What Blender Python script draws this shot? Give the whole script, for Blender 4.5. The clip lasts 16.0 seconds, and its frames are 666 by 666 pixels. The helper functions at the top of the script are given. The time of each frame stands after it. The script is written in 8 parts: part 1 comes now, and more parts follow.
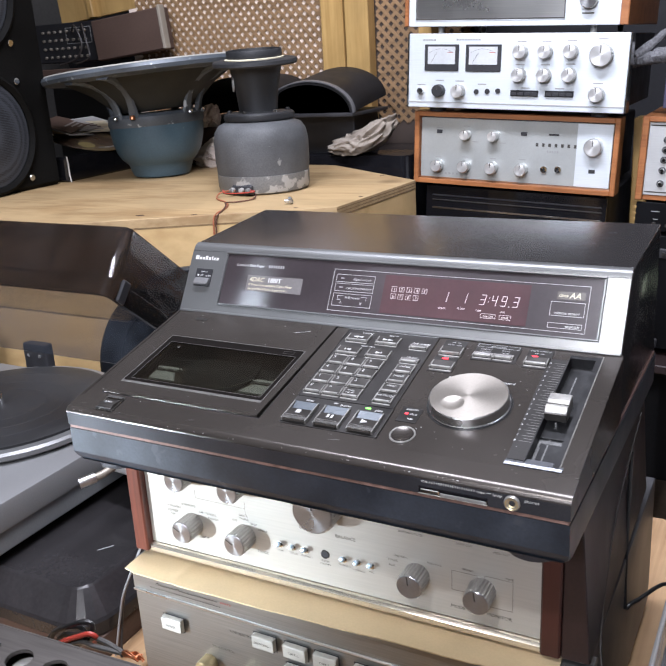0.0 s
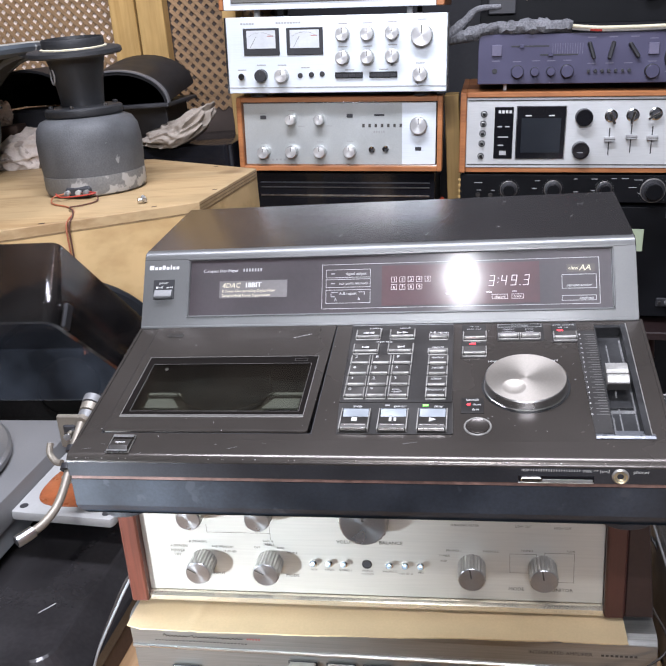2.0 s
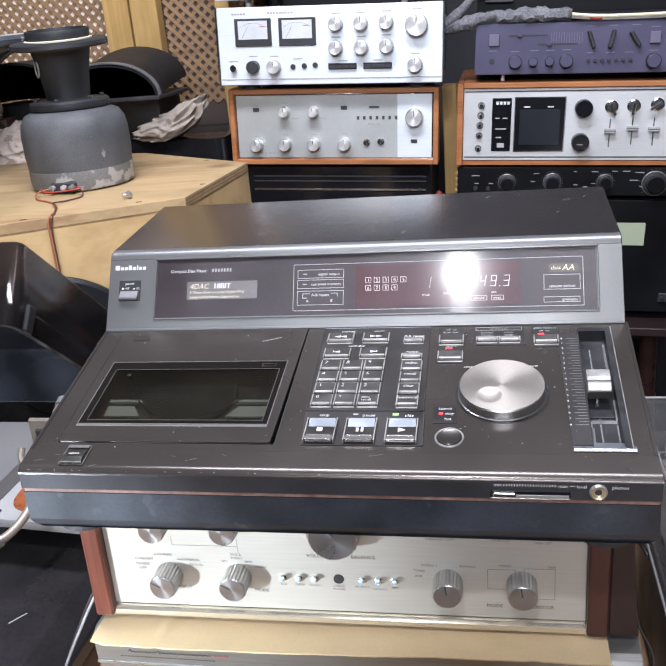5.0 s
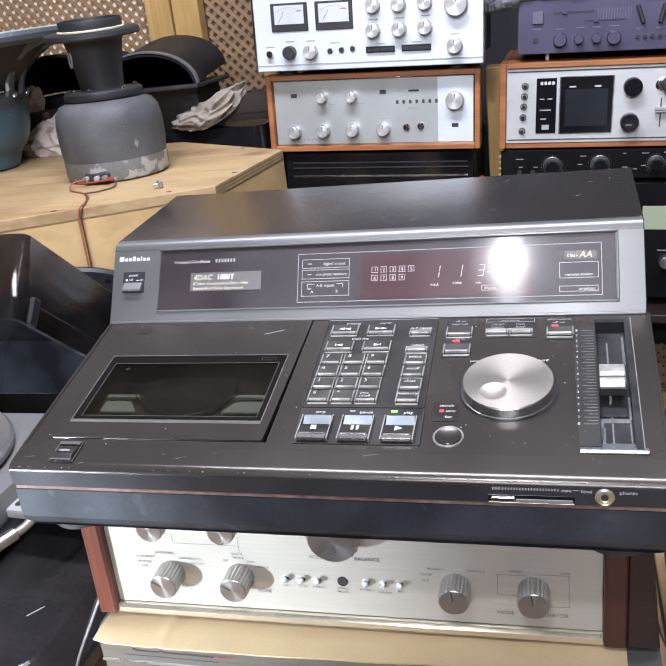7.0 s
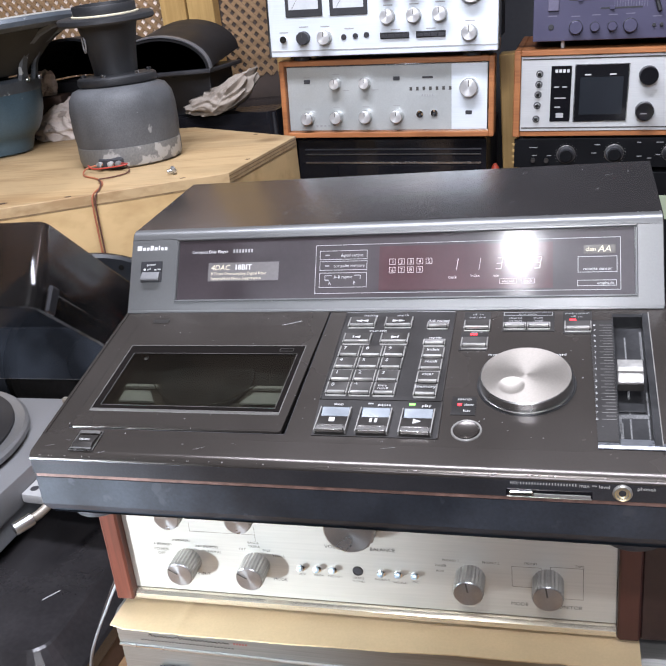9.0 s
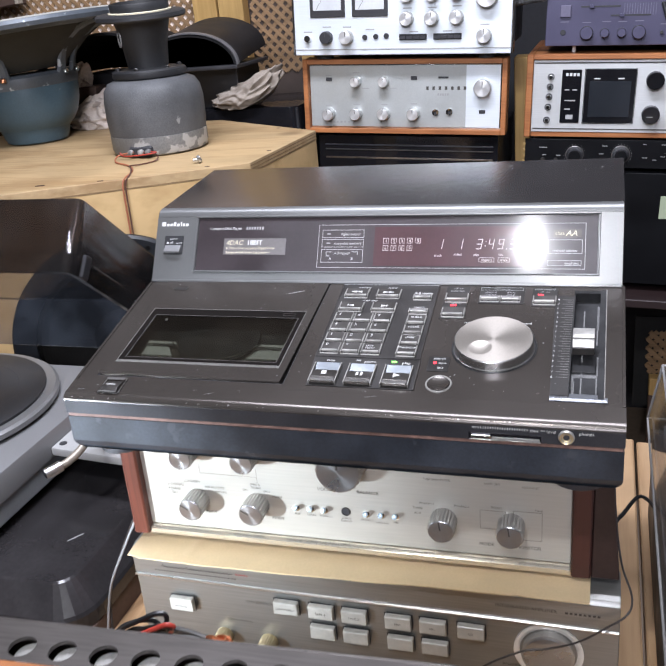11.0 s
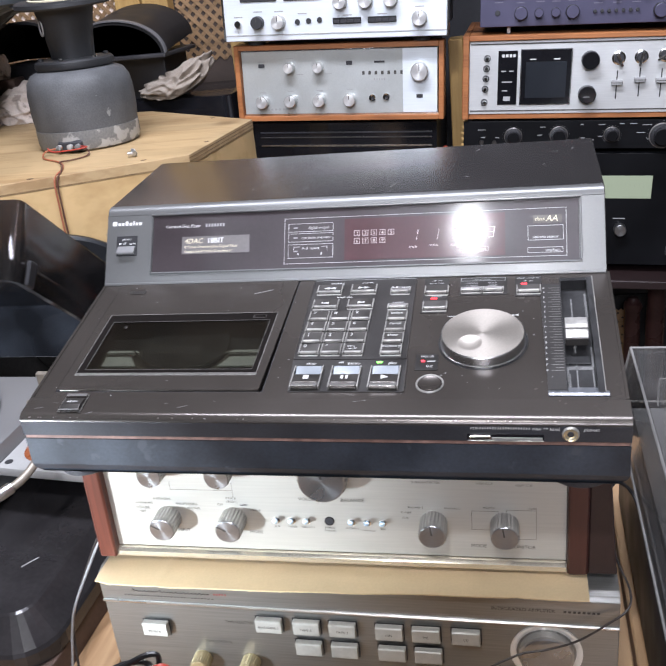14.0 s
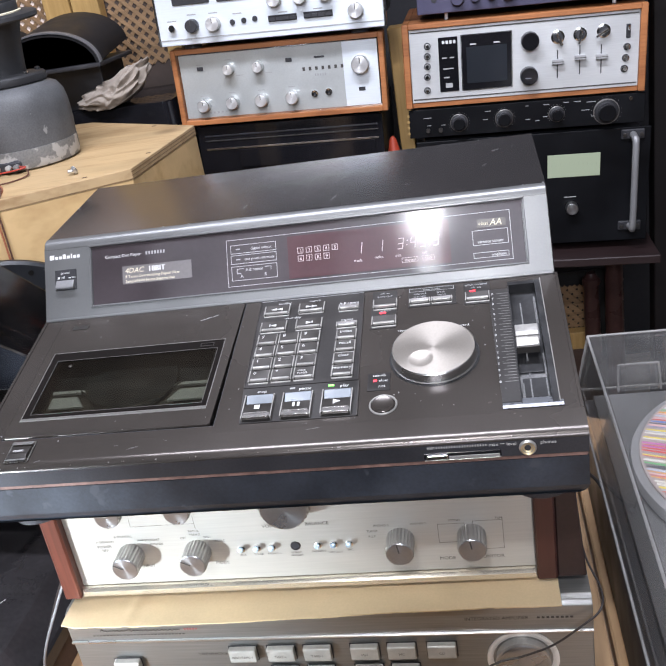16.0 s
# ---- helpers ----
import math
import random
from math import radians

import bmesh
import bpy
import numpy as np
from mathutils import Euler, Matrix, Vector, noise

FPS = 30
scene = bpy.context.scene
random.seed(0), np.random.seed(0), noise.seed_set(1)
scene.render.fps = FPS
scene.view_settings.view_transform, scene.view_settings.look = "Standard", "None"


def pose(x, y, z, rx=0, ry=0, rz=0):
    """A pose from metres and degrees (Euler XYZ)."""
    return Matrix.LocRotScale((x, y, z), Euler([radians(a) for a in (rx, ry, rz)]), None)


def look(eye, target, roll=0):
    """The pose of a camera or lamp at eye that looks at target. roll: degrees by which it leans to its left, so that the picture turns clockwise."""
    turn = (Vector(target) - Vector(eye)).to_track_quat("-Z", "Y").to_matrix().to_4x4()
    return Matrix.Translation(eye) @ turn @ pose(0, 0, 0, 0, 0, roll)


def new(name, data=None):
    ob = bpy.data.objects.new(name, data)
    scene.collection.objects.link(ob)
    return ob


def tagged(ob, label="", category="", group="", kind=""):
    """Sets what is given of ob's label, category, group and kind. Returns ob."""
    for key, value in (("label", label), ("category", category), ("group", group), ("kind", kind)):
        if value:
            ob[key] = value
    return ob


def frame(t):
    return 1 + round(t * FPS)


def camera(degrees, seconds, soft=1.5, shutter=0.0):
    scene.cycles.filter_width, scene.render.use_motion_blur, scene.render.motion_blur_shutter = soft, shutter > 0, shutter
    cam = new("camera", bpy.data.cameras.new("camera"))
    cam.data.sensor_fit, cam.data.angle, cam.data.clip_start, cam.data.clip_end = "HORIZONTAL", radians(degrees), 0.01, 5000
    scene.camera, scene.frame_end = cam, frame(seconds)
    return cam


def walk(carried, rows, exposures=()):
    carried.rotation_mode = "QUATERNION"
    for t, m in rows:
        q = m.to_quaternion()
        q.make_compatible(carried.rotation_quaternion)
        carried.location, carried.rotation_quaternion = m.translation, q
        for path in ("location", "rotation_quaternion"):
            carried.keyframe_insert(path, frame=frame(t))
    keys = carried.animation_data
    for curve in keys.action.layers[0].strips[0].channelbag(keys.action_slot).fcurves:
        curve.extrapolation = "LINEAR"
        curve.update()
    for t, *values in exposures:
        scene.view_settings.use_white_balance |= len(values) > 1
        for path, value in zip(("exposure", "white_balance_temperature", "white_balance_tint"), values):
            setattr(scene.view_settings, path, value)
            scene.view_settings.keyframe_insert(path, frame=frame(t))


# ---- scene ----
cam = camera(42.3, 16.0, shutter=0.4)
PATH = [
    (0, (0.322, -0.487, 0.336), (-0.601, 1.175, -0.284), -3.5),
    (0.5, (0.263, -0.503, 0.336), (-0.525, 1.224, -0.292), -4.3),
    (1, (0.188, -0.513, 0.346), (-0.323, 1.306, -0.311), -4.9),
    (1.5, (0.123, -0.518, 0.343), (-0.27, 1.322, -0.336), -4.9),
    (2, (0.096, -0.519, 0.348), (-0.269, 1.323, -0.34), -4.8),
    (2.5, (0.083, -0.523, 0.348), (-0.243, 1.323, -0.348), -4.5),
    (3, (0.079, -0.526, 0.346), (-0.22, 1.322, -0.357), -4.2),
    (3.5, (0.079, -0.523, 0.344), (-0.202, 1.325, -0.366), -3.9),
    (3.7, (0.082, -0.521, 0.346), (-0.193, 1.328, -0.364), -3.8),
    (5.8, (0.142, -0.455, 0.338), (-0.328, 1.359, -0.362), -6.3),
    (6, (0.146, -0.452, 0.337), (-0.335, 1.358, -0.364), -6.5),
    (6.5, (0.156, -0.446, 0.334), (-0.35, 1.355, -0.373), -6.7),
    (7, (0.158, -0.443, 0.331), (-0.368, 1.349, -0.384), -6.9),
    (7.5, (0.153, -0.446, 0.335), (-0.39, 1.339, -0.386), -6.9),
    (8, (0.15, -0.443, 0.335), (-0.399, 1.335, -0.398), -6.8),
    (8.5, (0.148, -0.447, 0.337), (-0.4, 1.329, -0.403), -6.7),
    (9, (0.151, -0.445, 0.338), (-0.391, 1.329, -0.409), -6.6),
    (9.2, (0.151, -0.445, 0.337), (-0.386, 1.331, -0.412), -6.4),
    (11.3, (0.2, -0.566, 0.347), (-0.398, 1.191, -0.4), -5.4),
    (11.5, (0.195, -0.595, 0.35), (-0.343, 1.183, -0.39), -5.2),
    (12, (0.174, -0.629, 0.378), (-0.327, 1.169, -0.34), -5.9),
    (12.5, (0.16, -0.626, 0.376), (-0.307, 1.184, -0.335), -6.4),
    (13, (0.153, -0.608, 0.369), (-0.29, 1.207, -0.345), -6.6),
    (13.5, (0.138, -0.554, 0.351), (-0.29, 1.25, -0.399), -6.4),
    (14, (0.148, -0.496, 0.342), (-0.283, 1.291, -0.445), -6.2),
    (14.5, (0.17, -0.479, 0.349), (-0.263, 1.3, -0.457), -7.0),
    (15, (0.158, -0.485, 0.356), (-0.256, 1.294, -0.459), -8.3),
    (15.5, (0.158, -0.475, 0.357), (-0.215, 1.31, -0.465), -9.2),
    (16, (0.161, -0.47, 0.359), (-0.2, 1.315, -0.466), -9.9),
]
walk(cam, [(t, look(eye, target, roll)) for t, eye, target, roll in PATH])

# ---- light ----
world = bpy.data.worlds.new("room_air")
scene.world = world
world.use_nodes = True
world.node_tree.nodes["Background"].inputs[0].default_value = (0.55, 0.6, 0.7, 1)
world.node_tree.nodes["Background"].inputs[1].default_value = 0.09
scene.view_settings.exposure = 0.0


def area(name, eye, target, size, watts, colour, shape="DISK", size_y=None):
    lamp = bpy.data.lights.new(name, "AREA")
    lamp.shape, lamp.size, lamp.energy, lamp.color = shape, size, watts, colour
    if size_y:
        lamp.size_y = size_y
    ob = new(name, lamp)
    ob.matrix_world = look(eye, target)
    return ob


area("ceiling_bulb_light", (0.02, -0.86, 1.22), (0.02, 0.2, 0.0), 0.056, 19.5, (0.92, 0.93, 0.99), "RECTANGLE", 0.078)
# two long area lights added as overall fill, not known fixtures of the room
area("ceiling_tube_light", (-0.10, 0.25, 1.62), (-0.05, 0.95, 0.0), 1.2, 58, (0.875, 0.905, 1.05), "RECTANGLE", 0.25)
area("rear_tube_light", (0.2, -2.2, 1.18), (0.05, 0.6, 0.0), 1.2, 49, (0.875, 0.905, 1.05), "RECTANGLE", 0.25)
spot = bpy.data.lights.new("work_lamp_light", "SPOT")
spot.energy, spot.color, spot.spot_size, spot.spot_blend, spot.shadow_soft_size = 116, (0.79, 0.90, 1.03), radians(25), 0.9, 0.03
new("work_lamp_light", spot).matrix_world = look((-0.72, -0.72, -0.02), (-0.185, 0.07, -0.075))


# ---- materials ----
def surf(name, colour, rough=0.5, metal=0.0, grain=(400, 0.06), stain=(9, 0.12), bump=0.0, stretch=(1, 1, 1), coat=0.0,
         wear=None, spec=0.5, spread=0.12):
    """A painted, moulded or metal surface: fine grain, broad stains, both driving colour and gloss."""
    m = bpy.data.materials.new(name)
    m.use_nodes = True
    t = m.node_tree
    n, l = t.nodes, t.links
    b = n["Principled BSDF"]
    b.inputs["Metallic"].default_value = metal
    b.inputs["Coat Weight"].default_value = coat
    b.inputs["Coat Roughness"].default_value = 0.08
    b.inputs["Specular IOR Level"].default_value = spec
    co = n.new("ShaderNodeTexCoord")
    mp = n.new("ShaderNodeMapping")
    mp.inputs["Scale"].default_value = stretch
    l.new(co.outputs["Object"], mp.inputs["Vector"])
    fine, broad = n.new("ShaderNodeTexNoise"), n.new("ShaderNodeTexNoise")
    fine.inputs["Scale"].default_value, fine.inputs["Detail"].default_value = grain[0], 3
    broad.inputs["Scale"].default_value, broad.inputs["Detail"].default_value = stain[0], 5
    l.new(mp.outputs[0], fine.inputs["Vector"])
    l.new(co.outputs["Object"], broad.inputs["Vector"])
    rnd = n.new("ShaderNodeObjectInfo")

    def ramp(src, lo, hi):
        r = n.new("ShaderNodeMapRange")
        r.inputs["To Min"].default_value, r.inputs["To Max"].default_value = lo, hi
        r.inputs["From Min"].default_value, r.inputs["From Max"].default_value = 0.3, 0.7
        l.new(src, r.inputs["Value"])
        return r.outputs[0]

    def times(a, c):
        k = n.new("ShaderNodeMath")
        k.operation = "MULTIPLY"
        l.new(a, k.inputs[0]), l.new(c, k.inputs[1])
        return k.outputs[0]

    gain = times(ramp(fine.outputs["Fac"], 1 - grain[1], 1 + grain[1]), ramp(broad.outputs["Fac"], 1 - stain[1], 1 + stain[1]))
    vary = n.new("ShaderNodeMapRange")
    vary.inputs["To Min"].default_value, vary.inputs["To Max"].default_value = 1 - spread / 3, 1 + spread / 3
    l.new(rnd.outputs["Random"], vary.inputs["Value"])
    gain = times(gain, vary.outputs[0])
    mix = n.new("ShaderNodeVectorMath")
    mix.operation = "SCALE"
    mix.inputs[0].default_value = colour
    l.new(gain, mix.inputs["Scale"])
    out = mix.outputs[0]
    if wear:
        # scuffs down to a lighter layer, in small islands
        w = n.new("ShaderNodeTexNoise")
        w.inputs["Scale"].default_value, w.inputs["Detail"].default_value = wear[0], 8
        l.new(co.outputs["Object"], w.inputs["Vector"])
        r = n.new("ShaderNodeMapRange")
        r.inputs["From Min"].default_value, r.inputs["From Max"].default_value = wear[1], wear[1] + 0.04
        l.new(w.outputs["Fac"], r.inputs["Value"])
        mm = n.new("ShaderNodeMix")
        mm.data_type = "RGBA"
        l.new(r.outputs[0], mm.inputs["Factor"])
        l.new(out, mm.inputs[6])
        mm.inputs[7].default_value = (*wear[2], 1)
        out = mm.outputs[2]
    l.new(out, b.inputs["Base Color"])
    l.new(ramp(broad.outputs["Fac"], max(0.02, rough * 0.8), min(1, rough * 1.25)), b.inputs["Roughness"])
    if bump:
        bp = n.new("ShaderNodeBump")
        bp.inputs["Strength"].default_value, bp.inputs["Distance"].default_value = bump, 0.001
        l.new(fine.outputs["Fac"], bp.inputs["Height"])
        l.new(bp.outputs[0], b.inputs["Normal"])
    return m


def wood(name, light, dark, scale=1.0, axis="X", rough=0.45, knots=0.0, coat=0.0, long=(1.2, 22), swirl=1.2):
    """Planed or veneered wood: long grain along an axis, growth bands and a few knots."""
    m = bpy.data.materials.new(name)
    m.use_nodes = True
    t = m.node_tree
    n, l = t.nodes, t.links
    b = n["Principled BSDF"]
    b.inputs["Roughness"].default_value, b.inputs["Coat Weight"].default_value = rough, coat
    co, mp = n.new("ShaderNodeTexCoord"), n.new("ShaderNodeMapping")
    mp.inputs["Scale"].default_value = [long[0] if a == axis else long[1] for a in "XYZ"]
    l.new(co.outputs["Object"], mp.inputs["Vector"])
    big, fine = n.new("ShaderNodeTexNoise"), n.new("ShaderNodeTexNoise")
    big.inputs["Scale"].default_value, big.inputs["Detail"].default_value, big.inputs["Distortion"].default_value = 0.8 * scale, 4, swirl
    fine.inputs["Scale"].default_value, fine.inputs["Detail"].default_value = 9 * scale, 6
    l.new(mp.outputs[0], big.inputs["Vector"])
    l.new(mp.outputs[0], fine.inputs["Vector"])
    ad = n.new("ShaderNodeMath")
    ad.operation = "MULTIPLY_ADD"
    ad.inputs[1].default_value, ad.inputs[2].default_value = 0.45, 0.0
    l.new(fine.outputs["Fac"], ad.inputs[0])
    sm = n.new("ShaderNodeMath")
    sm.operation = "MULTIPLY_ADD"
    sm.inputs[1].default_value = 0.7
    l.new(big.outputs["Fac"], sm.inputs[0])
    l.new(ad.outputs[0], sm.inputs[2])
    cr = n.new("ShaderNodeValToRGB")
    cr.color_ramp.elements[0].position, cr.color_ramp.elements[0].color = 0.42, (*dark, 1)
    cr.color_ramp.elements[1].position, cr.color_ramp.elements[1].color = 0.62, (*light, 1)
    l.new(sm.outputs[0], cr.inputs[0])
    # broad blotches of handling and weathering
    stain, level, tone = n.new("ShaderNodeTexNoise"), n.new("ShaderNodeMapRange"), n.new("ShaderNodeVectorMath")
    stain.inputs["Scale"].default_value, stain.inputs["Detail"].default_value, stain.inputs["Distortion"].default_value = 5.0, 6, 0.8
    l.new(co.outputs["Object"], stain.inputs["Vector"])
    level.inputs["From Min"].default_value, level.inputs["From Max"].default_value = 0.3, 0.7
    level.inputs["To Min"].default_value, level.inputs["To Max"].default_value = 0.78, 1.16
    l.new(stain.outputs["Fac"], level.inputs["Value"])
    tone.operation = "SCALE"
    l.new(cr.outputs[0], tone.inputs[0])
    l.new(level.outputs[0], tone.inputs["Scale"])
    out = tone.outputs[0]
    if knots:
        v = n.new("ShaderNodeTexVoronoi")
        v.inputs["Scale"].default_value = knots
        l.new(co.outputs["Object"], v.inputs["Vector"])
        r = n.new("ShaderNodeMapRange")
        r.inputs["From Min"].default_value, r.inputs["From Max"].default_value = 0.05, 0.09
        r.inputs["To Min"].default_value, r.inputs["To Max"].default_value = 0.75, 0.0
        l.new(v.outputs["Distance"], r.inputs["Value"])
        mm = n.new("ShaderNodeMix")
        mm.data_type = "RGBA"
        l.new(r.outputs[0], mm.inputs["Factor"])
        l.new(out, mm.inputs[6])
        mm.inputs[7].default_value = (dark[0] * 0.45, dark[1] * 0.4, dark[2] * 0.35, 1)
        out = mm.outputs[2]
    l.new(out, b.inputs["Base Color"])
    bp = n.new("ShaderNodeBump")
    bp.inputs["Strength"].default_value, bp.inputs["Distance"].default_value = 0.15, 0.001
    l.new(fine.outputs["Fac"], bp.inputs["Height"])
    l.new(bp.outputs[0], b.inputs["Normal"])
    return m


def acrylic(name, tint, rough=0.03, haze=0.0, gloss=0.75, dust=(0.5, 0.5, 0.5)):
    """Thin clear or smoked acrylic sheet: tinted see-through, glossier at a glancing angle, with faint scuffs."""
    m = bpy.data.materials.new(name)
    m.use_nodes = True
    t = m.node_tree
    n, l = t.nodes, t.links
    n.remove(n["Principled BSDF"])
    tr, gl, mx, lw = n.new("ShaderNodeBsdfTransparent"), n.new("ShaderNodeBsdfGlossy"), n.new("ShaderNodeMixShader"), n.new("ShaderNodeLayerWeight")
    co, no, sc = n.new("ShaderNodeTexCoord"), n.new("ShaderNodeTexNoise"), n.new("ShaderNodeMapRange")
    no.inputs["Scale"].default_value, no.inputs["Detail"].default_value = 14, 6
    sc.inputs["To Min"].default_value, sc.inputs["To Max"].default_value = rough * 0.5, rough * 3.5
    l.new(co.outputs["Object"], no.inputs["Vector"])
    l.new(no.outputs["Fac"], sc.inputs["Value"])
    l.new(sc.outputs[0], gl.inputs["Roughness"])
    tr.inputs[0].default_value = (*tint, 1)
    gl.inputs[0].default_value = (0.95, 0.95, 0.95, 1)
    lw.inputs["Blend"].default_value = 0.5
    pw, ad = n.new("ShaderNodeMath"), n.new("ShaderNodeMath")
    pw.operation, ad.operation = "POWER", "MULTIPLY_ADD"
    pw.inputs[1].default_value = 4.0
    ad.inputs[1].default_value, ad.inputs[2].default_value = gloss, 0.06 * gloss
    l.new(lw.outputs["Facing"], pw.inputs[0])
    l.new(pw.outputs[0], ad.inputs[0])
    l.new(ad.outputs[0], mx.inputs[0])
    out = tr.outputs[0]
    if haze:
        df, m2 = n.new("ShaderNodeBsdfDiffuse"), n.new("ShaderNodeMixShader")
        # dust only sets the colour of the haze layer
        df.inputs[0].default_value = (*dust, 1)
        hz = n.new("ShaderNodeMapRange")
        hz.inputs["From Min"].default_value, hz.inputs["From Max"].default_value = 0.35, 0.8
        hz.inputs["To Min"].default_value, hz.inputs["To Max"].default_value = haze * 0.4, haze * 2
        l.new(no.outputs["Fac"], hz.inputs["Value"])
        l.new(hz.outputs[0], m2.inputs[0])
        l.new(out, m2.inputs[1])
        l.new(df.outputs[0], m2.inputs[2])
        out = m2.outputs[0]
    l.new(out, mx.inputs[1])
    l.new(gl.outputs[0], mx.inputs[2])
    l.new(mx.outputs[0], n["Material Output"].inputs[0])
    return m


def glow(name, colour, strength):
    m = bpy.data.materials.new(name)
    m.use_nodes = True
    b = m.node_tree.nodes["Principled BSDF"]
    b.inputs["Base Color"].default_value = (*[c * 0.3 for c in colour], 1)
    b.inputs["Emission Color"].default_value, b.inputs["Emission Strength"].default_value = (*colour, 1), strength
    return m


def spun(name, colour, rough=0.28, metal=1.0, aniso=0.7):
    """Lathe-turned metal: highlights fan out round the axis."""
    m = surf(name, colour, rough, metal, (900, 0.05), (30, 0.04))
    t = m.node_tree
    b = t.nodes["Principled BSDF"]
    b.inputs["Anisotropic"].default_value, b.inputs["Anisotropic Rotation"].default_value = aniso, 0.25
    tan = t.nodes.new("ShaderNodeTangent")
    tan.direction_type, tan.axis = "RADIAL", "Z"
    t.links.new(tan.outputs[0], b.inputs["Tangent"])
    return m


GREY = surf("grey_brown_metallic_paint", (0.066, 0.0575, 0.0515), 0.25, 0.55, (900, 0.05), (7, 0.10), wear=(60, 0.74, (0.22, 0.2, 0.18)))
HOODTOP = surf("satin_grey_brown_paint", (0.135, 0.125, 0.123), 0.20, 0.85, (900, 0.05), (7, 0.08), wear=(60, 0.76, (0.22, 0.2, 0.18)))
HOODFACE = surf("silver_grey_paint", (0.150, 0.152, 0.152), 0.36, 0.5, (900, 0.04), (8, 0.06), wear=(80, 0.76, (0.42, 0.41, 0.4)))
BASEBLK = surf("blue_black_plastic", (0.024, 0.029, 0.038), 0.40, 0.0, (500, 0.15), (18, 0.45), wear=(46, 0.64, (0.046, 0.052, 0.062)))
STRIPE = surf("worn_copper_line", (0.19, 0.115, 0.095), 0.45, 0.1, (200, 0.2), (40, 0.25))
BLACK = surf("matt_black_plastic", (0.028, 0.028, 0.032), 0.5, 0.0, (500, 0.12), (20, 0.2), bump=0.1)
PANEL = surf("black_panel", (0.021, 0.021, 0.024), 0.38, 0.2, (500, 0.1), (20, 0.2))
GLOSSBLK = surf("gloss_black", (0.009, 0.009, 0.011), 0.09, 0.0, (300, 0.1), (9, 0.3), wear=(30, 0.78, (0.05, 0.05, 0.05)))
DISPLAY = surf("dark_display_window", (0.044, 0.036, 0.039), 0.12, 0.0, (300, 0.05), (12, 0.3), spec=0.06)
REDWIN = surf("red_filter_window", (0.066, 0.027, 0.032), 0.12, 0.0, (300, 0.05), (20, 0.2), spec=0.06)
for streaky in (DISPLAY, REDWIN):
    # fine wiping scratches draw bright reflections out up and down the sloping glass
    tree = streaky.node_tree
    gloss, blend = tree.nodes.new("ShaderNodeBsdfAnisotropic"), tree.nodes.new("ShaderNodeMixShader")
    slope = tree.nodes.new("ShaderNodeCombineXYZ")
    slope.inputs[0].default_value = 1.0
    gloss.inputs["Roughness"].default_value, gloss.inputs["Anisotropy"].default_value = 0.30, 0.92
    tree.links.new(slope.outputs[0], gloss.inputs["Tangent"])
    blend.inputs[0].default_value = 0.066
    tree.links.new(tree.nodes["Principled BSDF"].outputs[0], blend.inputs[1])
    tree.links.new(gloss.outputs[0], blend.inputs[2])
    tree.links.new(blend.outputs[0], tree.nodes["Material Output"].inputs[0])
# deck paint with a dark room's reflection put into its colour; chips on top
DARKFRONT = surf("dark_reflection_paint", (0.040, 0.041, 0.047), 0.34, 0.3, (700, 0.1), (14, 0.25), wear=(70, 0.74, (0.12, 0.12, 0.125)))
DECKBLK = surf("brown_black_deck_panel", (0.019, 0.017, 0.016), 0.42, 0.0, (500, 0.12), (24, 0.3), spec=0.4)
RACKBLK = surf("deep_black_rack_front", (0.0045, 0.0048, 0.0060), 0.42, 0.0, (500, 0.15), (9, 0.3), spec=0.16)
KEYLINE = surf("worn_key_edge", (0.40, 0.39, 0.37), 0.36, 0.7, (300, 0.1), (90, 0.3))
KNOBSIDE = surf("ribbed_knob_side", (0.40, 0.385, 0.36), 0.36, 0.55, (500, 0.05), (40, 0.1))
TRIMGLOSS = surf("polished_champagne_trim", (0.70, 0.64, 0.53), 0.20, 0.80, (600, 0.04), (8, 0.06))
KEY = surf("dark_key_metal", (0.050, 0.046, 0.043), 0.34, 0.45, (600, 0.06), (60, 0.2), stretch=(1, 12, 1))
KEYRIM = surf("dull_key_rim", (0.27, 0.26, 0.245), 0.4, 0.2, (300, 0.05), (80, 0.25))
KEYEDGE = surf("bright_key_edge", (0.62, 0.61, 0.59), 0.22, 1.0, (300, 0.05), (80, 0.15))
CHROME = surf("worn_chrome", (0.74, 0.74, 0.73), 0.12, 1.0, (200, 0.04), (40, 0.1))
ALU = surf("brushed_aluminium", (0.66, 0.66, 0.65), 0.30, 1.0, (500, 0.05), (6, 0.06), stretch=(0.03, 1, 1))
ALULIGHT = surf("pale_anodised_face", (0.76, 0.815, 0.86), 0.42, 0.3, (600, 0.03), (5, 0.04), stretch=(0.03, 1, 1))
CHAMPAGNE = surf("champagne_face", (0.475, 0.452, 0.398), 0.45, 0.32, (600, 0.04), (4, 0.05), stretch=(0.03, 1, 1))
LUXFACE = surf("brushed_grey_face", (0.285, 0.280, 0.266), 0.34, 0.7, (700, 0.10), (5, 0.06), stretch=(0.02, 1, 1))
FISHFACE = surf("nickel_face", (0.475, 0.495, 0.485), 0.36, 0.4, (500, 0.05), (7, 0.10), wear=(40, 0.76, (0.3, 0.29, 0.27)))
AKAIFACE = surf("satin_silver_face", (0.68, 0.69, 0.685), 0.40, 0.5, (600, 0.04), (6, 0.06), stretch=(0.05, 1, 1))
PURPLE = surf("violet_grey_face", (0.080, 0.075, 0.128), 0.38, 0.3, (500, 0.06), (8, 0.12))
KNOB = spun("turned_knob_face", (0.37, 0.375, 0.385), 0.30, 0.9)
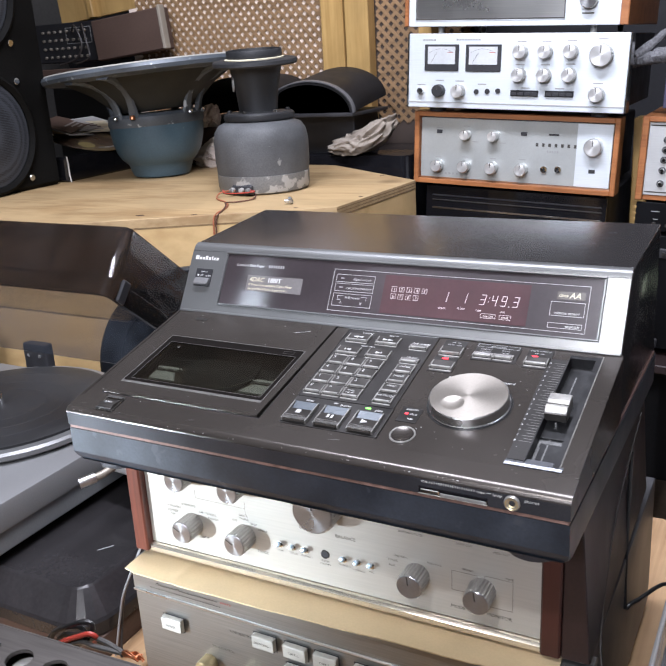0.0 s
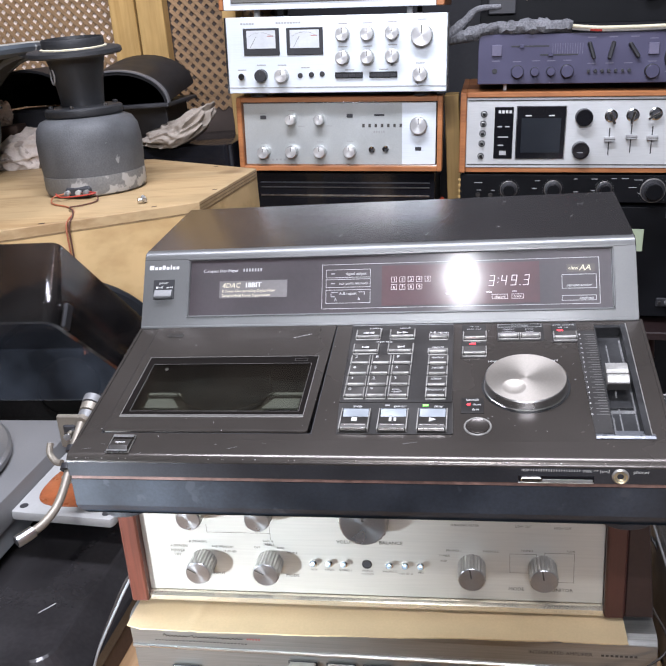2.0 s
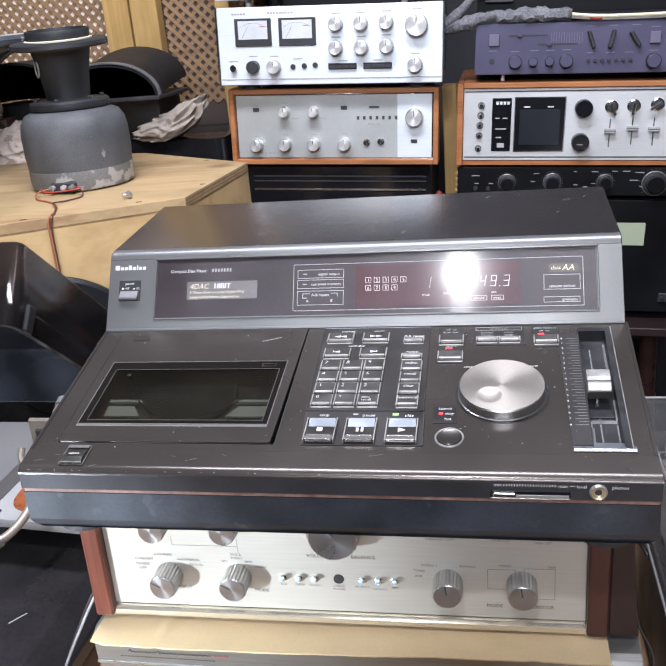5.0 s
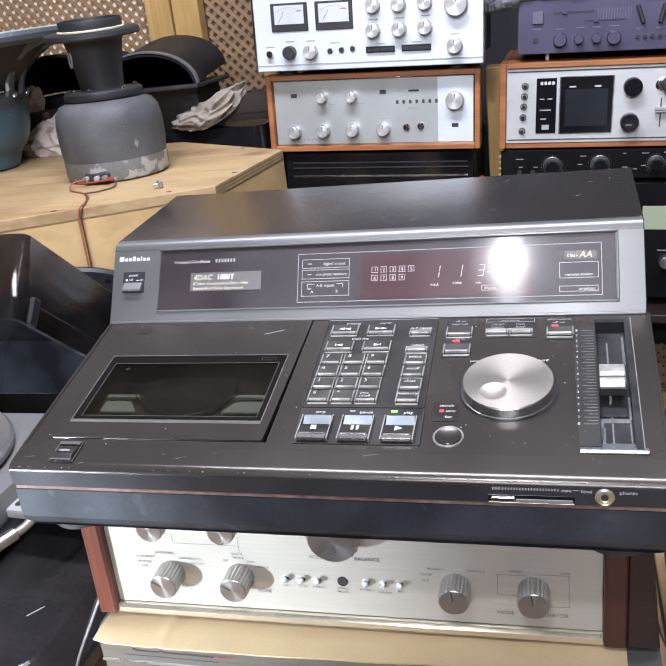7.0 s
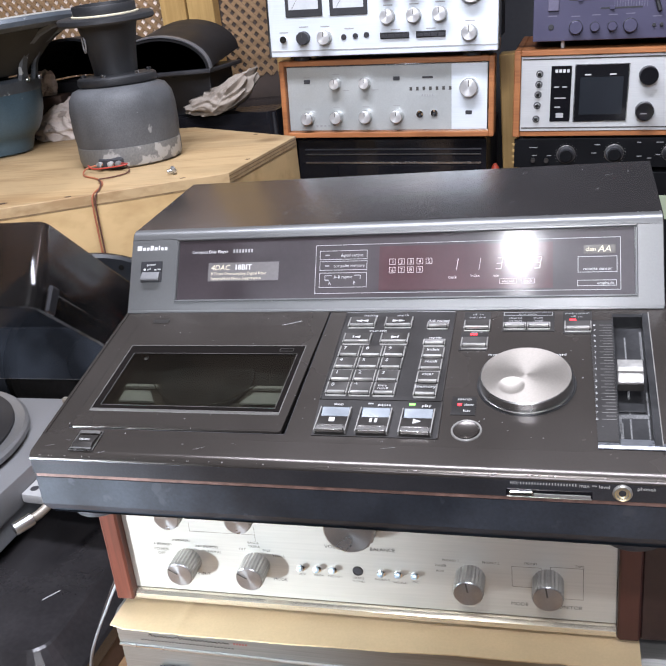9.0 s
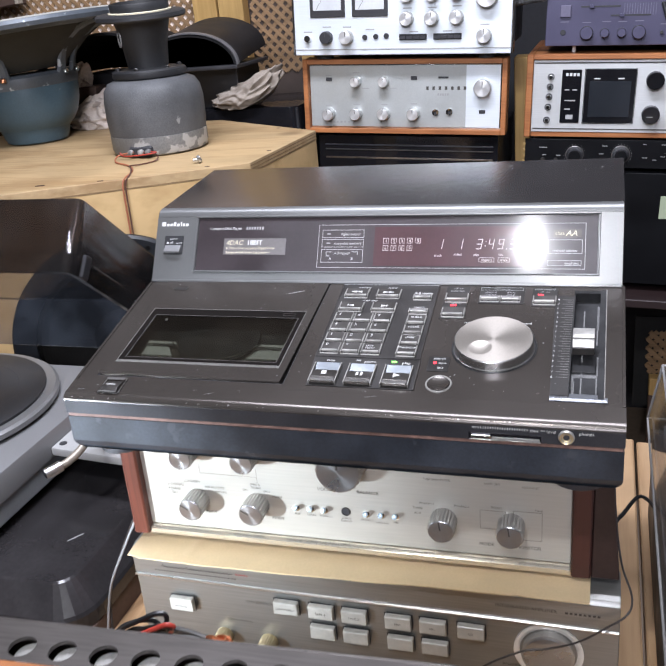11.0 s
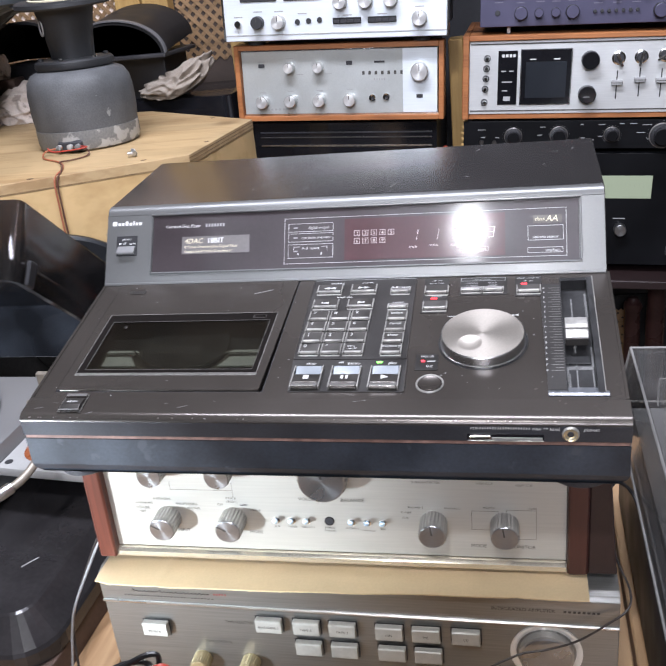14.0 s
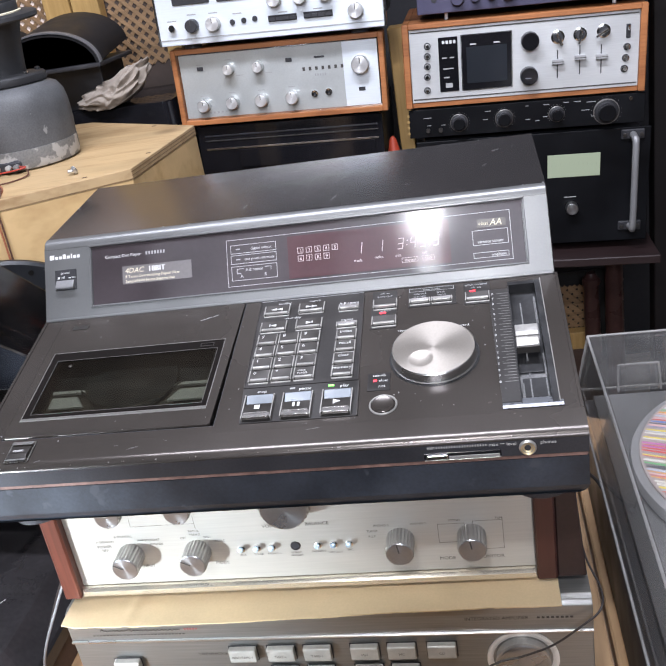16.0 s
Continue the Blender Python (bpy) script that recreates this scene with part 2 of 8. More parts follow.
KNOBBRIGHT = spun("bright_turned_knob", (0.80, 0.80, 0.79), 0.34, 0.65)
JOG = spun("turned_jog_face", (0.30, 0.275, 0.245), 0.46, 0.75, 0.55)
CHIP = surf("chipped_metal", (0.20, 0.19, 0.18), 0.4, 0.6)
WHITE = surf("white_print", (0.58, 0.58, 0.57), 0.5, 0.0, (300, 0.05), (60, 0.1))
GREYPRINT = surf("grey_print", (0.36, 0.36, 0.36), 0.5, 0.0, (300, 0.05), (60, 0.1))
DARKPRINT = surf("dark_print", (0.06, 0.055, 0.05), 0.5, 0.0, (300, 0.05), (60, 0.1))
IVORY = surf("ivory_button", (0.50, 0.485, 0.44), 0.35, 0.1, (300, 0.04), (60, 0.12))
GOLD = surf("gold_plate", (0.58, 0.48, 0.29), 0.4, 0.7, (200, 0.05), (60, 0.15))
RED = glow("red_led", (1.0, 0.04, 0.06), 3.0)
GREEN = glow("green_led", (0.25, 1.0, 0.15), 3.0)
DIGIT = glow("vacuum_display_digit", (1.0, 0.90, 0.90), 0.62)
METER = surf("meter_dial", (0.54, 0.56, 0.575), 0.5, 0.0, (200, 0.03), (30, 0.06))
LCD = glow("pale_green_meter", (0.62, 0.72, 0.52), 0.28)
CARD = surf("kraft_card", (0.66, 0.505, 0.305), 0.62, 0.0, (500, 0.03), (12, 0.10), bump=0.03)
# darker copy of ROSE, with the shade on the right-hand panel in its colour
SHADEROSE = wood("shaded_rosewood", (0.060, 0.020, 0.015), (0.036, 0.012, 0.009), 1.4, "Z", 0.35)
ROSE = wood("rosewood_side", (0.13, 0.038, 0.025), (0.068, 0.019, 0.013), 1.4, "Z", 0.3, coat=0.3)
TEAK = wood("teak_veneer", (0.42, 0.165, 0.06), (0.27, 0.095, 0.034), 1.3, "X", 0.4)
ORANGEWOOD = wood("orange_veneer", (0.35, 0.135, 0.047), (0.235, 0.084, 0.028), 8.0, "X", 0.4, coat=0.15)
PLY = wood("plywood", (0.435, 0.305, 0.160), (0.315, 0.200, 0.095), 0.8, "X", 0.5, knots=2.4, long=(2.6, 17), swirl=1.8)
PLYFACE = wood("plywood_front", (0.56, 0.385, 0.185), (0.44, 0.285, 0.125), 0.7, "X", 0.5, knots=1.7, long=(2.2, 8), swirl=2.6)
PINE = wood("yellow_pine", (0.50, 0.32, 0.12), (0.39, 0.235, 0.080), 0.8, "Z", 0.45)
LATT = wood("lattice_wood", (0.30, 0.185, 0.095), (0.20, 0.120, 0.058), 2.0, "X", 0.6)
BENCH = wood("bench_wood", (0.50, 0.325, 0.18), (0.36, 0.215, 0.11), 0.7, "Y", 0.45)
POT = surf("grey_hammered_paint", (0.081, 0.083, 0.087), 0.58, 0.1, (420, 0.16), (16, 0.30), bump=0.4, wear=(45, 0.70, (0.24, 0.24, 0.235)))
POTWORN = surf("worn_zinc_band", (0.17, 0.17, 0.165), 0.6, 0.3, (300, 0.15), (9, 0.2), bump=0.3, wear=(34, 0.55, (0.40, 0.39, 0.37)))
NECK = surf("black_cast_metal", (0.020, 0.0205, 0.0225), 0.55, 0.1, (500, 0.15), (9, 0.15), bump=0.4)
TEAL = surf("teal_paint", (0.050, 0.088, 0.116), 0.4, 0.1, (300, 0.1), (8, 0.22), bump=0.15, wear=(30, 0.72, (0.2, 0.24, 0.25)))
TEALGREY = surf("blue_grey_frame", (0.080, 0.093, 0.108), 0.42, 0.2, (300, 0.1), (12, 0.3), bump=0.15, wear=(45, 0.635, (0.35, 0.38, 0.4)))
CONE = surf("dark_cone_paper", (0.014, 0.015, 0.013), 0.7, 0.0, (300, 0.15), (8, 0.2), bump=0.3)
GASKET = surf("cork_gasket", (0.30, 0.29, 0.26), 0.8, 0.0, (300, 0.12), (10, 0.2))
CREAM = surf("cream_seal", (0.66, 0.60, 0.44), 0.6, 0.0, (300, 0.05), (30, 0.1))
PLINTH = surf("silver_plinth", (0.205, 0.205, 0.208), 0.48, 0.3, (500, 0.04), (6, 0.06))
WHITEPLATE = surf("white_enamel", (0.58, 0.58, 0.57), 0.35, 0.0, (300, 0.03), (10, 0.06))
RUBBER = surf("rubber_mat", (0.016, 0.016, 0.0175), 0.55, 0.0, (400, 0.1), (10, 0.2))
RUST = surf("orange_brown_lacquer", (0.30, 0.085, 0.03), 0.3, 0.0, (200, 0.1), (25, 0.3), coat=0.4)
BEIGE = surf("beige_metal", (0.27, 0.24, 0.20), 0.4, 0.4, (300, 0.05), (30, 0.12))
CLOTH = surf("printed_rag", (0.29, 0.25, 0.21), 0.9, 0.0, (300, 0.08), (14, 0.15), bump=0.3, wear=(42, 0.60, (0.24, 0.20, 0.165)))
PALECLOTH = surf("pale_printed_rag", (0.56, 0.49, 0.44), 0.9, 0.0, (300, 0.08), (14, 0.12), bump=0.3, wear=(36, 0.60, (0.30, 0.25, 0.22)))
FLUFF = surf("grey_fluff", (0.15, 0.15, 0.16), 0.95, 0.0, (300, 0.4), (30, 0.25), bump=0.8)
WALL = surf("dark_wall", (0.10, 0.095, 0.09), 0.8, 0.0, (80, 0.1), (2, 0.25), bump=0.2)
CEIL = surf("ceiling_paint", (0.44, 0.43, 0.41), 0.85, 0.0, (80, 0.05), (2, 0.1), bump=0.1)
FLOORM = surf("dark_floor", (0.20, 0.15, 0.11), 0.6, 0.0, (60, 0.1), (3, 0.25), bump=0.2)
WIREBLK = surf("black_cable", (0.015, 0.015, 0.016), 0.4, 0.0, (300, 0.1), (40, 0.15))
WIREDARK = surf("dark_brown_cable", (0.030, 0.024, 0.022), 0.45, 0.0, (300, 0.1), (40, 0.15))
WIREBROWN = surf("brown_cable", (0.10, 0.042, 0.030), 0.45, 0.0, (300, 0.1), (40, 0.15))
WIREWHT = surf("white_cable", (0.62, 0.60, 0.56), 0.45, 0.0, (300, 0.05), (40, 0.15))
WIREGRY = surf("grey_cable", (0.30, 0.30, 0.31), 0.4, 0.0, (300, 0.05), (40, 0.15))
WIRERED = surf("red_cable", (0.42, 0.05, 0.035), 0.4, 0.0, (300, 0.05), (40, 0.15))
COPPER = surf("bare_copper", (0.75, 0.33, 0.17), 0.35, 1.0, (300, 0.1), (40, 0.2))
WIRERUST = surf("orange_cable", (0.36, 0.12, 0.06), 0.45, 0.0, (300, 0.05), (40, 0.15))
PERF = surf("dark_grey_steel", (0.088, 0.079, 0.074), 0.40, 0.5, (500, 0.2), (7, 0.15), stretch=(0.05, 1, 1), wear=(50, 0.75, (0.35, 0.35, 0.35)))
INSIDE = surf("pale_transformer_wrap", (0.31, 0.305, 0.29), 0.5, 0.2, (900, 0.15), (40, 0.3))
WELL = surf("matt_black_well", (0.016, 0.016, 0.017), 0.38, 0.0, (300, 0.2), (60, 0.5), spec=0.4)
BROWNBOX = surf("brown_card", (0.085, 0.052, 0.040), 0.6, 0.0, (200, 0.1), (6, 0.15))
SMOKE = acrylic("smoked_acrylic", (0.66, 0.65, 0.665), 0.04, 0.026, 0.55, (0.36, 0.43, 0.53))
SMOKESKIRT = acrylic("thick_smoked_acrylic", (0.35, 0.305, 0.290), 0.060, 0.010, 0.40)
CLEAR = acrylic("clear_acrylic", (0.90, 0.895, 0.88), 0.03, 0.040)
SPEAKERBLK = surf("matt_speaker_black", (0.0048, 0.0046, 0.0043), 0.6, 0.0, (300, 0.3), (9, 0.3), bump=0.2, spec=0.08)
DUST = surf("grey_dust", (0.15, 0.15, 0.15), 0.8, 0.0, (900, 0.4), (80, 0.3))
TOGGLE = surf("bluish_chrome", (0.62, 0.76, 0.90), 0.28, 0.7, (300, 0.05), (60, 0.1))
LIP = surf("polished_sloping_lip", (0.20, 0.21, 0.23), 0.30, 0.5, (300, 0.1), (60, 0.2))
KEYBACK = surf("blue_grey_key_back", (0.052, 0.064, 0.076), 0.34, 0.2, (300, 0.05), (80, 0.15))
# brown haze colour here paints in wood reflected by the window
WINDOW = acrylic("tinted_window", (0.64, 0.65, 0.61), 0.03, 0.007, 0.75, (0.42, 0.31, 0.23))


def woven(name, dark, light, scale):
    """Fine perforated metal: rows of small dark holes."""
    m = surf(name, light, 0.5, 0.2)
    t = m.node_tree
    n, l = t.nodes, t.links
    b = n["Principled BSDF"]
    co, vo, mr, mx = n.new("ShaderNodeTexCoord"), n.new("ShaderNodeTexVoronoi"), n.new("ShaderNodeMapRange"), n.new("ShaderNodeMix")
    vo.inputs["Scale"].default_value, vo.inputs["Randomness"].default_value = scale, 0.0
    l.new(co.outputs["Object"], vo.inputs["Vector"])
    mr.inputs["From Min"].default_value, mr.inputs["From Max"].default_value = 0.36, 0.46
    l.new(vo.outputs["Distance"], mr.inputs["Value"])
    mx.data_type = "RGBA"
    mx.inputs[6].default_value, mx.inputs[7].default_value = (*dark, 1), (*light, 1)
    l.new(mr.outputs[0], mx.inputs["Factor"])
    l.new(mx.outputs[2], b.inputs["Base Color"])
    return m


GRILLE = woven("perforated_grille", (0.004, 0.004, 0.005), (0.050, 0.054, 0.064), 300)


# ---- building tools ----
def link(name, bm, material, parent=None, label="", smooth=False):
    me = bpy.data.meshes.new(name)
    bm.to_mesh(me)
    bm.free()
    me.materials.append(material)
    if smooth:
        me.shade_smooth()
        me.set_sharp_from_angle(angle=radians(35))
    ob = new(name, me)
    ob.parent = parent
    return tagged(ob, label=label)


def part(name, bm, material, parent, label="", smooth=False):
    return link(name, bm, material, parent, label, smooth)


def thing(name, m, label, category, group="", kind=""):
    ob = new(name)
    ob.empty_display_size = 0.02
    ob.matrix_world = m
    return tagged(ob, label, category, group, kind)


def b_box(c, s, bevel=0.0, m=None, seg=1, bm=None):
    """A box by its centre and size, with its edges broken."""
    bm = bm or bmesh.new()
    r = bmesh.ops.create_cube(bm, size=1.0, matrix=Matrix.Translation(c) @ Matrix.Diagonal((*s, 1)))
    if bevel:
        edges = list({e for v in r["verts"] for e in v.link_edges})
        bmesh.ops.bevel(bm, geom=edges, offset=bevel, segments=seg, affect="EDGES", profile=0.6)
    if m is not None:
        bmesh.ops.transform(bm, matrix=m, verts=bm.verts)
    return bm


def b_span(x0, x1, y0, y1, z0, z1, bevel=0.0, m=None, bm=None):
    return b_box(((x0 + x1) / 2, (y0 + y1) / 2, (z0 + z1) / 2), (abs(x1 - x0), abs(y1 - y0), abs(z1 - z0)), bevel, m, 1, bm)


def b_prism(outline, x0, x1, bevel=0.0, m=None):
    """A (y, z) outline drawn out along x."""
    bm = bmesh.new()
    a = [bm.verts.new((x0, y, z)) for y, z in outline]
    b = [bm.verts.new((x1, y, z)) for y, z in outline]
    k = len(outline)
    bm.faces.new(a), bm.faces.new(b[::-1])
    for i in range(k):
        bm.faces.new((a[i], b[i], b[(i + 1) % k], a[(i + 1) % k]))
    bmesh.ops.recalc_face_normals(bm, faces=bm.faces)
    if bevel:
        bmesh.ops.bevel(bm, geom=list(bm.edges), offset=bevel, segments=2, affect="EDGES", profile=0.6)
    if m is not None:
        bmesh.ops.transform(bm, matrix=m, verts=bm.verts)
    return bm


def b_slab(outline, z0, z1, bevel=0.0, m=None):
    """An (x, y) outline drawn out along z."""
    bm = bmesh.new()
    a = [bm.verts.new((x, y, z0)) for x, y in outline]
    b = [bm.verts.new((x, y, z1)) for x, y in outline]
    k = len(outline)
    bm.faces.new(a), bm.faces.new(b[::-1])
    for i in range(k):
        bm.faces.new((a[i], b[i], b[(i + 1) % k], a[(i + 1) % k]))
    bmesh.ops.recalc_face_normals(bm, faces=bm.faces)
    if bevel:
        bmesh.ops.bevel(bm, geom=list(bm.edges), offset=bevel, segments=2, affect="EDGES", profile=0.6)
    if m is not None:
        bmesh.ops.transform(bm, matrix=m, verts=bm.verts)
    return bm


def b_lathe(profile, m=None, seg=40, flute=0, depth=0.0, bm=None):
    """An (r, z) profile turned about z; flutes cut into it where asked for."""
    bm = bm or bmesh.new()
    rings = []
    first = len(bm.verts)
    for r, z in profile:
        if r < 1e-6:
            rings.append([bm.verts.new((0, 0, z))])
            continue
        ring = []
        for i in range(seg):
            a = 2 * math.pi * i / seg
            rr = r - (depth if flute and i % 2 else 0)
            ring.append(bm.verts.new((rr * math.cos(a), rr * math.sin(a), z)))
        rings.append(ring)
    for p, q in zip(rings, rings[1:]):
        for i in range(seg):
            j = (i + 1) % seg
            if len(p) == 1 and len(q) > 1:
                bm.faces.new((p[0], q[i], q[j]))
            elif len(q) == 1 and len(p) > 1:
                bm.faces.new((p[i], q[0], p[j]))
            elif len(p) > 1:
                bm.faces.new((p[i], q[i], q[j], p[j]))
    bm.verts.ensure_lookup_table()
    mine = [bm.verts[i] for i in range(first, len(bm.verts))]
    bmesh.ops.recalc_face_normals(bm, faces=list({f for v in mine for f in v.link_faces}))
    if m is not None:
        bmesh.ops.transform(bm, matrix=m, verts=mine)
    return bm


def b_disc(r, h, m=None, seg=32, bevel=0.0006):
    b = min(bevel, h / 3, r / 3)
    return b_lathe([(0, 0), (r - b, 0), (r, b), (r, h - b), (r - b, h), (0, h)], m, seg)


def b_tube(points, r, seg=8, smooth=6, m=None, bm=None):
    """A round bar or cable through the points, as a smooth curve."""
    pts = [Vector(p) for p in points]
    line = []
    for i in range(len(pts) - 1):
        p0, p1, p2, p3 = pts[max(i - 1, 0)], pts[i], pts[i + 1], pts[min(i + 2, len(pts) - 1)]
        for k in range(smooth):
            t = k / smooth
            line.append(0.5 * ((2 * p1) + (p2 - p0) * t + (2 * p0 - 5 * p1 + 4 * p2 - p3) * t * t + (3 * p1 - p0 - 3 * p2 + p3) * t ** 3))
    line.append(pts[-1])
    bm = bm or bmesh.new()
    rings, side = [], None
    for i, p in enumerate(line):
        d = (line[min(i + 1, len(line) - 1)] - line[max(i - 1, 0)]).normalized()
        side = (d.orthogonal() if side is None else side - d * side.dot(d)).normalized()
        up = d.cross(side)
        rr = r[min(i * len(r) // len(line), len(r) - 1)] if isinstance(r, (list, tuple)) else r
        rings.append([bm.verts.new(p + rr * (math.cos(2 * math.pi * k / seg) * side + math.sin(2 * math.pi * k / seg) * up)) for k in range(seg)])
    for a, b in zip(rings, rings[1:]):
        for k in range(seg):
            bm.faces.new((a[k], a[(k + 1) % seg], b[(k + 1) % seg], b[k]))
    bm.faces.new(rings[0][::-1]), bm.faces.new(rings[-1])
    if m is not None:
        bmesh.ops.transform(bm, matrix=m, verts=bm.verts)
    return bm


TEXTS = {}


def b_text(body, size, m, align="LEFT", wide=1.0):
    """Flat lettering lying in the xy plane of m."""
    if body not in TEXTS:
        cu = bpy.data.curves.new("lettering", "FONT")
        cu.body, cu.size, cu.resolution_u = body, 1.0, 2
        ob = bpy.data.objects.new("lettering", cu)
        TEXTS[body] = bpy.data.meshes.new_from_object(ob)
        bpy.data.objects.remove(ob)
    bm = bmesh.new()
    bm.from_mesh(TEXTS[body])
    if not bm.verts:
        return bm
    w = max(v.co.x for v in bm.verts)
    dx = {"LEFT": 0, "CENTER": -w / 2, "RIGHT": -w}[align]
    bmesh.ops.transform(bm, matrix=m @ Matrix.Diagonal((size * wide, size, size, 1)) @ Matrix.Translation((dx, 0, 0)), verts=bm.verts)
    return bm


def b_bars(rects, m, lift=0.0003):
    """Flat printed bars (x0, y0, x1, y1) in the xy plane of m."""
    bm = bmesh.new()
    for x0, y0, x1, y1 in rects:
        bm.faces.new([bm.verts.new(p) for p in ((x0, y0, lift), (x1, y0, lift), (x1, y1, lift), (x0, y1, lift))])
    bmesh.ops.transform(bm, matrix=m, verts=bm.verts)
    return bm


def b_frame(x0, y0, x1, y1, w, m, lift=0.0003):
    return b_bars([(x0, y0, x1, y0 + w), (x0, y1 - w, x1, y1), (x0, y0 + w, x0 + w, y1 - w), (x1 - w, y0 + w, x1, y1 - w)], m, lift)


def bars(parent, name, rects, m, material, lift=0.0003):
    """Printed bars, each a part of its own."""
    for r in rects:
        part(name, b_bars([r], m, lift), material, parent)


FRONT = Matrix.Rotation(radians(90), 4, "X")  # xy plane turned to face -y


def on_face(x, z, y=0.0):
    return Matrix.Translation((x, y, z)) @ FRONT


def words(parent, m, items, material=WHITE, name="lettering"):
    """Lines of print: (text, x, y, size, align) on the plane m."""
    for body, x, y, size, align in items:
        part(name, b_text(body, size, m @ Matrix.Translation((x, y, 0.0003)), align), material, parent)


def knob(parent, m, r, h, face=KNOB, side=KNOBSIDE, fluted=True, line=True, name="knob", skirt=0.0):
    """A turned knob standing on m's xy plane, with a pointer line."""
    prof = [(r, 0.0), (r, h * 0.92), (r * 0.93, h)]
    if skirt:
        prof = [(r * skirt, 0), (r * skirt, h * 0.18), (r, h * 0.24)] + prof[1:]
    k = part(name, b_lathe(prof, m, 48 if fluted else 36, fluted, r * 0.06), side, parent)
    cap = part("cap", b_lathe([(r * 0.93, h), (r * 0.88, h + 0.0004), (0, h + 0.0004)], None, 36), face, k)
    cap.matrix_local = m
    if line:
        part("pointer", b_bars([(-r * 0.05, r * 0.15, r * 0.05, r * 0.9)], m @ Matrix.Translation((0, 0, h + 0.0005))), DARKPRINT, k)
    return k


# ---- the room ----
def setting(name, bm, material, label, category):
    return tagged(link(name, bm, material), label, category, kind="structure")


BENCH_Z, FLOOR_Z, CEIL_Z = -0.292, -1.05, 1.75
setting("floor", b_span(-2.4, 2.4, -2.4, 2.3, FLOOR_Z - 0.05, FLOOR_Z), FLOORM, "dark worn workshop floor", "floor")
setting("ceiling", b_span(-2.4, 2.4, -2.4, 2.3, CEIL_Z, CEIL_Z + 0.05), CEIL, "pale painted workshop ceiling", "ceiling")
setting("wall_north", b_span(-2.4, 2.4, 2.2, 2.3, FLOOR_Z, CEIL_Z), surf("near_black_wall", (0.022, 0.022, 0.026), 0.8, 0.0, (80, 0.1), (2, 0.25), bump=0.2), "near-black workshop wall behind the shelves", "wall")
setting("wall_south", b_span(-2.4, 2.4, -2.4, -2.3, FLOOR_Z, CEIL_Z), surf("grey_wall", (0.24, 0.235, 0.22), 0.85, 0.0, (80, 0.05), (2, 0.15), bump=0.1), "grey workshop wall behind the camera", "wall")
setting("wall_west", b_span(-2.4, -2.3, -2.3, 2.2, FLOOR_Z, CEIL_Z), WALL, "dark workshop side wall", "wall")
setting("wall_east", b_span(2.3, 2.4, -2.3, 2.2, FLOOR_Z, CEIL_Z), WALL, "dark workshop side wall", "wall")


def ceiling_lamps():
    t = thing("hanging_lamp", pose(0.02, -0.86, CEIL_Z), "small square white LED lamp hanging from the ceiling", "lamp")
    part("cord", b_tube([(0, 0, 0), (0, 0, -0.2), (0, 0, -0.44)], 0.003), WIREBLK, t)
    part("holder", b_box((0, 0.0, -0.475), (0.06, 0.06, 0.09), 0.006), BLACK, t)
    # unseen housings, added to go with the two fill lights
    for x, y, z in ((-0.10, 0.25, CEIL_Z), (0.2, -2.245, 1.24)):
        t = thing("tube_fixture", pose(x, y, z), "long white housing added for a fill light, out of view", "lamp", "tube fixtures")
        part("housing", b_box((0, 0, -0.04), (1.25, 0.28 if z == CEIL_Z else 0.08, 0.08), 0.006), WHITEPLATE, t)
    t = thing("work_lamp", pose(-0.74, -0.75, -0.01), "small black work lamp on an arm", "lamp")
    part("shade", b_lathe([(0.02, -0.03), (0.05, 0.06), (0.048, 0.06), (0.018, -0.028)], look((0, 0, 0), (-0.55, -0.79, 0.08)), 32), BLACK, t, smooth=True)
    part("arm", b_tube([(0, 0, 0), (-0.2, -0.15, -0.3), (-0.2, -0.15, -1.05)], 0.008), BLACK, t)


ceiling_lamps()


# ---- the disc player ----
SLOPE = math.atan(0.235)
DECK = Matrix.Translation((0, 0, 0.060)) @ Matrix.Rotation(SLOPE, 4, "X")
FACE = Matrix.Translation((0, 0.167, 0.099)) @ Matrix.Rotation(math.atan2(0.059, 0.036), 4, "X")


def at_deck(u, v, w=0.0):
    return DECK @ Matrix.Translation((u, v, w))


def at_face(u, v, w=0.0):
    return FACE @ Matrix.Translation((u, v, w))


SEGS = {"0": "abcdef", "1": "bc", "2": "abged", "3": "abgcd", "4": "fgbc", "5": "afgcd", "6": "afgedc", "7": "abc", "8": "abcdefg", "9": "abcdfg"}


def seven(ch, x, y, w, h, m):
    """A slanted seven-segment figure."""
    k, lean, rects = w * 0.17, 0.16, []
    box = {"a": (0, h - k, w, h), "g": (0, h / 2 - k / 2, w, h / 2 + k / 2), "d": (0, 0, w, k), "f": (0, h / 2, k, h), "e": (0, 0, k, h / 2),
           "b": (w - k, h / 2, w, h), "c": (w - k, 0, w, h / 2)}
    for s in SEGS[ch]:
        x0, y0, x1, y1 = box[s]
        rects.append((x0 + k * 0.15, y0 + k * 0.15, x1 - k * 0.15, y1 - k * 0.15))
    shear = Matrix.Identity(4)
    shear[0][1] = lean
    return b_bars(rects, m @ Matrix.Translation((x, y, 0)) @ shear, 0.0012)


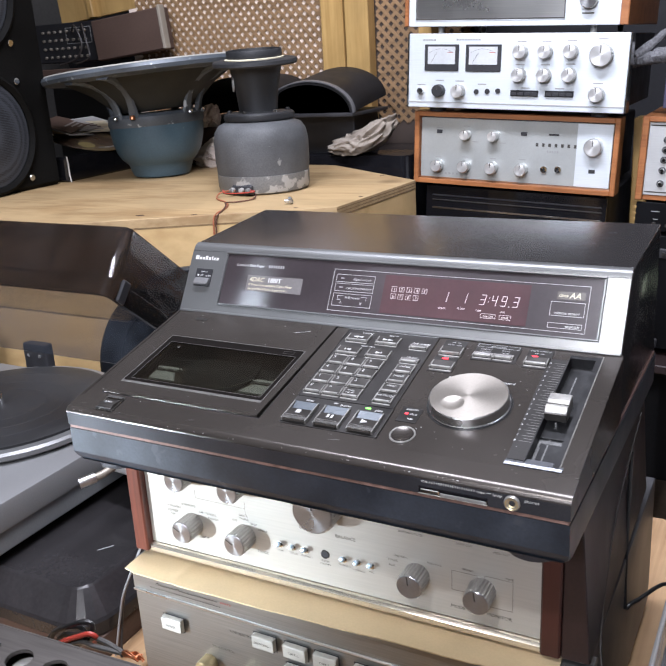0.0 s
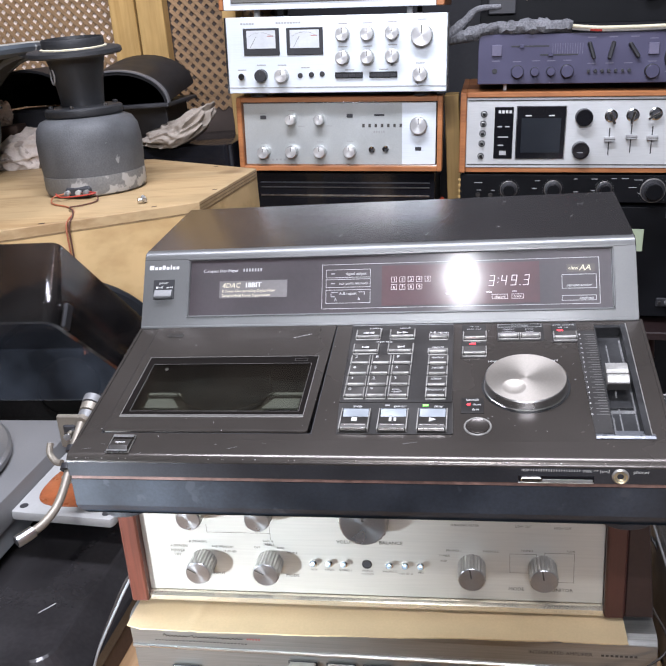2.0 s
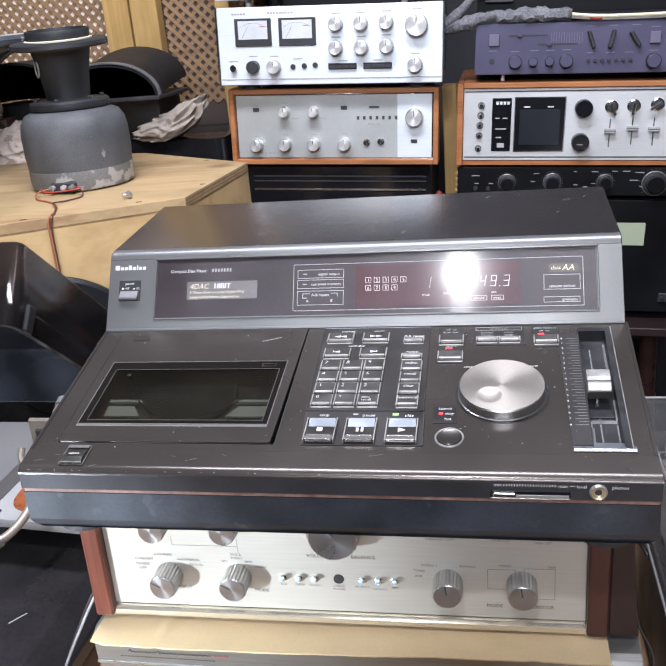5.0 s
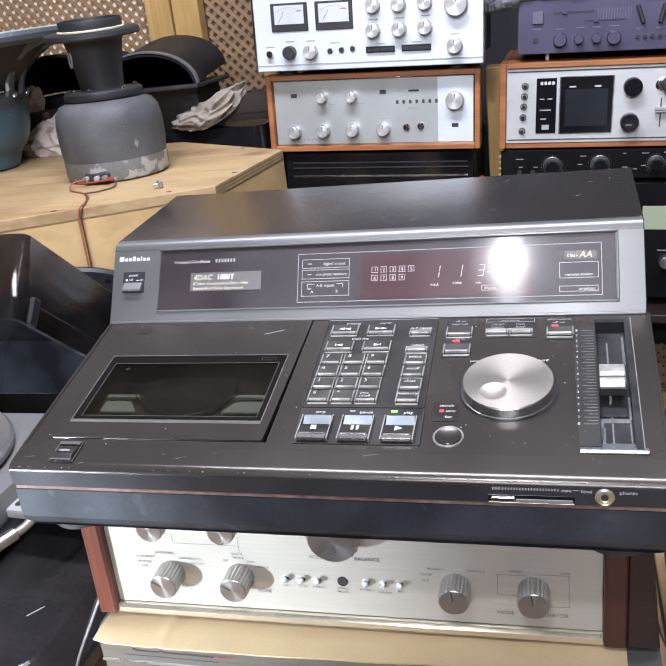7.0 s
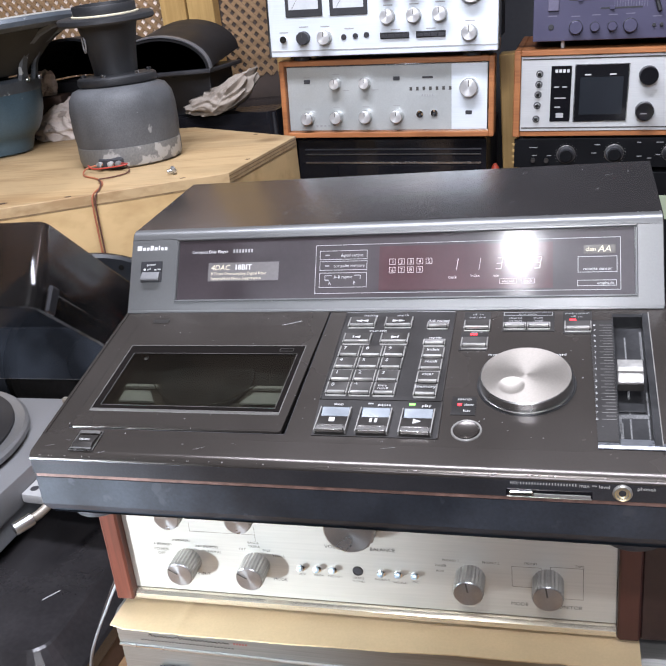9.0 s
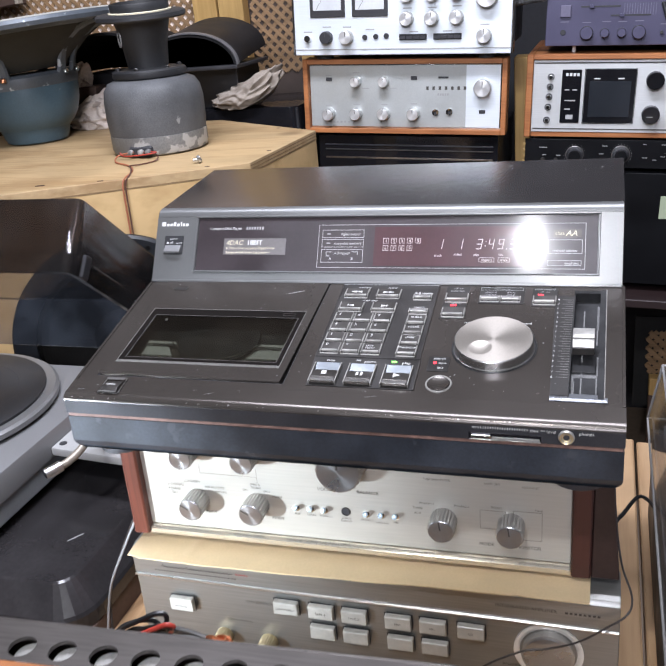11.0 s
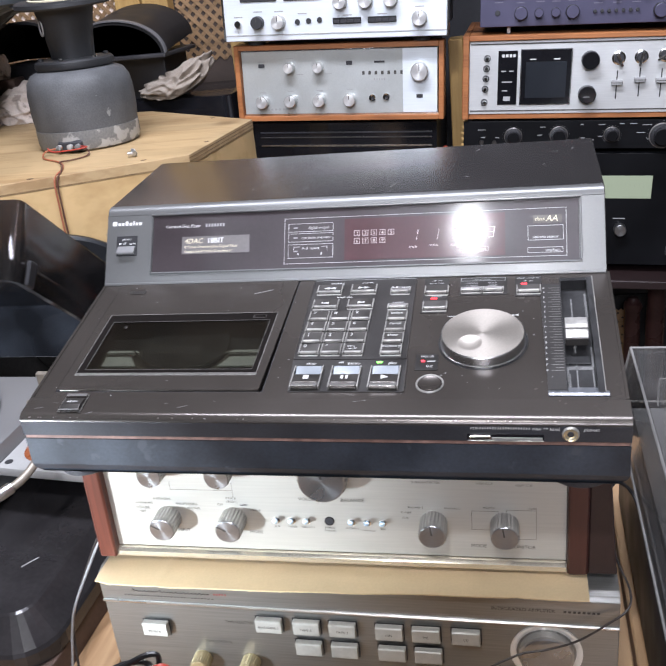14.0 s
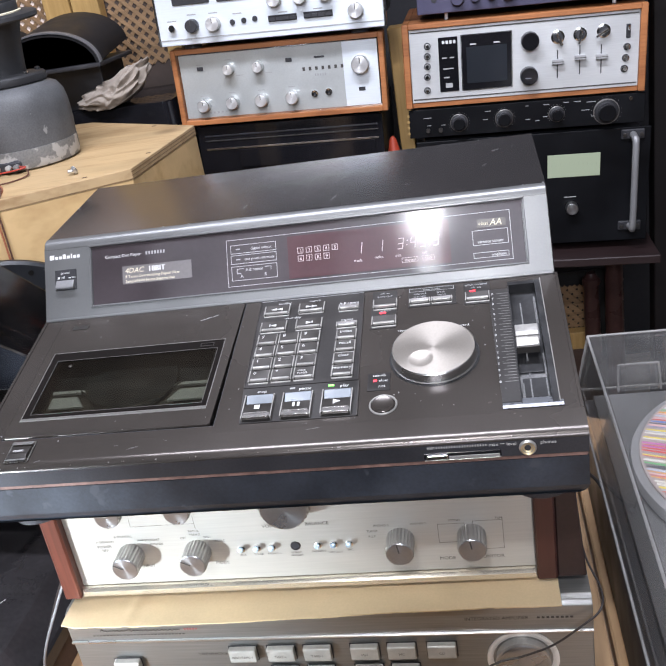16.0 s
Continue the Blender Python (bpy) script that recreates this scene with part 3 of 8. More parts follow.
def deck_key(parent, u0, v0, u1, v1, h=0.0028, body=KEY, name="key", edge=0.0016):
    """A key with a bright front edge and a slightly dished top."""
    bm = b_prism([(v0, -0.001), (v0, h), (v0 + edge, h), (v0 + edge + 0.001, h * 0.7), (v1, h * 0.9), (v1, -0.001)], u0, u1, 0, DECK)
    k = part(name, bm, body, parent)
    part("key_edge", b_span(u0 + 0.0004, u1 - 0.0004, v0 - 0.0003, v0 + edge, h * 0.35, h + 0.0003, 0.0002, DECK), KEYLINE, k, "bright metal edge")
    part("key_base_edge", b_span(u0 - 0.0006, u1 + 0.0006, v0 - 0.0024, v0 - 0.0010, 0.0, 0.0011, 0.0002, DECK), KEYRIM, k, "bright metal edge")
    part("side_edge", b_span(u1 + 0.0002, u1 + 0.0010, v0 - 0.001, v1, 0.0, h * 0.9, 0, DECK), KEYRIM, k)
    part("side_edge", b_span(u0 - 0.0010, u0 - 0.0002, v0 - 0.001, v1, 0.0, h * 0.9, 0, DECK), KEYRIM, k)
    return k


def disc_player():
    p = thing("disc_player", pose(0, 0, 0), "grey-brown top-loading compact disc player, scratched and dusty", "disc player")
    base = b_prism([(0.001, 0.0410), (0.001, 0.019), (0.0032, 0.0115), (0.010, 0.0076), (0.345, 0.007), (0.345, 0.0410)], -0.2145, 0.2145)
    ends = [e for e in base.edges if all(abs(v.co.x) > 0.21 and v.co.z < 0.0125 for v in e.verts)]
    bmesh.ops.bevel(base, geom=ends, offset=0.007, segments=5, affect="EDGES", profile=0.5)
    part("base", base, BASEBLK, p, "scuffed blue-black plastic base", True)
    part("stripe", b_span(-0.2138, 0.2138, 0.0012, 0.3435, 0.0412, 0.0443, 0.0003), STRIPE, p, "thin worn copper line")
    # upright face of the front, darkened by colour for what it reflects
    part("front_fascia", b_prism([(0.0002, 0.0443), (0.0002, 0.0558), (0.0205, 0.0558), (0.0205, 0.0443)], -0.2149, 0.2149, 0.0003), DARKFRONT, p, "front face, coloured blue-grey for the dark room it reflects")
    part("front_strip", b_prism([(0, 0.0559), (0, 0.0562), (0.0006, 0.0578), (0.0020, 0.0594), (0.0042, 0.0608), (0.0056, 0.06115), (0.0205, 0.06482), (0.0205, 0.0559)], -0.215, 0.215, 0.0), GREY, p, "", True)
    for s in (-1, 1):
        part("side_panel", b_prism([(0.0205, 0.045), (0.0205, 0.0647), (0.167, 0.0991), (0.167, 0.045)], s * 0.2148, s * 0.2125, 0), GREY, p)
        part("edge_trim", b_span(s * 0.2148, s * 0.2125, 0.021, 0.1712, 0.0, 0.0007, 0.0002, DECK), GREY, p)
        for y in (0.03, 0.3):
            part("foot", b_disc(0.021, 0.0060, pose(s * 0.185, y, 0.0030)), BLACK, p, "round black rubber foot")
    for a in ((-0.2125, -0.1975, 0.0211, 0.1712), (-0.1975, -0.0345, 0.0211, 0.0275), (-0.0345, 0.1765, 0.0211, 0.1712), (0.1765, 0.2010, 0.0211, 0.0270), (0.1765, 0.2010, 0.1640, 0.1712), (0.2005, 0.2125, 0.0211, 0.1712)):
        part("deck_panel", b_span(*a, -0.003, 0, 0, DECK), GREY, p, "scratched grey-brown metal deck")
    part("hood", b_prism([(0.1672, 0.045), (0.1672, 0.0992), (0.2004, 0.1536), (0.2030, 0.1568), (0.2060, 0.1582), (0.2086, 0.1586), (0.3385, 0.1688), (0.3430, 0.1655), (0.3440, 0.045)], -0.215, 0.213, 0.0004), HOODTOP, p, "sloping grey-brown sheet metal hood", True)
    part("hood_front", b_box((-0.001, 0.0316, 0.0004), (0.4268, 0.0620, 0.0012), 0.0, FACE), HOODFACE, p, "silver-grey front of the hood")
    brow = [(0.1994, 0.1531), (0.2006, 0.1549), (0.2019, 0.1565), (0.2034, 0.1577), (0.2052, 0.1586), (0.2072, 0.1591), (0.2086, 0.1593)]
    part("hood_brow", b_prism(brow + [(0.2086, 0.1560), (0.2010, 0.1520)], -0.2142, 0.2122), HOODFACE, p, "rounded silver-grey brow of the hood", True)
    part("hood_lip", b_box((-0.001, 0.0005, 0.0010), (0.4268, 0.0025, 0.0022), 0.0006, FACE), HOODFACE, p)
    # display window in its frame
    wnd = part("display_window", b_span(-0.1700, 0.1925, 0.0105, 0.0608, 0.0006, 0.0014, 0.0002, FACE), DISPLAY, p, "dark glossy display window")
    for x0, x1, y0, y1, h in ((-0.1722, 0.1947, 0.0608, 0.0630, 0.0032), (-0.1722, 0.1947, 0.0088, 0.0105, 0.0024), (-0.1722, -0.1702, 0.0105, 0.0608, 0.0028), (0.1927, 0.1947, 0.0105, 0.0608, 0.0028)):
        part("window_frame", b_span(x0, x1, y0, y1, 0.0004, h, 0.0006, FACE), HOODFACE, wnd)
    part("red_filter", b_span(0.0028, 0.1350, 0.0160, 0.0512, 0.0014, 0.0017, 0, FACE), REDWIN, wnd, "dim red display filter")
    F2 = at_face(0, 0, 0.0013)
    part("print_frame", b_frame(-0.0495, 0.0140, 0.1830, 0.0535, 0.00034, F2), WHITE, wnd)
    for y0, y1 in ((0.0415, 0.0488), (0.0328, 0.0402), (0.0188, 0.0308)):
        part("print_frame", b_frame(-0.0460, y0, -0.0070, y1, 0.00034, F2), WHITE, wnd)
        part("print_mark", b_bars([(-0.0415, (y0 + y1) / 2 - 0.0005, -0.0380, (y0 + y1) / 2 + 0.0005)], F2), GREYPRINT, wnd)
    part("print_frame", b_frame(0.1528, 0.0272, 0.1805, 0.0392, 0.00034, F2), WHITE, wnd)
    part("print_frame", b_frame(0.1525, 0.0170, 0.1800, 0.0214, 0.00034, F2), WHITE, wnd)
    words(wnd, F2, [("Compact Disc Player", -0.158, 0.0495, 0.0038, "LEFT"), ("digital output", -0.0105, 0.0438, 0.0034, "RIGHT"), ("cue point memory", -0.0090, 0.0353, 0.0034, "RIGHT"),
                    ("A-B repeat", -0.0265, 0.0262, 0.0034, "CENTER"), ("A", -0.0385, 0.0212, 0.0034, "LEFT"), ("B", -0.0180, 0.0212, 0.0034, "LEFT"),
                    ("remote sensor", 0.1667, 0.0288, 0.0034, "CENTER"), ("emphasis", 0.1780, 0.0180, 0.0032, "RIGHT")])
    part("model_mark", b_bars([(-0.121 + i * 0.0026, 0.0495, -0.1195 + i * 0.0026, 0.0523) for i in range(7)], F2), GREYPRINT, wnd)
    part("bracket", b_bars([(-0.0415, 0.0283, -0.0355, 0.0287), (-0.0415, 0.0255, -0.0411, 0.0287), (-0.0175, 0.0283, -0.0120, 0.0287), (-0.0124, 0.0255, -0.0120, 0.0287)], F2), WHITE, wnd)
    plate = part("spec_plate", b_span(-0.1425, -0.0808, 0.0258, 0.0412, 0.0014, 0.0016, 0, FACE), surf("grey_spec_plate", (0.13, 0.12, 0.12), 0.3), wnd, "small grey printed plate")
    slant = Matrix.Identity(4)
    slant[0][1] = 0.22
    part("lettering", b_text("4DAC", 0.0064, at_face(-0.1402, 0.0350, 0.0018) @ slant), CREAM, plate)
    for k in range(3):
        part("lettering", b_text("18BIT", 0.0064, at_face(-0.1196 + k * 0.00025, 0.0350, 0.0018 + k * 0.00005)), WHITE, plate)
    words(plate, at_face(0, 0, 0.0015), [("8 Times Oversampling Digital Filter", -0.1400, 0.0308, 0.0034, "LEFT"), ("Sample/Hold Noise Suppression", -0.1400, 0.0268, 0.0034, "LEFT")], CREAM)
    badge = part("badge", b_span(0.1570, 0.1795, 0.0412, 0.0478, 0.0014, 0.0016, 0, FACE), surf("bronze_badge", (0.085, 0.075, 0.066), 0.4, 0.0), wnd, "small bronze badge")
    lean = Matrix.Identity(4)
    lean[0][1] = 0.25
    part("lettering", b_text("class", 0.0042, at_face(0.1583, 0.0432, 0.0018)), CREAM, badge)
    part("lettering", b_text("AA", 0.0070, at_face(0.1668, 0.0424, 0.0018) @ lean), CREAM, badge)
    # lit figures
    FD = at_face(0, 0, 0.0007)
    for ch, x in (("1", 0.0597), ("1", 0.0768)):
        part("lit_figure", seven(ch, x, 0.0308, 0.0040, 0.0092, FD), DIGIT, wnd)
    for ch, x in (("3", 0.0928), ("4", 0.1028), ("9", 0.1110), ("3", 0.1212)):
        part("lit_figure", seven(ch, x, 0.0308, 0.0046, 0.0092, FD), DIGIT, wnd)
    part("lit_dots", b_bars([(0.1004, 0.0335, 0.1011, 0.0343), (0.1009, 0.0370, 0.1016, 0.0378), (0.1183, 0.0308, 0.1191, 0.0316)], FD, 0.0012), DIGIT, wnd)
    for i in range(9):
        x, y = 0.0110 + (i % 5) * 0.0072, 0.0362 - (i // 5) * 0.0066
        part("lit_frame", b_frame(x, y, x + 0.0048, y + 0.0047, 0.0003, FD, 0.0012), DIGIT, wnd)
        part("lit_number", b_text(str(i + 1), 0.0040, FD @ Matrix.Translation((x + 0.0024, y + 0.0009, 0.0012)), "CENTER"), DIGIT, wnd)
    for body, x, y in (("track", 0.0572, 0.0243), ("index", 0.0742, 0.0253), ("min", 0.0910, 0.0249), ("sec", 0.1122, 0.0253)):
        part("lettering", b_text(body, 0.0032, FD @ Matrix.Translation((x, y, 0.0012)), "LEFT"), DIGIT, wnd)
    for body, x0, x1 in (("elapsed", 0.0958, 0.1088), ("track", 0.1120, 0.1218)):
        part("lit_frame", b_frame(x0, 0.0196, x1, 0.0236, 0.0003, FD, 0.0012), DIGIT, wnd)
        part("lettering", b_text(body, 0.0030, FD @ Matrix.Translation(((x0 + x1) / 2, 0.0206, 0.0012)), "CENTER"), DIGIT, wnd)
    # maker's mark as plain bars, power switch
    part("maker_mark", b_bars([(x, 0.0536, x + w, 0.0576 if tall else 0.0562) for x, w, tall in ((-0.2095, 0.0042, 1), (-0.2043, 0.0026, 0), (-0.2007, 0.0024, 0), (-0.1973, 0.0028, 1), (-0.1935, 0.0028, 0), (-0.1897, 0.0012, 1), (-0.1875, 0.0024, 0), (-0.1841, 0.0026, 0))], at_face(0, 0, 0.0008)), WHITE, p)
    sw = part("power_switch", b_span(-0.2050, -0.1850, 0.0260, 0.0442, 0.0008, 0.0014, 0.0003, FACE), PANEL, p, "black power switch surround")
    part("power_button", b_prism([(0.0268, 0.001), (0.0268, 0.0052), (0.0282, 0.0056), (0.0345, 0.0030), (0.0345, 0.001)], -0.2030, -0.1866, 0.0004, FACE), surf("grey_button_paint", (0.150, 0.150, 0.152), 0.4, 0.2), sw, "grey push button")
    words(sw, at_face(0, 0, 0.0013), [("power", -0.1950, 0.0402, 0.0032, "CENTER"), ("off", -0.1990, 0.0362, 0.0032, "LEFT"), ("on", -0.1895, 0.0362, 0.0032, "LEFT")])
    part("print_mark", b_bars([(-0.2022, 0.0362, -0.2002, 0.0378), (-0.1922, 0.0362, -0.1902, 0.0370)], at_face(0, 0, 0.0013)), WHITE, sw)
    # disc tray
    lid = b_slab([(-0.1962, 0.0300), (-0.1955, 0.0291), (-0.1945, 0.0288), (-0.0398, 0.0288), (-0.0384, 0.0292), (-0.0377, 0.0302), (-0.0373, 0.0480), (-0.1962, 0.0480)], -0.002, 0.0012, 0, DECK)
    right_edge = [(-0.0440, 0.0480), (-0.0373, 0.0480), (-0.0362, 0.1235), (-0.0440, 0.1235)]
    rear = [(-0.1962, 0.1235), (-0.0362, 0.1235), (-0.0356, 0.1690), (-0.1962, 0.1690)]
    left_edge = [(-0.1962, 0.0480), (-0.1885, 0.0480), (-0.1885, 0.1235), (-0.1962, 0.1235)]
    for outline in (right_edge, rear, left_edge):
        other = b_slab(outline, -0.002, 0.0012, 0, DECK)
        me = bpy.data.meshes.new("x")
        other.to_mesh(me), other.free()
        lid.from_mesh(me)
        bpy.data.meshes.remove(me)
    tray = part("tray_lid", lid, GREY, p, "grey-brown disc tray lid with a dark window")
    part("tray_well", b_span(-0.1975, -0.0345, 0.0275, 0.1712, -0.0150, -0.0130, 0, DECK), WELL, tray)
    for a in ((-0.1975, -0.0345, 0.0278, 0.0284), (-0.1975, -0.0345, 0.1700, 0.1710), (-0.1975, -0.1969, 0.0280, 0.1710), (-0.0351, -0.0345, 0.0280, 0.1710)):
        part("tray_gap", b_span(*a, -0.0130, -0.0004, 0, DECK), BLACK, tray)
    part("lid_edge", b_prism([(0.0286, 0.0002), (0.0290, 0.0010), (0.0304, 0.0016), (0.0304, 0.0002)], -0.1945, -0.0398, 0.0, DECK), GREY, tray, "worn front edge of the lid")
    part("window_bevel", b_prism([(0.0452, 0.0012), (0.0456, 0.0017), (0.0474, 0.0014), (0.0474, 0.0010)], -0.1890, -0.0436, 0.0, DECK), CHIP, tray, "bevelled lower edge of the window")
    part("tray_window", b_span(-0.1885, -0.0440, 0.0480, 0.1235, 0.0000, 0.0008, 0, DECK), WINDOW, tray, "tinted tray window")
    part("window_band", b_bars([(-0.1885, 0.1135, -0.0440, 0.1235), (-0.1885, 0.0480, -0.1830, 0.1135), (-0.0480, 0.0480, -0.0440, 0.1135), (-0.1830, 0.0480, -0.0480, 0.0520)], at_deck(0, 0, 0.0008)), surf("brown_black_gloss", (0.010, 0.0085, 0.008), 0.12, spec=0.22), tray)
    part("window_line", b_frame(-0.1830, 0.0520, -0.0480, 0.1140, 0.0004, at_deck(0, 0, 0.0010)), surf("thin_window_line", (0.085, 0.08, 0.075), 0.4), tray)
    part("window_edge", b_frame(-0.1890, 0.0475, -0.0435, 0.1240, 0.0006, at_deck(0, 0, 0.0011)), CHIP, tray)
    part("tray_floor", b_span(-0.1860, -0.0460, 0.0500, 0.0920, -0.0129, -0.0122, 0, DECK), surf("brown_grey_tray", (0.062, 0.052, 0.045), 0.4, 0.0, (300, 0.1), (40, 0.2)), tray, "brown-grey tray floor")
    part("disc_recess", b_disc(0.036, 0.0012, at_deck(-0.1160, 0.094, -0.0112), 64), WELL, tray)
    for s in (-1, 1):
        part("tray_floor_plate", b_slab([(-0.116 + s * 0.063, 0.0555), (-0.116 + s * 0.030, 0.0555), (-0.116 + s * 0.038, 0.0625), (-0.116 + s * 0.063, 0.0625)], -0.0100, -0.0080, 0, DECK), surf("pale_green_grey_plastic", (0.17, 0.58, 0.49), 0.4), tray, "pale mint tray plate")
        part("tray_floor_step", b_slab([(-0.116 + s * 0.063, 0.0680), (-0.116 + s * 0.034, 0.0680), (-0.116 + s * 0.042, 0.0800), (-0.116 + s * 0.063, 0.0800)], -0.0100, -0.0084, 0, DECK), GREYPRINT, tray)
        part("tray_floor_step", b_slab([(-0.116 + s * 0.064, 0.0840), (-0.116 + s * 0.036, 0.0840), (-0.116 + s * 0.039, 0.0870), (-0.116 + s * 0.064, 0.0870)], -0.0100, -0.0078, 0, DECK), GREYPRINT, tray)
    part("recess_rim", b_tube([(-0.116 + x, 0.0880 - 0.0260 * math.cos(x / 0.042 * math.pi / 2) ** 0.8, -0.0075) for x in (-0.042, -0.034, -0.022, -0.010, 0.0, 0.010, 0.022, 0.034, 0.042)], 0.0006, 6, 4, DECK), KEY, tray, "curved rim of the disc recess")
    part("screw", b_disc(0.0017, 0.0008, at_deck(-0.1695, 0.1065, 0.0008), 16), CHROME, tray)
    part("disc_mark", b_frame(-0.0630, 0.1165, -0.0520, 0.1205, 0.0006, at_deck(0, 0, 0.0012)), KEY, tray)
    part("lid_scratch", b_bars([(0, 0, 0.016, 0.0005)], at_deck(-0.070, 0.150, 0.0013) @ pose(0, 0, 0, 0, 0, 20)), GREYPRINT, tray, "pale scratch")
    part("worn_patch", b_bars([(-0.184, 0.154, -0.170, 0.159)], at_deck(0, 0, 0.0013)), KEY, tray)
    ob_ = part("open_button", b_prism([(0.0060, -0.001), (0.0060, 0.0016), (0.0105, 0.0030), (0.0195, 0.0012), (0.0195, -0.001)], -0.1835, -0.1690, 0.0003, at_deck(0, 0.0)), KEY, p, "open button")
    part("button_surround", b_frame(-0.1855, 0.0042, -0.1668, 0.0245, 0.0012, at_deck(0, 0, 0.0006)), KEYEDGE, ob_)
    part("button_plate", b_bars([(-0.1843, 0.0050, -0.1680, 0.0064), (-0.1843, 0.0202, -0.1680, 0.0232)], at_deck(0, 0, 0.0020)), ALU, ob_)
    words(ob_, at_deck(0, 0, 0.0032), [("open", -0.1762, 0.0122, 0.0040, "CENTER")])
    # keypad
    pad = part("keypad_panel", b_slab([(-0.0185, 0.0640), (0.0655, 0.0640), (0.0640, 0.1685), (-0.0215, 0.1685)], 0.0, 0.0006, 0, DECK), DECKBLK, p, "black keypad panel")
    part("panel_edge", b_bars([(-0.0210, 0.1680, 0.0640, 0.1685)], at_deck(0, 0, 0.0006)), GREYPRINT, pad)
    part("panel_edge", b_slab([(0.0652, 0.0640), (0.0658, 0.0640), (0.0643, 0.1685), (0.0637, 0.1685)], 0.0, 0.0012, 0, DECK), KEY, pad)
    part("panel_edge", b_slab([(-0.0188, 0.0640), (-0.0182, 0.0640), (-0.0212, 0.1685), (-0.0218, 0.1685)], 0.0, 0.0012, 0, DECK), KEY, pad)
    for r, v in enumerate((0.1115, 0.0975, 0.0832, 0.0695)):
        for c, u in enumerate((-0.0153, 0.0015, 0.0183)):
            k = deck_key(pad, u, v, u + 0.0135, v + 0.0110)
            body = ("789", "456", "123")[r][c] if r < 3 else ("0", "*", "time")[c]
            words(k, at_deck(0, 0, 0.0026), [(body, u + 0.0020, v + 0.0062, 0.0048 if len(body) < 3 else 0.0034, "LEFT")] + ([("recall", u + 0.0020, v + 0.0033, 0.0034, "LEFT")] if body == "time" else []))
    for v, body in ((0.1105, "index"), (0.0968, "recall"), (0.0825, "clear"), (0.0690, "memory")):
        k = deck_key(pad, 0.0465, v, 0.0602, v + 0.0105)
        words(k, at_deck(0, 0, 0.0026), [(body, 0.0532, v + 0.0060, 0.0042, "CENTER")])
    for v, body in ((0.1475, "A-B repeat"), (0.1262, "repeat")):
        deck_key(pad, 0.0455, v, 0.0595, v + 0.0048)
        words(pad, at_deck(0, 0, 0.0008), [(body, 0.0525, v + 0.0072, 0.0036, "CENTER")])
    for v in (0.1490, 0.1282):
        for u in (-0.0155, 0.0128):
            k = deck_key(pad, u, v, u + 0.0190, v + 0.0105)
            x = u + 0.0095
            s = -1 if u < 0 else 1
            for e in ((-0.0024, 0.0024) if v > 0.14 else (0.0,)):
                part("key_symbol", b_slab([(x + e - s * 0.0022, v + 0.0036), (x + e + s * 0.0022, v + 0.0049), (x + e - s * 0.0022, v + 0.0062)][::s], 0.0024, 0.0030, 0, DECK), WHITE, k)
            if v < 0.14:
                part("key_symbol", b_bars([(x + s * 0.0028 - 0.0004, v + 0.0036, x + s * 0.0028 + 0.0004, v + 0.0062)], at_deck(0, 0, 0.0028)), WHITE, k)
    words(pad, at_deck(0, 0, 0.0008), [("tracking", -0.0010, 0.1622, 0.0034, "CENTER"), ("search", 0.0240, 0.1622, 0.0034, "CENTER"), ("track skip", 0.0080, 0.1420, 0.0034, "CENTER")])
    trans = part("transport_panel", b_slab([(-0.0160, 0.0275), (0.0668, 0.0275), (0.0660, 0.0632), (-0.0188, 0.0632)], 0.0, 0.0006, 0, DECK), DECKBLK, p, "black transport panel")
    part("panel_edge", b_slab([(0.0664, 0.0275), (0.0674, 0.0275), (0.0666, 0.0632), (0.0656, 0.0632)], 0.0, 0.0014, 0, DECK), KEY, trans)
    for u, body in ((-0.0140, "stop"), (0.0138, "pause"), (0.0422, "play")):
        k = part("transport_key", b_prism([(0.0300, 0.0), (0.0300, 0.0040), (0.0335, 0.0044), (0.0440, 0.0030), (0.0445, 0.0005)], u, u + 0.0200, 0.0004, DECK), KEY, trans, "dark metal key")
        part("side_edge", b_span(u + 0.0200, u + 0.0208, 0.0296, 0.0530, 0.0, 0.0036, 0, DECK), KEYRIM, k)
        part("side_edge", b_span(u - 0.0008, u, 0.0296, 0.0530, 0.0, 0.0036, 0, DECK), KEYRIM, k)
        part("key_edge", b_span(u + 0.0006, u + 0.0194, 0.0294, 0.0312, 0.0016, 0.0044, 0.0003, DECK), KEYEDGE, k, "bright metal edge")
        part("key_edge", b_span(u + 0.0012, u + 0.0188, 0.0330, 0.0342, 0.0036, 0.0047, 0.0002, DECK), KEYEDGE, k, "bright metal edge")
        part("key_back", b_prism([(0.0448, 0.0006), (0.0446, 0.0014), (0.0528, 0.0036), (0.0533, 0.0006)], u + 0.0004, u + 0.0196, 0.0004, DECK), KEYBACK, k, "polished sloping key back")
        x = u + 0.0100
        sym = {"stop": [(x - 0.002, 0.0372, x + 0.002, 0.0412)], "pause": [(x - 0.0024, 0.0372, x - 0.0006, 0.0412), (x + 0.0010, 0.0372, x + 0.0028, 0.0412)], "play": []}[body]
        if sym:
            part("key_symbol", b_bars(sym, at_deck(0, 0, 0.0042)), WHITE, k)
        else:
            part("key_symbol", b_slab([(x - 0.002, 0.0370), (x + 0.003, 0.0392), (x - 0.002, 0.0414)], 0.0040, 0.0046, 0, DECK), WHITE, k)
        words(trans, at_deck(0, 0, 0.0008), [(body, x + (0.004 if body != "stop" else 0), 0.0572, 0.0040, "CENTER")])
    part("play_light", b_span(0.0445, 0.0485, 0.0590, 0.0605, 0.0005, 0.0011, 0, DECK), GREEN, trans, "lit green lamp")
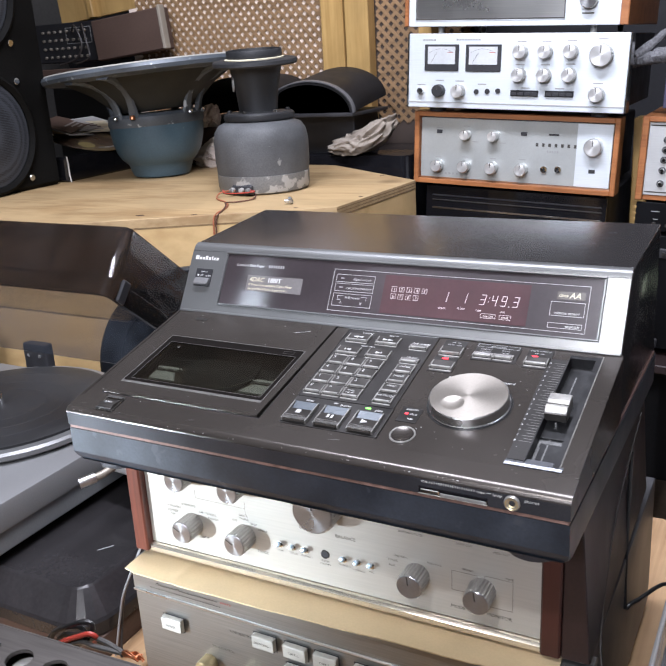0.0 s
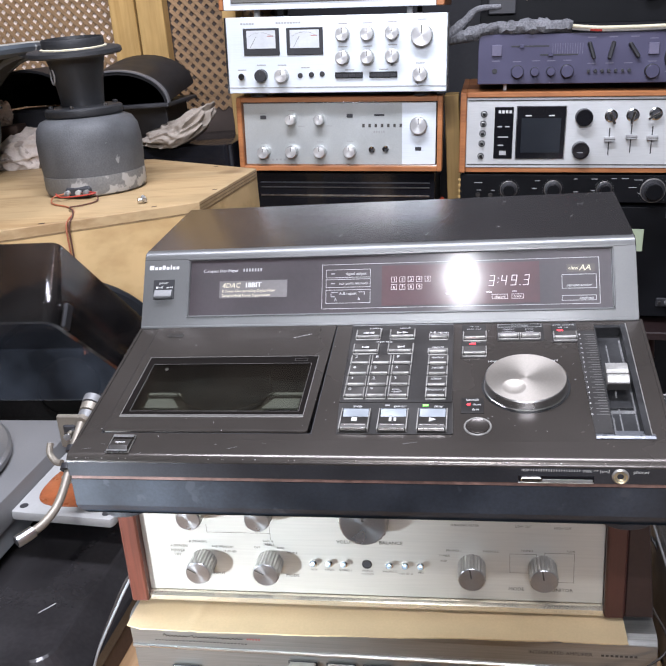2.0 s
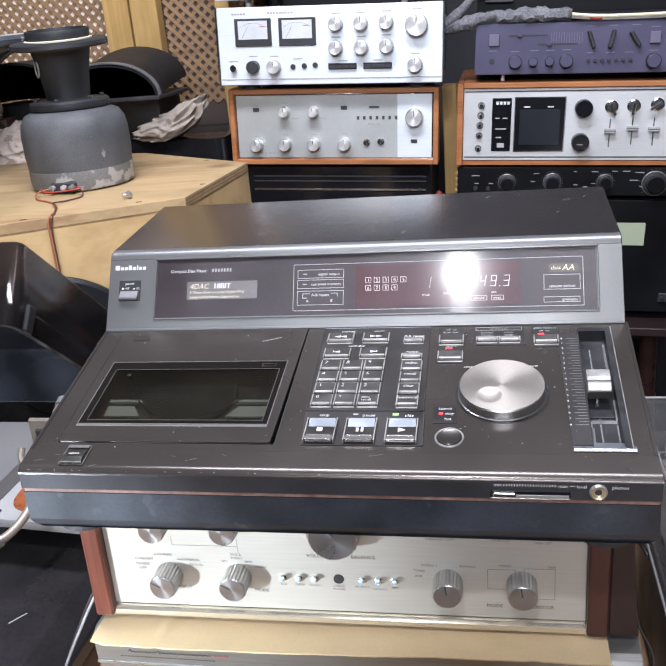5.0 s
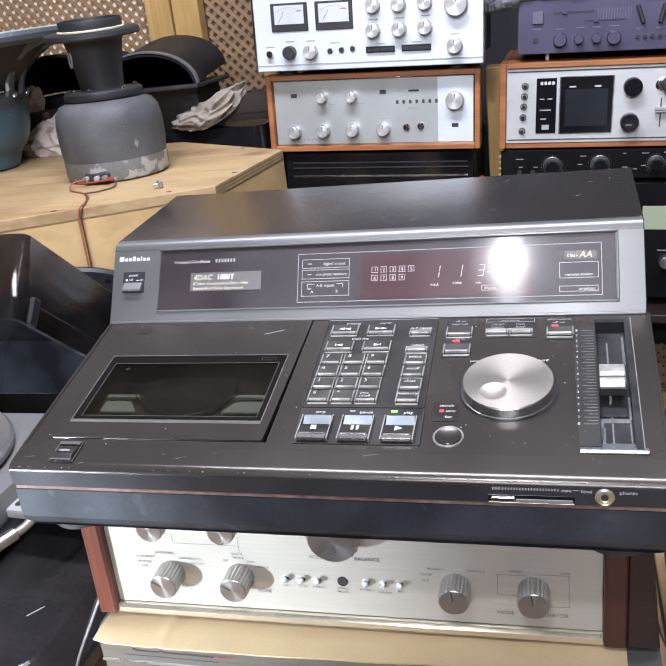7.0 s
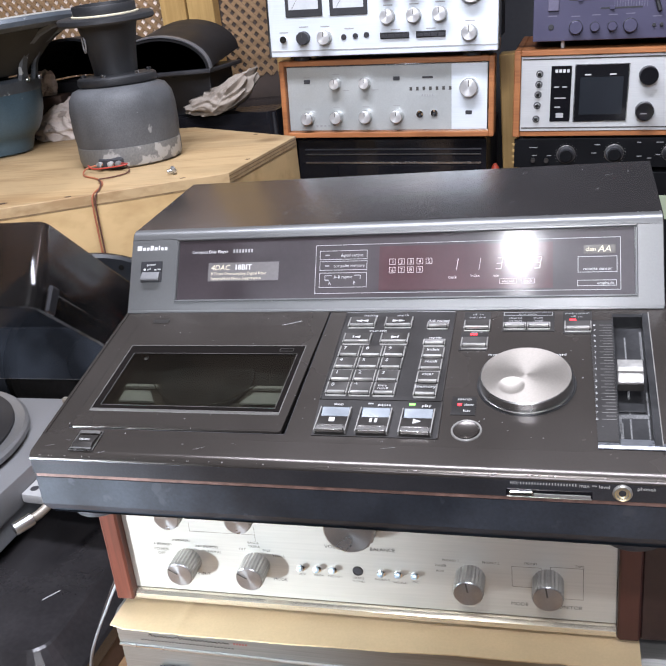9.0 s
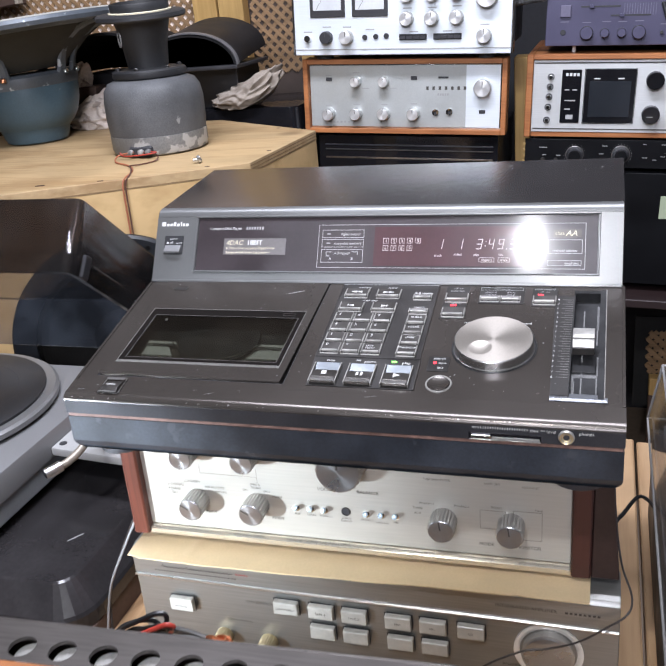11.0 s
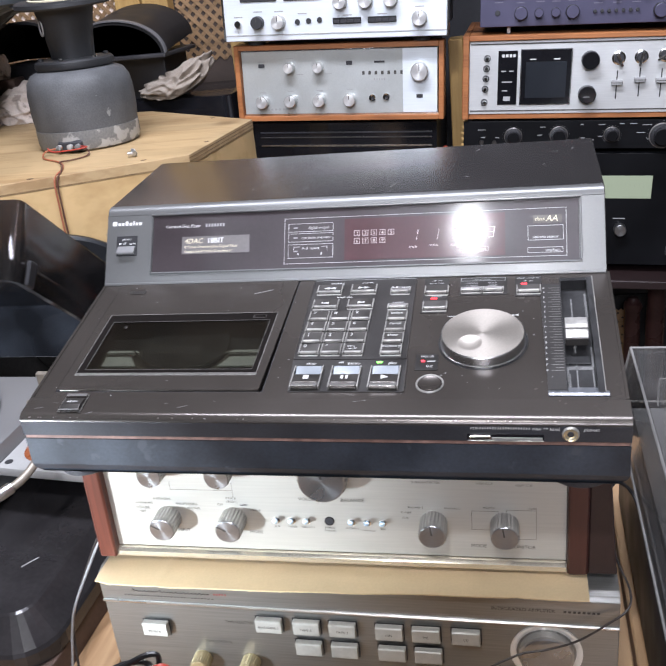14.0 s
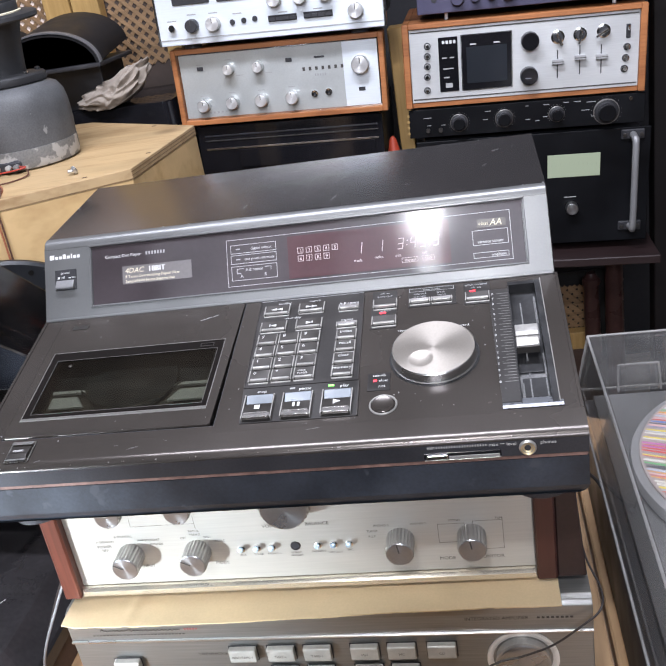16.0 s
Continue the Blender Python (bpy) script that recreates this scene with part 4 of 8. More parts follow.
    part("pause_light", b_span(0.0165, 0.0200, 0.0592, 0.0604, 0.0005, 0.0010, 0, DECK), GREYPRINT, trans)
    # cue switches, time mode, pitch switch
    cue = part("cue_panel", b_span(0.0710, 0.0905, 0.1200, 0.1675, 0.0, 0.0005, 0, DECK), DECKBLK, p)
    for v in (0.1450, 0.1235):
        deck_key(cue, 0.0730, v, 0.0900, v + 0.0095, 0.0032)
    part("cue_light", b_span(0.0775, 0.0825, 0.1382, 0.1397, 0.0005, 0.0010, 0, DECK), RED, cue, "lit red lamp")
    words(cue, at_deck(0, 0, 0.0006), [("off  on", 0.0810, 0.1630, 0.0030, "CENTER"), ("auto cue", 0.0808, 0.1592, 0.0034, "CENTER"), ("search", 0.0820, 0.1405, 0.0030, "CENTER")], GREYPRINT)
    tm = part("time_panel", b_span(0.0995, 0.1365, 0.1430, 0.1675, 0.0, 0.0005, 0, DECK), DECKBLK, p)
    for u in (0.1015, 0.1185):
        deck_key(tm, u, 0.1470, u + 0.0142, 0.1515, 0.0030)
    part("print_frame", b_frame(0.1000, 0.1620, 0.1350, 0.1665, 0.0004, at_deck(0, 0, 0.0006)), GREYPRINT, tm)
    words(tm, at_deck(0, 0, 0.0006), [("time mode", 0.1175, 0.1630, 0.0030, "CENTER"), ("elapsed", 0.1085, 0.1582, 0.0032, "CENTER"), ("/remain", 0.1085, 0.1548, 0.0032, "CENTER"), ("track", 0.1250, 0.1582, 0.0032, "CENTER"), ("/total", 0.1250, 0.1548, 0.0032, "CENTER")], GREYPRINT)
    pc = part("pitch_panel", b_span(0.1425, 0.1625, 0.1400, 0.1675, 0.0, 0.0005, 0, DECK), DECKBLK, p)
    deck_key(pc, 0.1445, 0.1440, 0.1610, 0.1525, 0.0032)
    part("pitch_light", b_span(0.1470, 0.1515, 0.1560, 0.1574, 0.0005, 0.0010, 0, DECK), RED, pc, "lit red lamp")
    words(pc, at_deck(0, 0, 0.0006), [("pitch control", 0.1440, 0.1635, 0.0032, "LEFT"), ("off  on", 0.1480, 0.1596, 0.0030, "LEFT")], GREYPRINT)
    # jog wheel with a finger dimple
    wheel = part("jog_wheel", b_lathe([(0.0308, -0.001), (0.0308, 0.0008), (0.0300, 0.0012), (0.0300, 0.0076), (0.0292, 0.0084)], at_deck(0.1195, 0.0838), 96), ALU, p, "brushed metal jog wheel", True)
    part("wheel_recess", b_lathe([(0.0300, 0.0002), (0.0322, 0.0003), (0.0324, 0.0)], at_deck(0.1195, 0.0838), 72), WELL, wheel, "dark gap round the wheel")
    top = bmesh.new()
    rings = []
    for i in range(31):
        r = 0.0292 * i / 30
        ring = []
        for j in range(120 if i else 1):
            a = 2 * math.pi * j / 120
            x, y = r * math.cos(a), r * math.sin(a)
            d = math.hypot(x + 0.0085, y + 0.0115)
            ring.append(top.verts.new((x, y, 0.0084 - (0.0018 * (1 - (d / 0.0086) ** 2) if d < 0.0086 else 0))))
        rings.append(ring)
    for j in range(120):
        top.faces.new((rings[0][0], rings[1][j], rings[1][(j + 1) % 120]))
    for a, b in zip(rings[1:], rings[2:]):
        for j in range(120):
            top.faces.new((a[j], b[j], b[(j + 1) % 120], a[(j + 1) % 120]))
    cap = part("wheel_top", top, JOG, wheel, "turned metal top with a finger dimple", True)
    cap.matrix_local = at_deck(0.1195, 0.0838)
    words(p, at_deck(0, 0, 0.0002), [("reverse", 0.0920, 0.1140, 0.0036, "LEFT"), ("search", 0.1195, 0.1190, 0.0036, "CENTER"), ("forward", 0.1335, 0.1145, 0.0036, "LEFT")])
    sl = part("search_panel", b_span(0.0725, 0.0885, 0.0510, 0.0690, 0.0, 0.0005, 0, DECK), DECKBLK, p)
    part("search_light", b_span(0.0765, 0.0790, 0.0600, 0.0618, 0.0005, 0.0010, 0, DECK), RED, sl, "lit red lamp")
    words(sl, at_deck(0, 0, 0.0006), [("search", 0.0805, 0.0650, 0.0036, "CENTER"), ("slow", 0.0805, 0.0596, 0.0034, "LEFT"), ("fast", 0.0805, 0.0538, 0.0034, "LEFT")])
    rb = part("search_button", b_lathe([(0.0080, 0), (0.0080, 0.0012), (0.0074, 0.0016), (0.0050, 0.0010), (0, 0.0006)], at_deck(0.0845, 0.0362), 40), GREY, p, "round dished button", True)
    part("button_ring", b_lathe([(0.0098, 0), (0.0098, 0.0008), (0.0092, 0.0014), (0.0086, 0.0010), (0.0086, 0)], at_deck(0.0845, 0.0362), 40), KEYRIM, rb, smooth=True)
    # pitch fader
    well = part("fader_well", b_span(0.1765, 0.2010, 0.0270, 0.1640, -0.0100, -0.0080, 0, DECK), WELL, p, "dusty black fader well")
    for a in ((0.1762, 0.1768, 0.0270, 0.1640), (0.1962, 0.2004, 0.0270, 0.1640)):
        part("well_wall", b_span(*a, -0.0080, 0.0010, 0, DECK), WELL, well)
    part("well_end", b_span(0.1768, 0.2007, 0.1600, 0.1640, -0.0080, 0.0004, 0, DECK), WELL, well)
    part("pale_strip", b_span(0.1772, 0.1955, 0.0605, 0.0640, -0.0080, -0.0076, 0, DECK), DUST, well, "pale dusty strip")
    part("well_lip", b_prism([(0.0235, 0.0002), (0.0235, 0.0009), (0.0262, 0.0014), (0.0355, -0.0022), (0.0355, -0.0079), (0.0275, -0.0079), (0.0272, 0.0002)], 0.1640, 0.2030, 0.0003, DECK), LIP, well, "polished sloping lip")
    part("well_rim", b_span(0.2004, 0.2012, 0.0250, 0.1660, 0.0, 0.0008, 0.0003, DECK), KEYRIM, well)
    part("slit", b_bars([(0.1838, 0.040, 0.1848, 0.146)], at_deck(0, 0, -0.0079)), DUST, well)
    bars(well, "dust_streak", [(0.1945, 0.036, 0.1954, 0.060), (0.1948, 0.063, 0.1960, 0.086), (0.1940, 0.100, 0.1950, 0.150), (0.1778, 0.040, 0.1798, 0.056), (0.1774, 0.046, 0.1790, 0.062), (0.1942, 0.120, 0.1956, 0.153)], at_deck(0, 0, -0.0078), DUST)
    scale = part("pitch_scale", b_slab([(0.1640, 0.0300), (0.1762, 0.0300), (0.1762, 0.1560), (0.1610, 0.1560)], 0.0, 0.0005, 0.0, DECK), DECKBLK, p, "black printed pitch scale")
    ticks = []
    for i in range(33):
        v = 0.0500 + i * 0.1000 / 32
        ticks.append((0.1755 - (0.0085 if i % 2 == 0 else 0.0060), v - 0.00025, 0.1755, v + 0.00025))
    bars(scale, "scale_tick", ticks, at_deck(0, 0, 0.0003), surf("dim_tick_print", (0.19, 0.185, 0.18), 0.5))
    words(scale, at_deck(0, 0, 0.0004), [(str(abs(8 - i)), 0.1632, 0.0490 + i * 0.1000 / 16, 0.0030, "LEFT") for i in range(17)])
    fd = part("fader_cap", b_prism([(0.0805, -0.001), (0.0795, 0.0062), (0.0830, 0.0100), (0.0872, 0.0082), (0.0900, 0.0100), (0.0985, 0.0100), (0.0995, -0.001)], 0.1772, 0.1930, 0.0006, DECK), KEYLINE, p, "silver fader cap")
    part("fader_line", b_span(0.1770, 0.1932, 0.0866, 0.0878, 0.0078, 0.0087, 0, DECK), DARKPRINT, fd)
    # thin dark plate paints the deck's reflection onto the cap's front
    part("fader_front", b_prism([(0.0794, -0.001), (0.0784, 0.0056), (0.0793, 0.0061), (0.0804, -0.001)], 0.1772, 0.1930, 0.0002, DECK), KEY, fd, "front face, coloured dark for the deck it mirrors")
    part("fader_skirt", b_span(0.1772, 0.1940, 0.0660, 0.0780, -0.0076, -0.0068, 0.0002, DECK), WELL, fd)
    part("fader_stem", b_span(0.1832, 0.1850, 0.0830, 0.0950, -0.0079, 0.0, 0.0002, DECK), CHROME, fd)
    # front edge: level slider and phones socket
    lv = part("level_slot", b_span(0.1110, 0.1605, -0.0004, 0.001, 0.0452, 0.0502, 0.0003), GLOSSBLK, p, "phones level slot")
    part("slot_floor", b_span(0.1270, 0.1595, -0.0010, 0.0, 0.0456, 0.0478, 0.0002), surf("dusty_slot_floor", (0.24, 0.235, 0.23), 0.45, 0.3), lv)
    part("slot_sill", b_span(0.1114, 0.1602, -0.0012, 0.0, 0.0450, 0.0455, 0.0001), KEYLINE, lv)
    part("slider", b_span(0.1130, 0.1265, -0.0018, 0.0, 0.0460, 0.0492, 0.0005), KEYEDGE, lv, "silver slider")
    words(p, on_face(0, 0, -0.0001), [("min", 0.1135, 0.0535, 0.0034, "LEFT"), ("max", 0.1530, 0.0532, 0.0034, "LEFT"), ("level", 0.1640, 0.0530, 0.0034, "LEFT"), ("phones", 0.1850, 0.0528, 0.0034, "LEFT")])
    bars(p, "level_tick", [(0.1195 + i * 0.00165, 0.0536, 0.1200 + i * 0.00165, 0.0552) for i in range(20)] + [(0.1600, 0.0543, 0.1628, 0.0547)], on_face(0, 0, -0.0001), WHITE)
    jk = part("phones_socket", b_lathe([(0.0028, 0), (0.0030, 0.0014), (0.0046, 0.0018), (0.0055, 0.0010), (0.0055, 0)], on_face(0.1770, 0.0505, 0.0), 48), KEYLINE, p, "nickel phones socket", True)
    part("socket_lining", b_lathe([(0.0044, 0.0022), (0.0036, 0.0016), (0.0021, 0.0007)], on_face(0.1770, 0.0505, 0.0), 40), GOLD, jk, "brass lining", True)
    part("socket_hole", b_disc(0.0022, 0.0010, on_face(0.1770, 0.0505, 0.0), 20), BLACK, jk)
    # chipped paint along the edges
    rnd = random.Random(21)
    lines = [((-0.214, 0.2088, 0.1595), (0.212, 0.2088, 0.1595), 22), ((-0.215, 0.1675, 0.0990), (-0.215, 0.2025, 0.1572), 7), ((-0.2145, 0.0012, 0.0588), (0.2145, 0.0012, 0.0588), 26), ((-0.2149, 0.022, 0.0652), (-0.2149, 0.165, 0.0988), 14), ((-0.2135, 0.21, 0.1591), (-0.2135, 0.335, 0.1686), 6)]
    for a, b, n in lines:
        for _ in range(n):
            q = Vector(a).lerp(Vector(b), rnd.random())
            k = rnd.uniform(0.0004, 0.0013) * (2.0 if rnd.random() < 0.15 else 1.0)
            part("paint_chip", b_box((0, 0, 0), (k, 0.0006, 0.0005), 0.0002, pose(*q, rnd.uniform(10, 50), 0, rnd.uniform(-20, 20))), GREYPRINT if rnd.random() < 0.4 else CHIP, p, "pale chip in the paint")
    # dust and scratches
    rnd = random.Random(5)
    for _ in range(130):
        u, v = rnd.uniform(-0.2, 0.2), rnd.uniform(0.022, 0.165)
        if -0.19 < u < -0.044 and 0.048 < v < 0.124:
            continue
        w = 0.0014 if u < -0.035 else 0.0003
        if u > 0.176:
            continue
        s = rnd.uniform(0.00016, 0.00042) * (2.0 if rnd.random() < 0.06 else 1.0)
        part("dust_speck", b_disc(s, 0.0002, at_deck(u, v, w), 6, 0), GREYPRINT if rnd.random() < 0.3 else DUST, p, "speck of dust")
    for _ in range(12):
        v = rnd.uniform(0.002, 0.020) if rnd.random() < 0.5 else rnd.uniform(0.024, 0.165)
        u = rnd.uniform(-0.21, 0.16)
        if v > 0.03 and not -0.03 < u < -0.022 and not 0.09 < u < 0.16:
            continue
        part("scratch", b_bars([(0, 0, rnd.uniform(0.002, 0.010), rnd.uniform(0.00012, 0.0003))], at_deck(u, v, 0.0004) @ pose(0, 0, 0, 0, 0, rnd.uniform(-25, 25))), DUST, p, "fine pale scratch")
    for _ in range(12):
        part("scratch", b_bars([(0, 0, rnd.uniform(0.003, 0.009), 0.0003)], pose(rnd.uniform(-0.2, 0.2), 0.205, 0.1587, 4.36, 0, 0) @ pose(0, rnd.uniform(0.01, 0.12), 0, 0, 0, rnd.uniform(10, 80))), GREYPRINT, p, "fine pale scratch")
    return p


disc_player()


# ---- the stack under the player ----
def integrated_amp():
    """Champagne-faced amplifier with rosewood sides; its face lies in the plane y = 0 of its own frame."""
    a = thing("integrated_amplifier", pose(-0.0105, 0.0705, -0.1215, 0, 0.45, 1.1), "champagne-faced vintage amplifier with rosewood side panels", "amplifier")
    part("body", b_span(-0.188, 0.188, 0.005, 0.30, 0.006, 0.124, 0.001), BLACK, a, "black metal case")
    part("faceplate", b_span(-0.1895, 0.1895, 0.0, 0.005, 0.0148, 0.124, 0.0006), CHAMPAGNE, a, "brushed champagne metal faceplate")
    part("lower_trim", b_prism([(-0.0050, 0.0070), (-0.0050, 0.0118), (-0.0022, 0.0138), (-0.0002, 0.0143), (0.005, 0.0143), (0.005, 0.0070)], -0.1895, 0.1895, 0.0005), TRIMGLOSS, a, "polished projecting lower metal trim", True)
    # right panel gets the darkened rosewood; its shade is put into the colour
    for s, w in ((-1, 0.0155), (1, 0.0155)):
        part("side_panel", b_span(s * 0.1897, s * (0.1897 + w), -0.0080, 0.30, 0.0065, 0.126, 0.0015), ROSE if s < 0 else SHADEROSE, a, "rosewood side panel")
    rear = b_span(0.2056, 0.2275, -0.0055, 0.29, 0.0068, 0.125, 0.001)
    for v in rear.verts:
        if v.co.x > 0.22 and v.co.z > 0.06:
            v.co.x -= 0.009
    # shade on the outer panel is coloured in, nearly black
    part("outer_panel", rear, surf("shaded_outer_panel", (0.020, 0.010, 0.009), 0.4, 0.0, (300, 0.15), (9, 0.3)), a, "outer rosewood panel, coloured near black for the shade on it")
    for x in (-0.12, 0.12):
        part("foot", b_disc(0.012, 0.008, pose(x, 0.03, -0.001)), BLACK, a)

    def f(x, z, y=0.0):
        return on_face(x + 0.0105, z + 0.1215, y)

    for x, z in ((-0.1495, -0.0235), (-0.0925, -0.0235)):
        knob(a, f(x, z), 0.0108, 0.020, line=False)
    knob(a, f(-0.0070, -0.0235), 0.0198, 0.022, name="volume_knob")
    for x, z in ((-0.1480, -0.0760), (-0.0905, -0.0755), (0.0760, -0.0740), (0.1315, -0.0735)):
        knob(a, f(x, z) @ pose(0, 0, 0, 0, 0, 60 if x < 0 else 8), 0.0112, 0.019)
    for x in (-0.0535, -0.0405, -0.0280, 0.0095, 0.0225, 0.0350):
        t = part("toggle", b_lathe([(0.0030, 0), (0.0030, 0.0016), (0.0020, 0.0022), (0.0016, 0.0022)], f(x, -0.0755), 16), CHROME, a, "small chrome toggle switch", True)
        part("lever", b_lathe([(0.0012, 0.0015), (0.0022, 0.0048), (0.0024, 0.0060), (0.0016, 0.0072), (0, 0.0075)], f(x, -0.0755) @ pose(0, 0, 0, -24, 0, 0), 14), TOGGLE, t, smooth=True)
    j = part("phones_socket", b_lathe([(0.0032, 0), (0.0034, 0.0008), (0.0040, 0.0008), (0.0042, 0)], f(-0.0090, -0.0755), 24), KEY, a, "headphone socket", True)
    part("socket_hole", b_disc(0.0033, 0.0006, f(-0.0090, -0.0755), 16), BLACK, j)
    P = on_face(0.0105, 0.1215, -0.0002)
    words(a, P, [("POWER", -0.1760, -0.0678, 0.0036, "LEFT"), ("OFF", -0.1735, -0.0718, 0.0036, "LEFT"), ("A SPEAKERS", -0.1760, -0.0628, 0.0030, "LEFT"), ("B SPEAKERS", -0.1590, -0.0583, 0.0030, "LEFT"),
                 ("A&B SPEAKERS", -0.1400, -0.0628, 0.0030, "LEFT"), ("PHONES", -0.1300, -0.0673, 0.0030, "LEFT"), ("BASS", -0.1330, -0.0300, 0.0036, "LEFT"), ("BASS &", -0.0950, -0.0563, 0.0030, "LEFT"), ("TREBLE", -0.0950, -0.0598, 0.0030, "LEFT"),
                 ("OFF", -0.1030, -0.0628, 0.0030, "LEFT"), ("BASS", -0.0835, -0.0628, 0.0030, "LEFT"), ("TREBLE", -0.0760, -0.0673, 0.0030, "LEFT"), ("MODE", -0.0780, -0.0898, 0.0040, "LEFT"), ("INPUT", -0.1420, -0.0898, 0.0040, "LEFT"),
                 ("VOLUME", -0.0330, -0.0558, 0.0044, "LEFT"), ("BALANCE", 0.0020, -0.0558, 0.0044, "LEFT"), ("MODE", 0.1050, -0.0963, 0.0044, "LEFT"), ("MONITOR", 0.1350, -0.0963, 0.0044, "LEFT"),
                 ("AUX", -0.0535, -0.0828, 0.0026, "CENTER"), ("TUNER", -0.0405, -0.0828, 0.0026, "CENTER"), ("PHONO 1", -0.0275, -0.0828, 0.0026, "CENTER"), ("STEREO", -0.0090, -0.0828, 0.0026, "CENTER"), ("PHONES", -0.0090, -0.0858, 0.0026, "CENTER"),
                 ("PHONO 2", 0.0095, -0.0828, 0.0026, "CENTER"), ("TAPE HEAD", 0.0228, -0.0843, 0.0022, "CENTER"), ("MIC", 0.0350, -0.0828, 0.0026, "CENTER"),
                 ("PHONO 1", 0.0560, -0.0608, 0.0028, "LEFT"), ("PHONO 2", 0.0850, -0.0608, 0.0028, "LEFT"), ("TUNER", 0.0500, -0.0658, 0.0028, "LEFT"), ("AUX", 0.0510, -0.0708, 0.0028, "LEFT"), ("MONO", 0.1150, -0.0593, 0.0028, "LEFT"), ("TAPE", 0.1500, -0.0593, 0.0028, "LEFT"),
                 ("SUBSONIC FILTER", 0.0600, -0.0370, 0.0028, "LEFT"), ("LOW CUT", 0.1100, -0.0370, 0.0028, "LEFT"), ("HIGH CUT", 0.1400, -0.0380, 0.0028, "LEFT")], DARKPRINT)
    part("print_line", b_bars([(-0.1420, -0.0480, -0.0880, -0.0477), (-0.1423, -0.0480, -0.1420, -0.0400), (-0.0883, -0.0540, -0.0880, -0.0400)], P), DARKPRINT, a)
    part("print_frame", b_frame(0.1060, -0.0795, 0.1270, -0.0615, 0.0003, P), DARKPRINT, a)
    part("print_frame", b_frame(0.1330, -0.0875, 0.1560, -0.0600, 0.0003, P), DARKPRINT, a)
    return a


integrated_amp()


def square_button(parent, x, z, w=0.025, h=0.0165):
    x, z, w, h = x + 0.0010, z + 0.0012, w - 0.0020, h - 0.0024
    b = part("button", b_prism([(0.0, 0.0), (-0.0050, 0.0006), (-0.0060, h * 0.12), (-0.0060, h - 0.0008), (-0.0052, h), (0.0, h)], x, x + w, 0.0009), IVORY, parent, "ivory push button")
    b.location = (0, 0, z)
    k = part("button_frame", b_frame(x - 0.0010, -0.0012, x + w + 0.0010, h + 0.0012, 0.0010, on_face(0, 0, -0.0002)), BLACK, b)
    return b


def lower_amp():
    a = thing("control_amplifier", pose(0, 0.052, BENCH_Z), "brushed grey amplifier with ivory push buttons", "amplifier")
    h = 0.1680
    part("case", b_span(-0.214, 0.214, 0.008, 0.36, 0.012, h - 0.002, 0.001), surf("dark_steel_case", (0.10, 0.10, 0.105), 0.4, 0.6), a, "dark steel case")
    part("upper_strip", b_prism([(0.0, h - 0.0300), (0.0, h - 0.0060), (0.0030, h - 0.0020), (0.0080, h), (0.0400, h), (0.0400, h - 0.0300)], -0.2185, 0.2185, 0.0008), LUXFACE, a, "brushed grey upper strip", True)
    part("bright_line", b_span(-0.2187, 0.2187, -0.0016, 0.006, h - 0.0316, h - 0.0292, 0.0006), ALU, a, "polished edge line")
    part("faceplate", b_span(-0.2185, 0.2185, 0.0015, 0.0080, 0.012, h - 0.0316, 0.0006), LUXFACE, a, "brushed grey faceplate")
    for x in (-0.17, 0.17):
        part("foot", b_disc(0.02, 0.012, pose(x, 0.05, 0)), BLACK, a)
    z = h - 0.0545
    power = square_button(a, -0.1850, z - 0.0115, 0.0250, 0.0170)
    names = ("DAT/TAPE-1", "TAPE-2", "TAPE-3", "MM", "MC", "CD")
    words(power, on_face(0, 0.006, -0.0063), [("POWER", -0.1725, 0, 0.0034, "CENTER")], DARKPRINT)
    for x, body in zip((-0.0795, -0.0465, -0.0155, 0.0240, 0.0545, 0.0870), names):
        b = square_button(a, x, z)
        words(b, on_face(0, 0.0065, -0.0063), [(body, x + 0.0125, 0, 0.0034, "CENTER")], DARKPRINT)
    for x in (-0.0465, -0.0155, 0.0250, 0.0555):
        square_button(a, x, z - 0.0225)
    v = part("volume_dish", b_lathe([(0.0285, 0.0), (0.0285, 0.0014), (0.0265, 0.0016), (0.0235, 0.0003)], on_face(0.1630, z - 0.0055, 0.0015), 56), spun("polished_silver_cup", (0.80, 0.79, 0.76), 0.34, 0.6), a, "polished ring of the volume control", True)
    knob(a, on_face(0.1630, z - 0.0055, 0.0015), 0.0215, 0.007, KNOB, KNOBSIDE, False, False, "volume_knob")
    for x in (-0.135, -0.090):
        knob(a, on_face(x, z - 0.0370, 0.0015), 0.0085, 0.014, GOLD, GOLD, True, False, "small_gold_knob")
    F = on_face(0, 0, 0.0013)
    words(a, on_face(0, 0, -0.0002), [("INTEGRATED AMPLIFIER", 0.1200, h - 0.0175, 0.0046, "LEFT")], DARKPRINT)
    part("model_mark", b_bars([(0.176 + i * 0.0036, h - 0.0172, 0.1782 + i * 0.0036, h - 0.0152) for i in range(8)], on_face(0, 0, -0.0002)), DARKPRINT, a)
    scrawl = [(-0.189 + i * 0.0011, -0.0006, h - 0.0185 + 0.0007 * math.sin(i * 1.9) * (1.0 if i % 11 < 7 else 0.3) + (0.0014 if i in (1, 2, 22, 23, 24) else 0)) for i in range(66)]
    part("script_mark", b_tube(scrawl, 0.00034, 5, 2), DARKPRINT, a, "black scrawled mark")
    part("script_line", b_bars([(-0.197 + i * 0.0031, h - 0.0238, -0.1948 + i * 0.0031, h - 0.0228) for i in range(27)], on_face(0, 0, -0.0002)), DARKPRINT, a)
